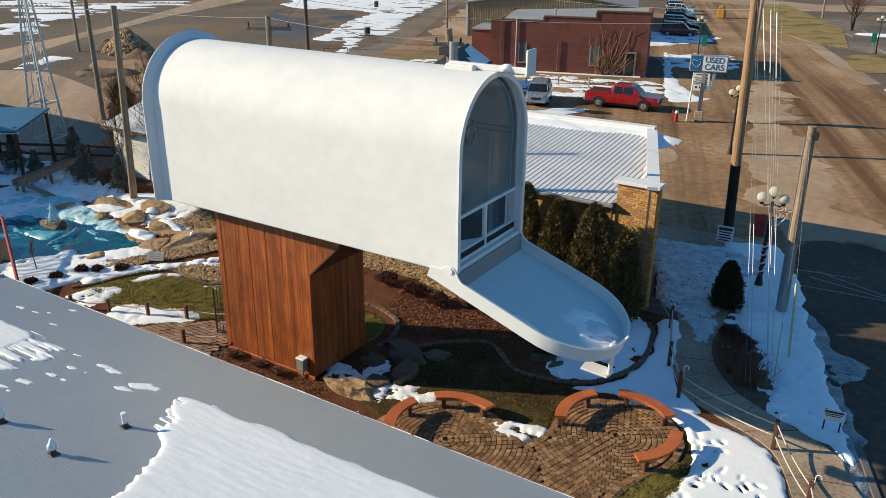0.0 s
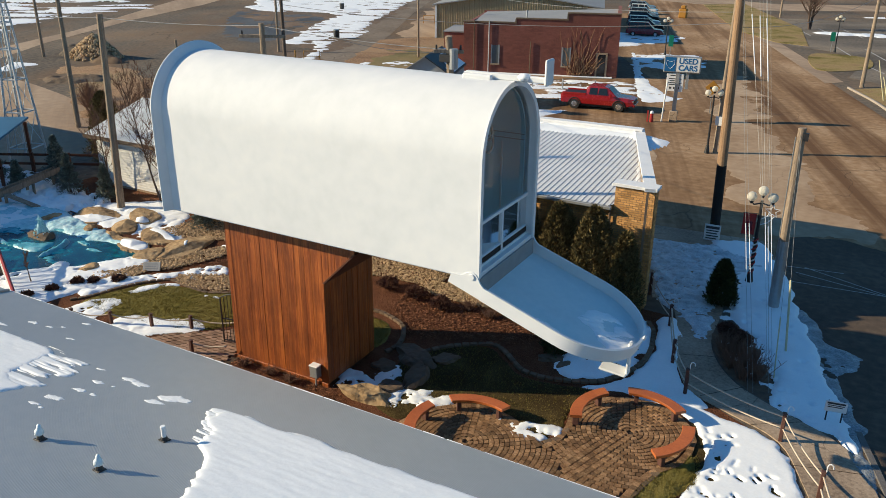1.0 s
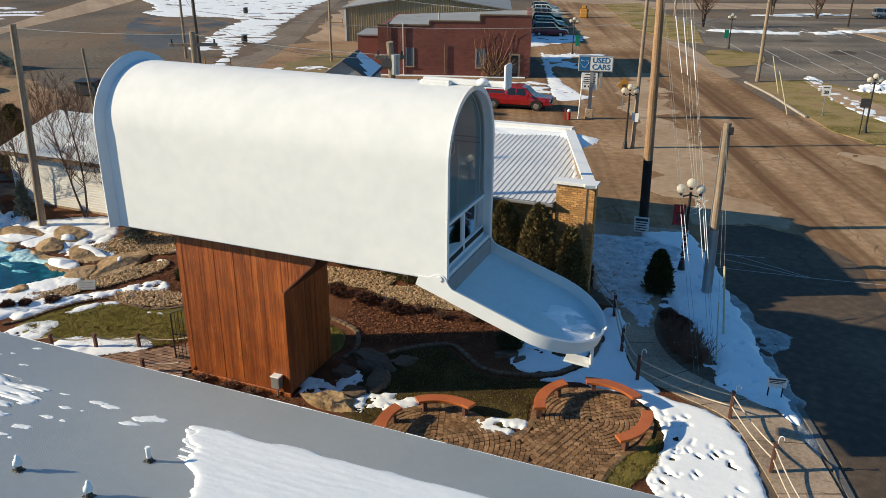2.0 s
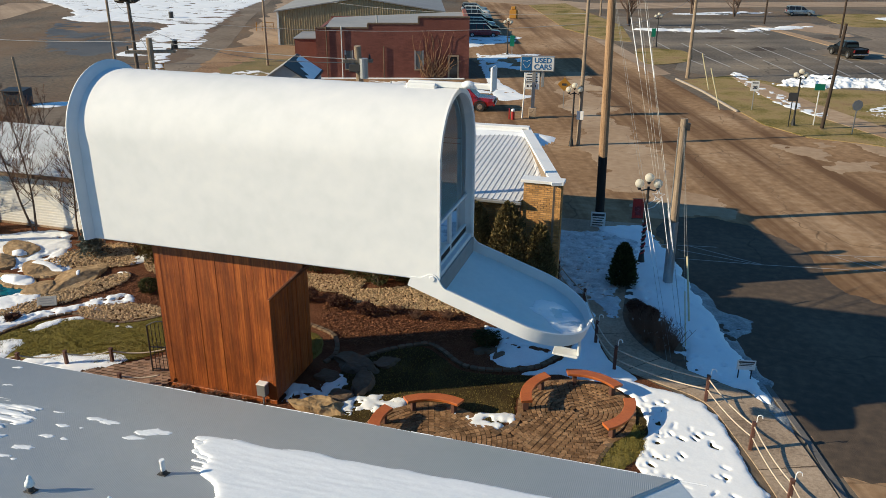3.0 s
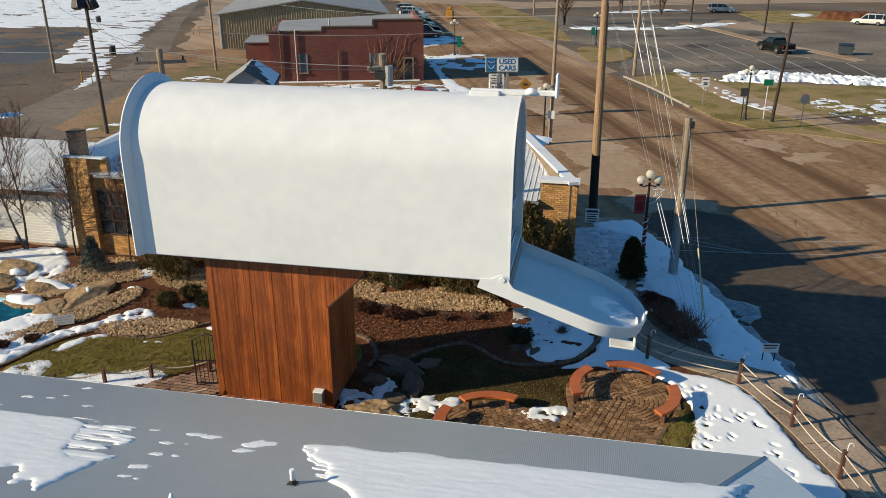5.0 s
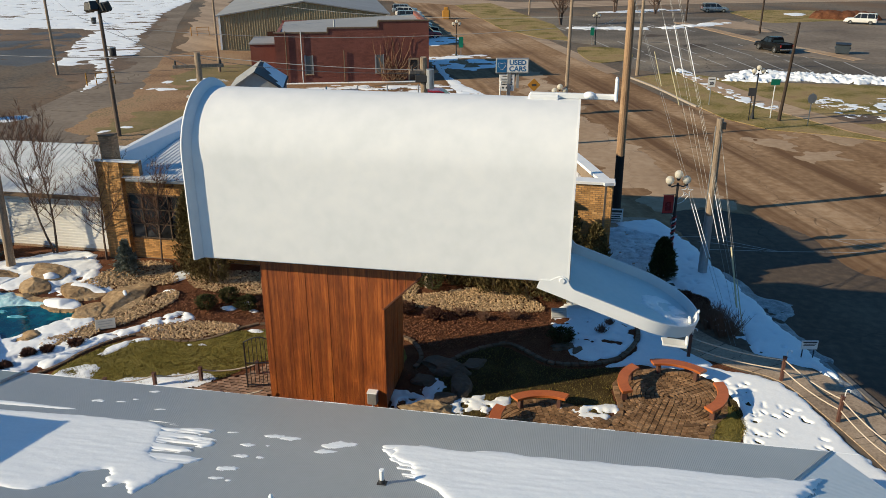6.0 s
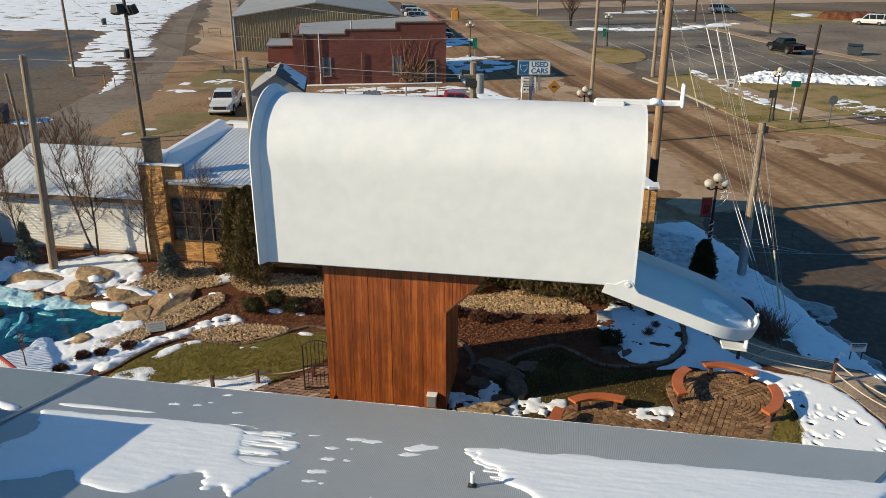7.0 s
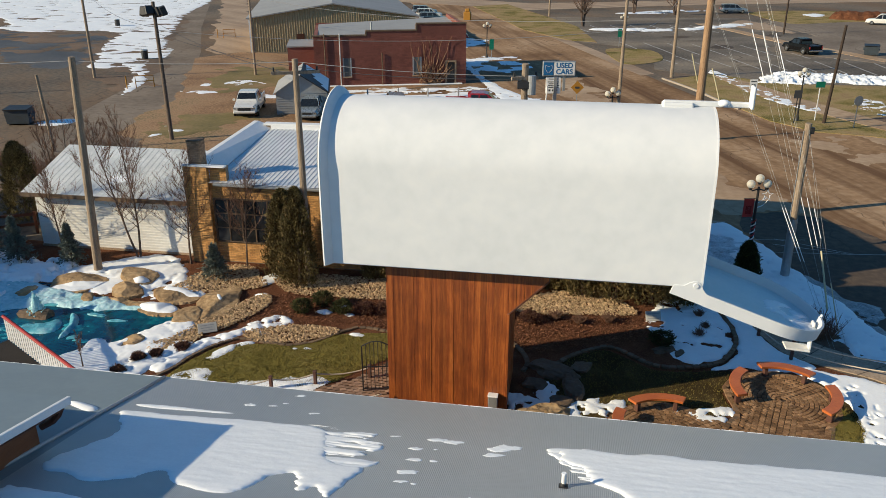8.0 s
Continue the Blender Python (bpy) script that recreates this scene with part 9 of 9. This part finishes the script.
def pickup(x, y, rz, paint, label, group=""):
    v = thing("pickup_truck", label, "pickup truck", (x, y, 0), rz, group=group)
    part("body", hull([(-2.75, 0.86, 0.86, 0.5, 1.06), (-2.6, 0.92, 0.9, 0.42, 1.1), (-0.75, 0.94, 0.9, 0.4, 1.1), (0.95, 0.94, 0.9, 0.4, 1.08), (1.2, 0.94, 0.86, 0.4, 1.08), (2.3, 0.92, 0.8, 0.42, 1.0), (2.72, 0.84, 0.7, 0.5, 0.92)], 0.04, 0.03), paint, v)
    part("cab", hull([(-0.85, 0.86, 0.66, 1.06, 1.62), (-0.6, 0.86, 0.7, 1.06, 1.74), (0.45, 0.86, 0.7, 1.06, 1.74), (0.75, 0.86, 0.68, 1.06, 1.66), (1.45, 0.84, 0.82, 1.02, 1.08)], 0.03), paint, v)
    part("bed", boxed(-2.6, -0.9, -0.76, 0.76, 1.06, 1.115, 0.01), BLACK, v, "dark open load bed")
    for s in (-1, 1):
        part("bed_side", boxed(-2.66, -0.86, s * 0.84 - 0.05, s * 0.84 + 0.05, 1.05, 1.2, 0.02), paint, v)
        for x0, x1 in ((-0.62, -0.02), (0.06, 0.66)):
            bm = bmesh.new()
            vs = [(x0, s * 0.872, 1.14), (x1 + 0.12 * (x1 > 0.3), s * 0.872, 1.14), (x1, s * 0.742, 1.62), (x0 + 0.05, s * 0.742, 1.62)]
            bm.faces.new([bm.verts.new(p) for p in vs])
            part("side_window", bm, CARGLASS, v, "dark side window")
        for wx in (-1.68, 1.65):
            wheel(v, wx, s * 0.76, 0.37, s)
            bm = bmesh.new()
            tube(bm, [(wx + 0.46 * math.cos(a), s * 0.925, 0.37 + 0.46 * math.sin(a)) for a in np.linspace(0, math.pi, 12)], 0.045, 6)
            part("wheel_arch", bm, TYRE, v)
        part("headlight", boxed(2.58, 2.72, s * 0.68 - 0.13, s * 0.68 + 0.13, 0.72, 0.88, 0.02), CHROME, v, "clear headlight")
        part("tail_light", boxed(-2.78, -2.7, s * 0.8 - 0.06, s * 0.8 + 0.06, 0.75, 1.05, 0.01), REDPAINT, v)
        part("mirror", boxed(0.95, 1.08, s * 1.02 - 0.09, s * 1.02 + 0.09, 1.1, 1.26, 0.02), paint, v)
    bm = bmesh.new()
    bm.faces.new([bm.verts.new(p) for p in ((1.40, -0.78, 1.105), (1.40, 0.78, 1.105), (0.80, 0.64, 1.66), (0.80, -0.64, 1.66))])
    part("windscreen", bm, CARGLASS, v, "dark windscreen")
    bm = bmesh.new()
    bm.faces.new([bm.verts.new(p) for p in ((-0.885, -0.74, 1.16), (-0.885, 0.74, 1.16), (-0.83, 0.62, 1.6), (-0.83, -0.62, 1.6))])
    part("rear_window", bm, CARGLASS, v)
    part("front_bumper", boxed(2.62, 2.82, -0.84, 0.84, 0.42, 0.6, 0.04), paint, v)
    part("rear_bumper", boxed(-2.9, -2.72, -0.84, 0.84, 0.46, 0.62, 0.03), CHROME, v)
    part("grille", boxed(2.7, 2.78, -0.5, 0.5, 0.64, 0.86, 0.02), BLACK, v)
    part("underside", boxed(-2.4, 2.3, -0.7, 0.7, 0.22, 0.45), BLACK, v)
    return v


def estate_car(x, y, rz, paint, label, h=1.65, ln=4.5, group=""):
    v = thing("parked_car", label, "car", (x, y, 0), rz, group=group)
    k = ln / 4.5
    part("body", hull([(-2.2 * k, 0.78, 0.74, 0.4, 0.92), (-2.0 * k, 0.86, 0.82, 0.34, 0.98), (0.9 * k, 0.88, 0.84, 0.32, 0.98), (1.9 * k, 0.84, 0.74, 0.34, 0.88), (2.2 * k, 0.74, 0.62, 0.42, 0.76)], 0.05, 0.04), paint, v)
    part("cabin", hull([(-2.1 * k, 0.78, 0.62, 0.95, h - 0.2), (-1.8 * k, 0.8, 0.62, 0.95, h), (0.1 * k, 0.8, 0.62, 0.95, h), (0.35 * k, 0.8, 0.6, 0.95, h - 0.06), (1.1 * k, 0.78, 0.76, 0.93, 0.98)], 0.04), CARGLASS, v, "dark glazed cabin")
    part("roof", hull([(-1.98 * k, 0.62, 0.56, h - 0.08, h + 0.01), (0.2 * k, 0.64, 0.58, h - 0.07, h + 0.015), (0.4 * k, 0.62, 0.58, h - 0.12, h - 0.04)], 0.02), paint, v)
    for s in (-1, 1):
        for px in (-1.85, -0.85, 0.05):
            part("pillar", tube(bmesh.new(), [(px * k, s * 0.8, 0.96), (px * k + 0.02, s * 0.64, h - 0.05)], 0.035, 5), paint, v)
        part("pillar", tube(bmesh.new(), [(1.05 * k, s * 0.78, 0.97), (0.38 * k, s * 0.62, h - 0.06)], 0.035, 5), paint, v)
        for wx in (-1.35 * k, 1.35 * k):
            wheel(v, wx, s * 0.68, 0.33, s)
        part("headlight", boxed(2.05 * k, 2.2 * k, s * 0.55 - 0.14, s * 0.55 + 0.14, 0.6, 0.74, 0.02), CHROME, v)
        part("tail_light", boxed(-2.22 * k, -2.14 * k, s * 0.68 - 0.08, s * 0.68 + 0.08, 0.7, 0.95, 0.01), REDPAINT, v)
    part("front_bumper", boxed(2.1 * k, 2.3 * k, -0.7, 0.7, 0.34, 0.52, 0.04), paint, v)
    part("rear_bumper", boxed(-2.32 * k, -2.16 * k, -0.76, 0.76, 0.4, 0.56, 0.03), BLACK, v)
    part("grille", boxed(2.16 * k, 2.24 * k, -0.36, 0.36, 0.56, 0.72, 0.02), BLACK, v)
    part("underside", boxed(-1.9 * k, 1.9 * k, -0.66, 0.66, 0.2, 0.38), BLACK, v)
    return v


pickup(-19.75, 56.65, 6.5, CARRED, "shiny red crew-cab pickup truck parked in the yard")
pickup(14.3, 98.4, 111, CARBLACK, "black crew-cab pickup truck in the car park")
wt = pickup(-38.0, 54.3, -76, CARWHITE, "old white pickup truck on the dirt verge")
estate_car(-25.9, 54.9, -70, CARSILVER, "silver-blue estate car with a dusting of snow", 1.5)
estate_car(-32.6, 53.6, -80, CARSILVER, "pale silver car behind the brick shop", 1.5)
estate_car(-29.6, 103.4, 10, CARWINE, "dark red estate car parked nose-in", 1.75, 4.7, "cars in the street row")
estate_car(-31.0, 109.0, 10, CARBLACK, "black car parked nose-in", 1.6, 4.7, "cars in the street row")
estate_car(-32.9, 114.5, 10, CARSILVER, "silver car parked nose-in", 1.5, 4.6, "cars in the street row")
estate_car(-34.6, 120.5, 10, CARBLACK, "dark car parked nose-in", 1.5, 4.6, "cars in the street row")
estate_car(-36.4, 126.5, 10, CARSILVER, "silver car parked nose-in", 1.6, 4.6, "cars in the street row")
estate_car(-38.2, 133, 10, CARWHITE, "white car parked nose-in", 1.6, 4.6, "cars in the street row")
estate_car(-40.2, 139, 10, CARSILVER, "grey car parked nose-in", 1.6, 4.6, "cars in the street row")
estate_car(34.8, 134.2, 160, CARWHITE, "white sport utility car on the far drive", 1.7, 4.8)
estate_car(15, 152, 5, CARSILVER, "silver car on the far street", 1.6, 4.8)
yb = thing("yellow_machine", "small yellow machine on the far roadside", "machine", (-31.2, 130.5, 0))
part("body", boxed(-0.6, 0.6, -0.5, 0.5, 0, 1.4, 0.1), SIGNYELLOW, yb)
part("top", boxed(-0.35, 0.35, -0.35, 0.35, 1.4, 1.9, 0.08), SIGNYELLOW, yb)


def skip_bin(x, y, rz, w, d, h, material, label):
    s = thing("skip_bin", label, "skip", (x, y, 0), rz)
    bm = bmesh.new()
    rows = [[bm.verts.new((px, py, z)) for px, py in ((-w, -d), (w, -d), (w, d), (-w, d))] for w, d, z in ((w / 2 * 0.92, d / 2 * 0.9, 0.12), (w / 2, d / 2, h))]
    for i in range(4):
        j = (i + 1) % 4
        bm.faces.new((rows[0][i], rows[0][j], rows[1][j], rows[1][i]))
    bm.faces.new(rows[0][::-1])
    bm.faces.new(rows[1])
    part("body", bm, material, s)
    part("lid", boxed(-w / 2 - 0.03, w / 2 + 0.03, -d / 2 - 0.04, d / 2 + 0.04, h, h + 0.07, 0.02, pose(0, 0, 0, 4, 0, 0)), BLACK, s, "black plastic lid")
    for px in (-w / 2, w / 2):
        part("lifting_pocket", boxed(px - 0.08, px + 0.08, -d / 2 * 0.7, d / 2 * 0.7, h * 0.55, h * 0.7, 0.01), material, s)
    for px in (-w * 0.36, w * 0.36):
        part("foot", boxed(px - 0.08, px + 0.08, -d * 0.4, d * 0.4, 0, 0.13), BLACK, s)


skip_bin(-53.3, 47.2, 14, 1.75, 1.3, 1.2, SKIPBLUE, "dark steel skip on the gravel lot")
skip_bin(21.9, 97.4, -15, 1.6, 1.3, 1.15, SKIPBLUE, "dark blue-grey steel skip with black lids")


def bin_(x, y, h=1.0):
    b = thing("litter_bin", "dark drum litter bin on the open lot", "bin", (x, y, 0), group="litter bins")
    part("drum", rodded((0, 0, 0), (0, 0, h), 0.36, 0.38, 12), BLACK, b)
    part("rim", rod(bmesh.new(), (0, 0, h - 0.03), (0, 0, h + 0.04), 0.41, 0.4, 12), STEEL, b)


bin_(-61.5, 80)
bin_(-84, 112)
for x, y in ((-52, 63), (-60.5, 101)):
    b = thing("yellow_barrier", "low yellow tube barrier on the lot", "barrier", (x, y, 0), 30, group="yellow barriers")
    part("frame", tube(bmesh.new(), [(-0.8, 0, 0), (-0.8, 0, 1.1), (0.8, 0, 1.1), (0.8, 0, 0)], 0.05, 6), SIGNYELLOW, b)
    part("rail", rodded((-0.8, 0, 0.6), (0.8, 0, 0.6), 0.04, 0.04, 6), SIGNYELLOW, b)
    part("post", rodded((-1.6, -0.3, 0), (-1.6, -0.3, 1.2), 0.06, 0.06, 6), SIGNYELLOW, b)
for x, y in ((-27.5, 62.0), (-25.0, 62.6), (-22.4, 63.4), (-30, 61)):
    b = thing("bollard", "short grey steel bollard", "bollard", (x, y, 0), group="yard bollards")
    part("tube", rodded((0, 0, 0), (0, 0, 0.8), 0.07, 0.07, 8), STEEL, b)
    part("cap", ball(bmesh.new(), (0, 0, 0.8), 0.075, 1), STEEL, b)

# gravel heaps on the far lot
for k, (x, y, rx, ry, h) in enumerate(((-72.5, 53.5, 2.6, 2.1, 2.5), (-76, 54.5, 3.0, 2.0, 1.2), (-69.5, 52.5, 2.2, 1.6, 1.0))):
    layer("rubble_heap", [(x - rx, y), (x, y + ry), (x + rx, y), (x, y - ry)], h, TANROAD if k == 0 else GROUND, "heap of pale rubble and stones", "rubble heap", kind="stuff", seed=90 + k, res=0.2, rag=0.5, soft=1.3, lump=0.4, ragscale=0.8)
layer("rubble_heap", [(-66, 43), (-62, 46), (-60, 45), (-63, 42)], 0.5, GROUND, "low ridge of rubble on the lot", "rubble heap", kind="stuff", seed=94, res=0.2, rag=0.8, soft=0.8, lump=0.3, ragscale=0.8)

bm = bmesh.new()
rnd = random.Random(95)
for k in range(900):
    u, a = rnd.random() ** 0.6, rnd.uniform(0, 6.283)
    px, py = -72.5 + 3.0 * u * math.cos(a), 53.5 + 2.4 * u * math.sin(a)
    r = rnd.uniform(0.06, 0.22)
    vs = bmesh.ops.create_icosphere(bm, subdivisions=1, radius=r)["verts"]
    mm = pose(px, py, max(0.1, 2.45 * (1 - u) ** 0.8), rnd.uniform(0, 360), rnd.uniform(0, 360), 0) @ Matrix.Diagonal((1, rnd.uniform(0.6, 1), rnd.uniform(0.5, 0.9), 1))
    bmesh.ops.transform(bm, matrix=mm, verts=vs)
tagged(solo("rubble", bm, STONE, "loose pale stones tipped in a heap on the lot", "rubble"), kind="stuff")

# ---- wind pump tower ----
tower = thing("wind_pump_tower", "tapering galvanised steel lattice tower", "tower", (-43.0, 25.6, 0), 20)
LEG = [(-0.7, -0.7), (0.7, -0.7), (0.7, 0.7), (-0.7, 0.7)]


def leg_at(i, z):
    k = 1 - 0.78 * z / 9.5
    return Vector((LEG[i][0] * k, LEG[i][1] * k, z))


for i in range(4):
    part("leg", rodded(leg_at(i, 0), leg_at(i, 9.5), 0.07, 0.06, 6), GALV, tower)
LV = [0.8, 2.8, 4.6, 6.2, 7.6, 8.7]
for a, z in enumerate(LV):
    for i in range(4):
        part("girt", rodded(leg_at(i, z), leg_at((i + 1) % 4, z), 0.042, 0.042, 5), GALV, tower)
for za, zb in zip(LV, LV[1:]):
    for i in range(4):
        part("brace", rodded(leg_at(i, za), leg_at((i + 1) % 4, zb), 0.02, 0.02, 4), GALV, tower)
part("ladder", tube(bmesh.new(), [leg_at(0, 0.5).lerp(leg_at(1, 0.5), 0.4), leg_at(0, 9).lerp(leg_at(1, 9), 0.4)], 0.025, 5), GALV, tower)
part("platform", boxed(-0.4, 0.4, -0.4, 0.4, 9.4, 9.5, 0.01), GALV, tower)

# timber sluice and decking by the pond
sl = thing("timber_sluice", "weathered timber water trough with snow on it", "sluice", (-36.9, 21.5, 0), 101)
for py in (-0.17, 0.17):
    part("side_plank", boxed(-1.9, 1.9, py - 0.025, py + 0.025, 0.62, 0.9, 0.006, pose(0, 0, 0, 0, -3, 0)), POLEWOOD, sl)
part("floor_plank", boxed(-1.9, 1.9, -0.17, 0.17, 0.6, 0.65, 0.006, pose(0, 0, 0, 0, -3, 0)), POLEWOOD, sl)
for px in (-1.7, 0, 1.7):
    for py in (-0.2, 0.2):
        part("post", boxed(px - 0.05, px + 0.05, py - 0.05, py + 0.05, 0, 0.66), POLEWOOD, sl)
part("spout_plank", boxed(-0.15, 0.15, -1.9, 0.0, -0.03, 0.03, 0.006, Matrix.Translation((-1.7, -0.2, 0.62)) @ pose(0, 0, 0, 13, 0, 0)), POLEWOOD, sl, "sloping spout plank")
fence = thing("rail_fence", "low dark timber rail fence behind the pond", "fence", (-40.5, 24.2, 0), 28)
for k in range(5):
    part("post", boxed(-4 + 2 * k - 0.06, -4 + 2 * k + 0.06, -0.06, 0.06, 0, 1.1, 0.01), CEDAR_DARK, fence)
for z in (0.45, 0.95):
    part("rail", boxed(-4.1, 4.1, 0.06, 0.1, z - 0.07, z + 0.07, 0.01), CEDAR_DARK, fence)

# far street trees
bare_tree(-12, 124, 6.5, 70, 1.2, 0.2, stems=2)
bare_tree(4, 146, 6.5, 71, 1.2, 0.2, stems=2)
bare_tree(-3, 148, 6.0, 72, 1.2, 0.2, stems=2)
for k in range(9):
    twiggy(-36.8 - 0.7 * (k % 3), 28.5 + 0.9 * (k // 3), 2.8, 1.0, 400 + k, 130, "bare_thicket", "tangle of bare reddish saplings")
layer("far_hedge", [(30, 142), (38, 140), (40, 143), (31, 146)], 1.4, MULCH, "clipped reddish winter hedge by the drive", "hedge", kind="", seed=97, res=0.3, rag=0.5, soft=0.8, lump=0.3)

# ---- paved circles: separate pavers in the ring nearest the street, the rest joined ----
paving = thing("paving", "brown clay pavers laid in circles and rows", "paving", kind="structure")


def paver_mesh(w, d):
    return mesh_from("paver", boxed(-w / 2 + 0.010, w / 2 - 0.010, -d / 2 + 0.010, d / 2 - 0.010, 0, 0.04, 0.008), PAVER)


def ring_paving(cx, cy, rmax, singles, keep=lambda x, y: True):
    bm = bmesh.new()
    k, r = 0, 0.14
    made = 0
    while r < rmax:
        n = max(5, int(2 * math.pi * r / 0.17))
        me = paver_mesh(2 * math.pi * r / n, 0.135)
        for i in range(n):
            a = 2 * math.pi * (i + 0.5 * (k % 2)) / n
            x, y = cx + r * math.cos(a), cy + r * math.sin(a)
            if not keep(x, y):
                continue
            m = pose(x, y, 0.016 + random.uniform(0, 0.012), random.uniform(-3, 3), random.uniform(-3, 3), math.degrees(a) + 90 + random.uniform(-3, 3))
            if made < singles:
                piece("paver", me, paving, m)
                made += 1
            else:
                box(bm, -math.pi * r / n + 0.010, math.pi * r / n - 0.010, -0.057, 0.057, 0, 0.04, 0, m)
        k, r = k + 1, r + 0.135
    if bm.faces:
        ob = part("paver_ring", bm, PAVER, paving)
        ob["kind"] = "stuff"
    else:
        bm.free()


BED = [(-6.9, 17.2), (-6.2, 18.1), (-5.2, 18.4), (-4.2, 18.1), (-3.6, 17.2), (-3.7, 16.0), (-4.2, 15.3), (-4.5, 14.0), (-4.6, 11.2), (-11.5, 11.2), (-10.9, 13), (-10.6, 14.6), (-9.8, 15.6), (-8.8, 15.95), (-7.6, 15.5), (-7.0, 15.0), (-6.75, 16.0)]
BEDLINE = spline(BED, 0.45)
slab("paving_bed", BED, -0.1, 0.02, SOIL, "dark sand bed under the pavers", "paving")
CIRCLES = ((-5.2, 16.72), (-8.8, 14.2))


def nearest_to(me, other):
    """Pavers inside the bed that lie nearer to one circle's centre than to the other's."""
    def keep(x, y):
        if math.hypot(x - me[0], y - me[1]) > math.hypot(x - other[0], y - other[1]):
            return False
        return inside_distance(np.array([x]), np.array([y]), BEDLINE)[0] > 0.17
    return keep


ring_paving(*CIRCLES[0], 4.6, 300, nearest_to(CIRCLES[0], CIRCLES[1]))
ring_paving(*CIRCLES[1], 3.6, 0, nearest_to(CIRCLES[1], CIRCLES[0]))
# soldier course round the edge of the bed
bm = bmesh.new()
for a, b in zip(BEDLINE, np.roll(BEDLINE, -1, axis=0)):
    d = Vector((b[0] - a[0], b[1] - a[1], 0))
    for k in range(max(1, round(d.length / 0.15))):
        n = max(1, round(d.length / 0.15))
        p = Vector((a[0], a[1], 0)) + d * (k + 0.5) / n
        box(bm, -d.length / n / 2 + 0.006, d.length / n / 2 - 0.006, -0.02, 0.15, 0.0, 0.046, 0, Matrix.Translation((p.x, p.y, 0.016)) @ pose(0, 0, 0, 0, 0, math.degrees(math.atan2(d.y, d.x)) + 180))
ob = part("paver_border", bm, PAVER, paving)
ob["kind"] = "stuff"
slab("paving_bed", [(-20.2, 14.2), (-19.4, 15.0), (-18.2, 15.9), (-17.6, 17.0), (-17.1, 17.0), (-17.1, 13.0), (-20, 13)], -0.1, 0.02, SOIL, "dark sand bed under the path", "paving")
bm = bmesh.new()
for j in range(26):
    for i in range(16):
        x, y = -20.2 + 0.215 * i + 0.1 * (j % 2), 13.0 + 0.155 * j
        if x < -17.1 and y < 14.9 + (x + 19.4) * 0.85 + 0.25 * (x > -18):
            box(bm, -0.1, 0.1, -0.068, 0.068, 0, 0.04, 0, pose(x, y, 0.016 + random.uniform(0, 0.01), random.uniform(-1, 1), random.uniform(-1, 1), random.uniform(-5, 5) + 20))
ob = part("path_pavers", bm, PATHPAVER, paving)
ob["kind"] = "stuff"
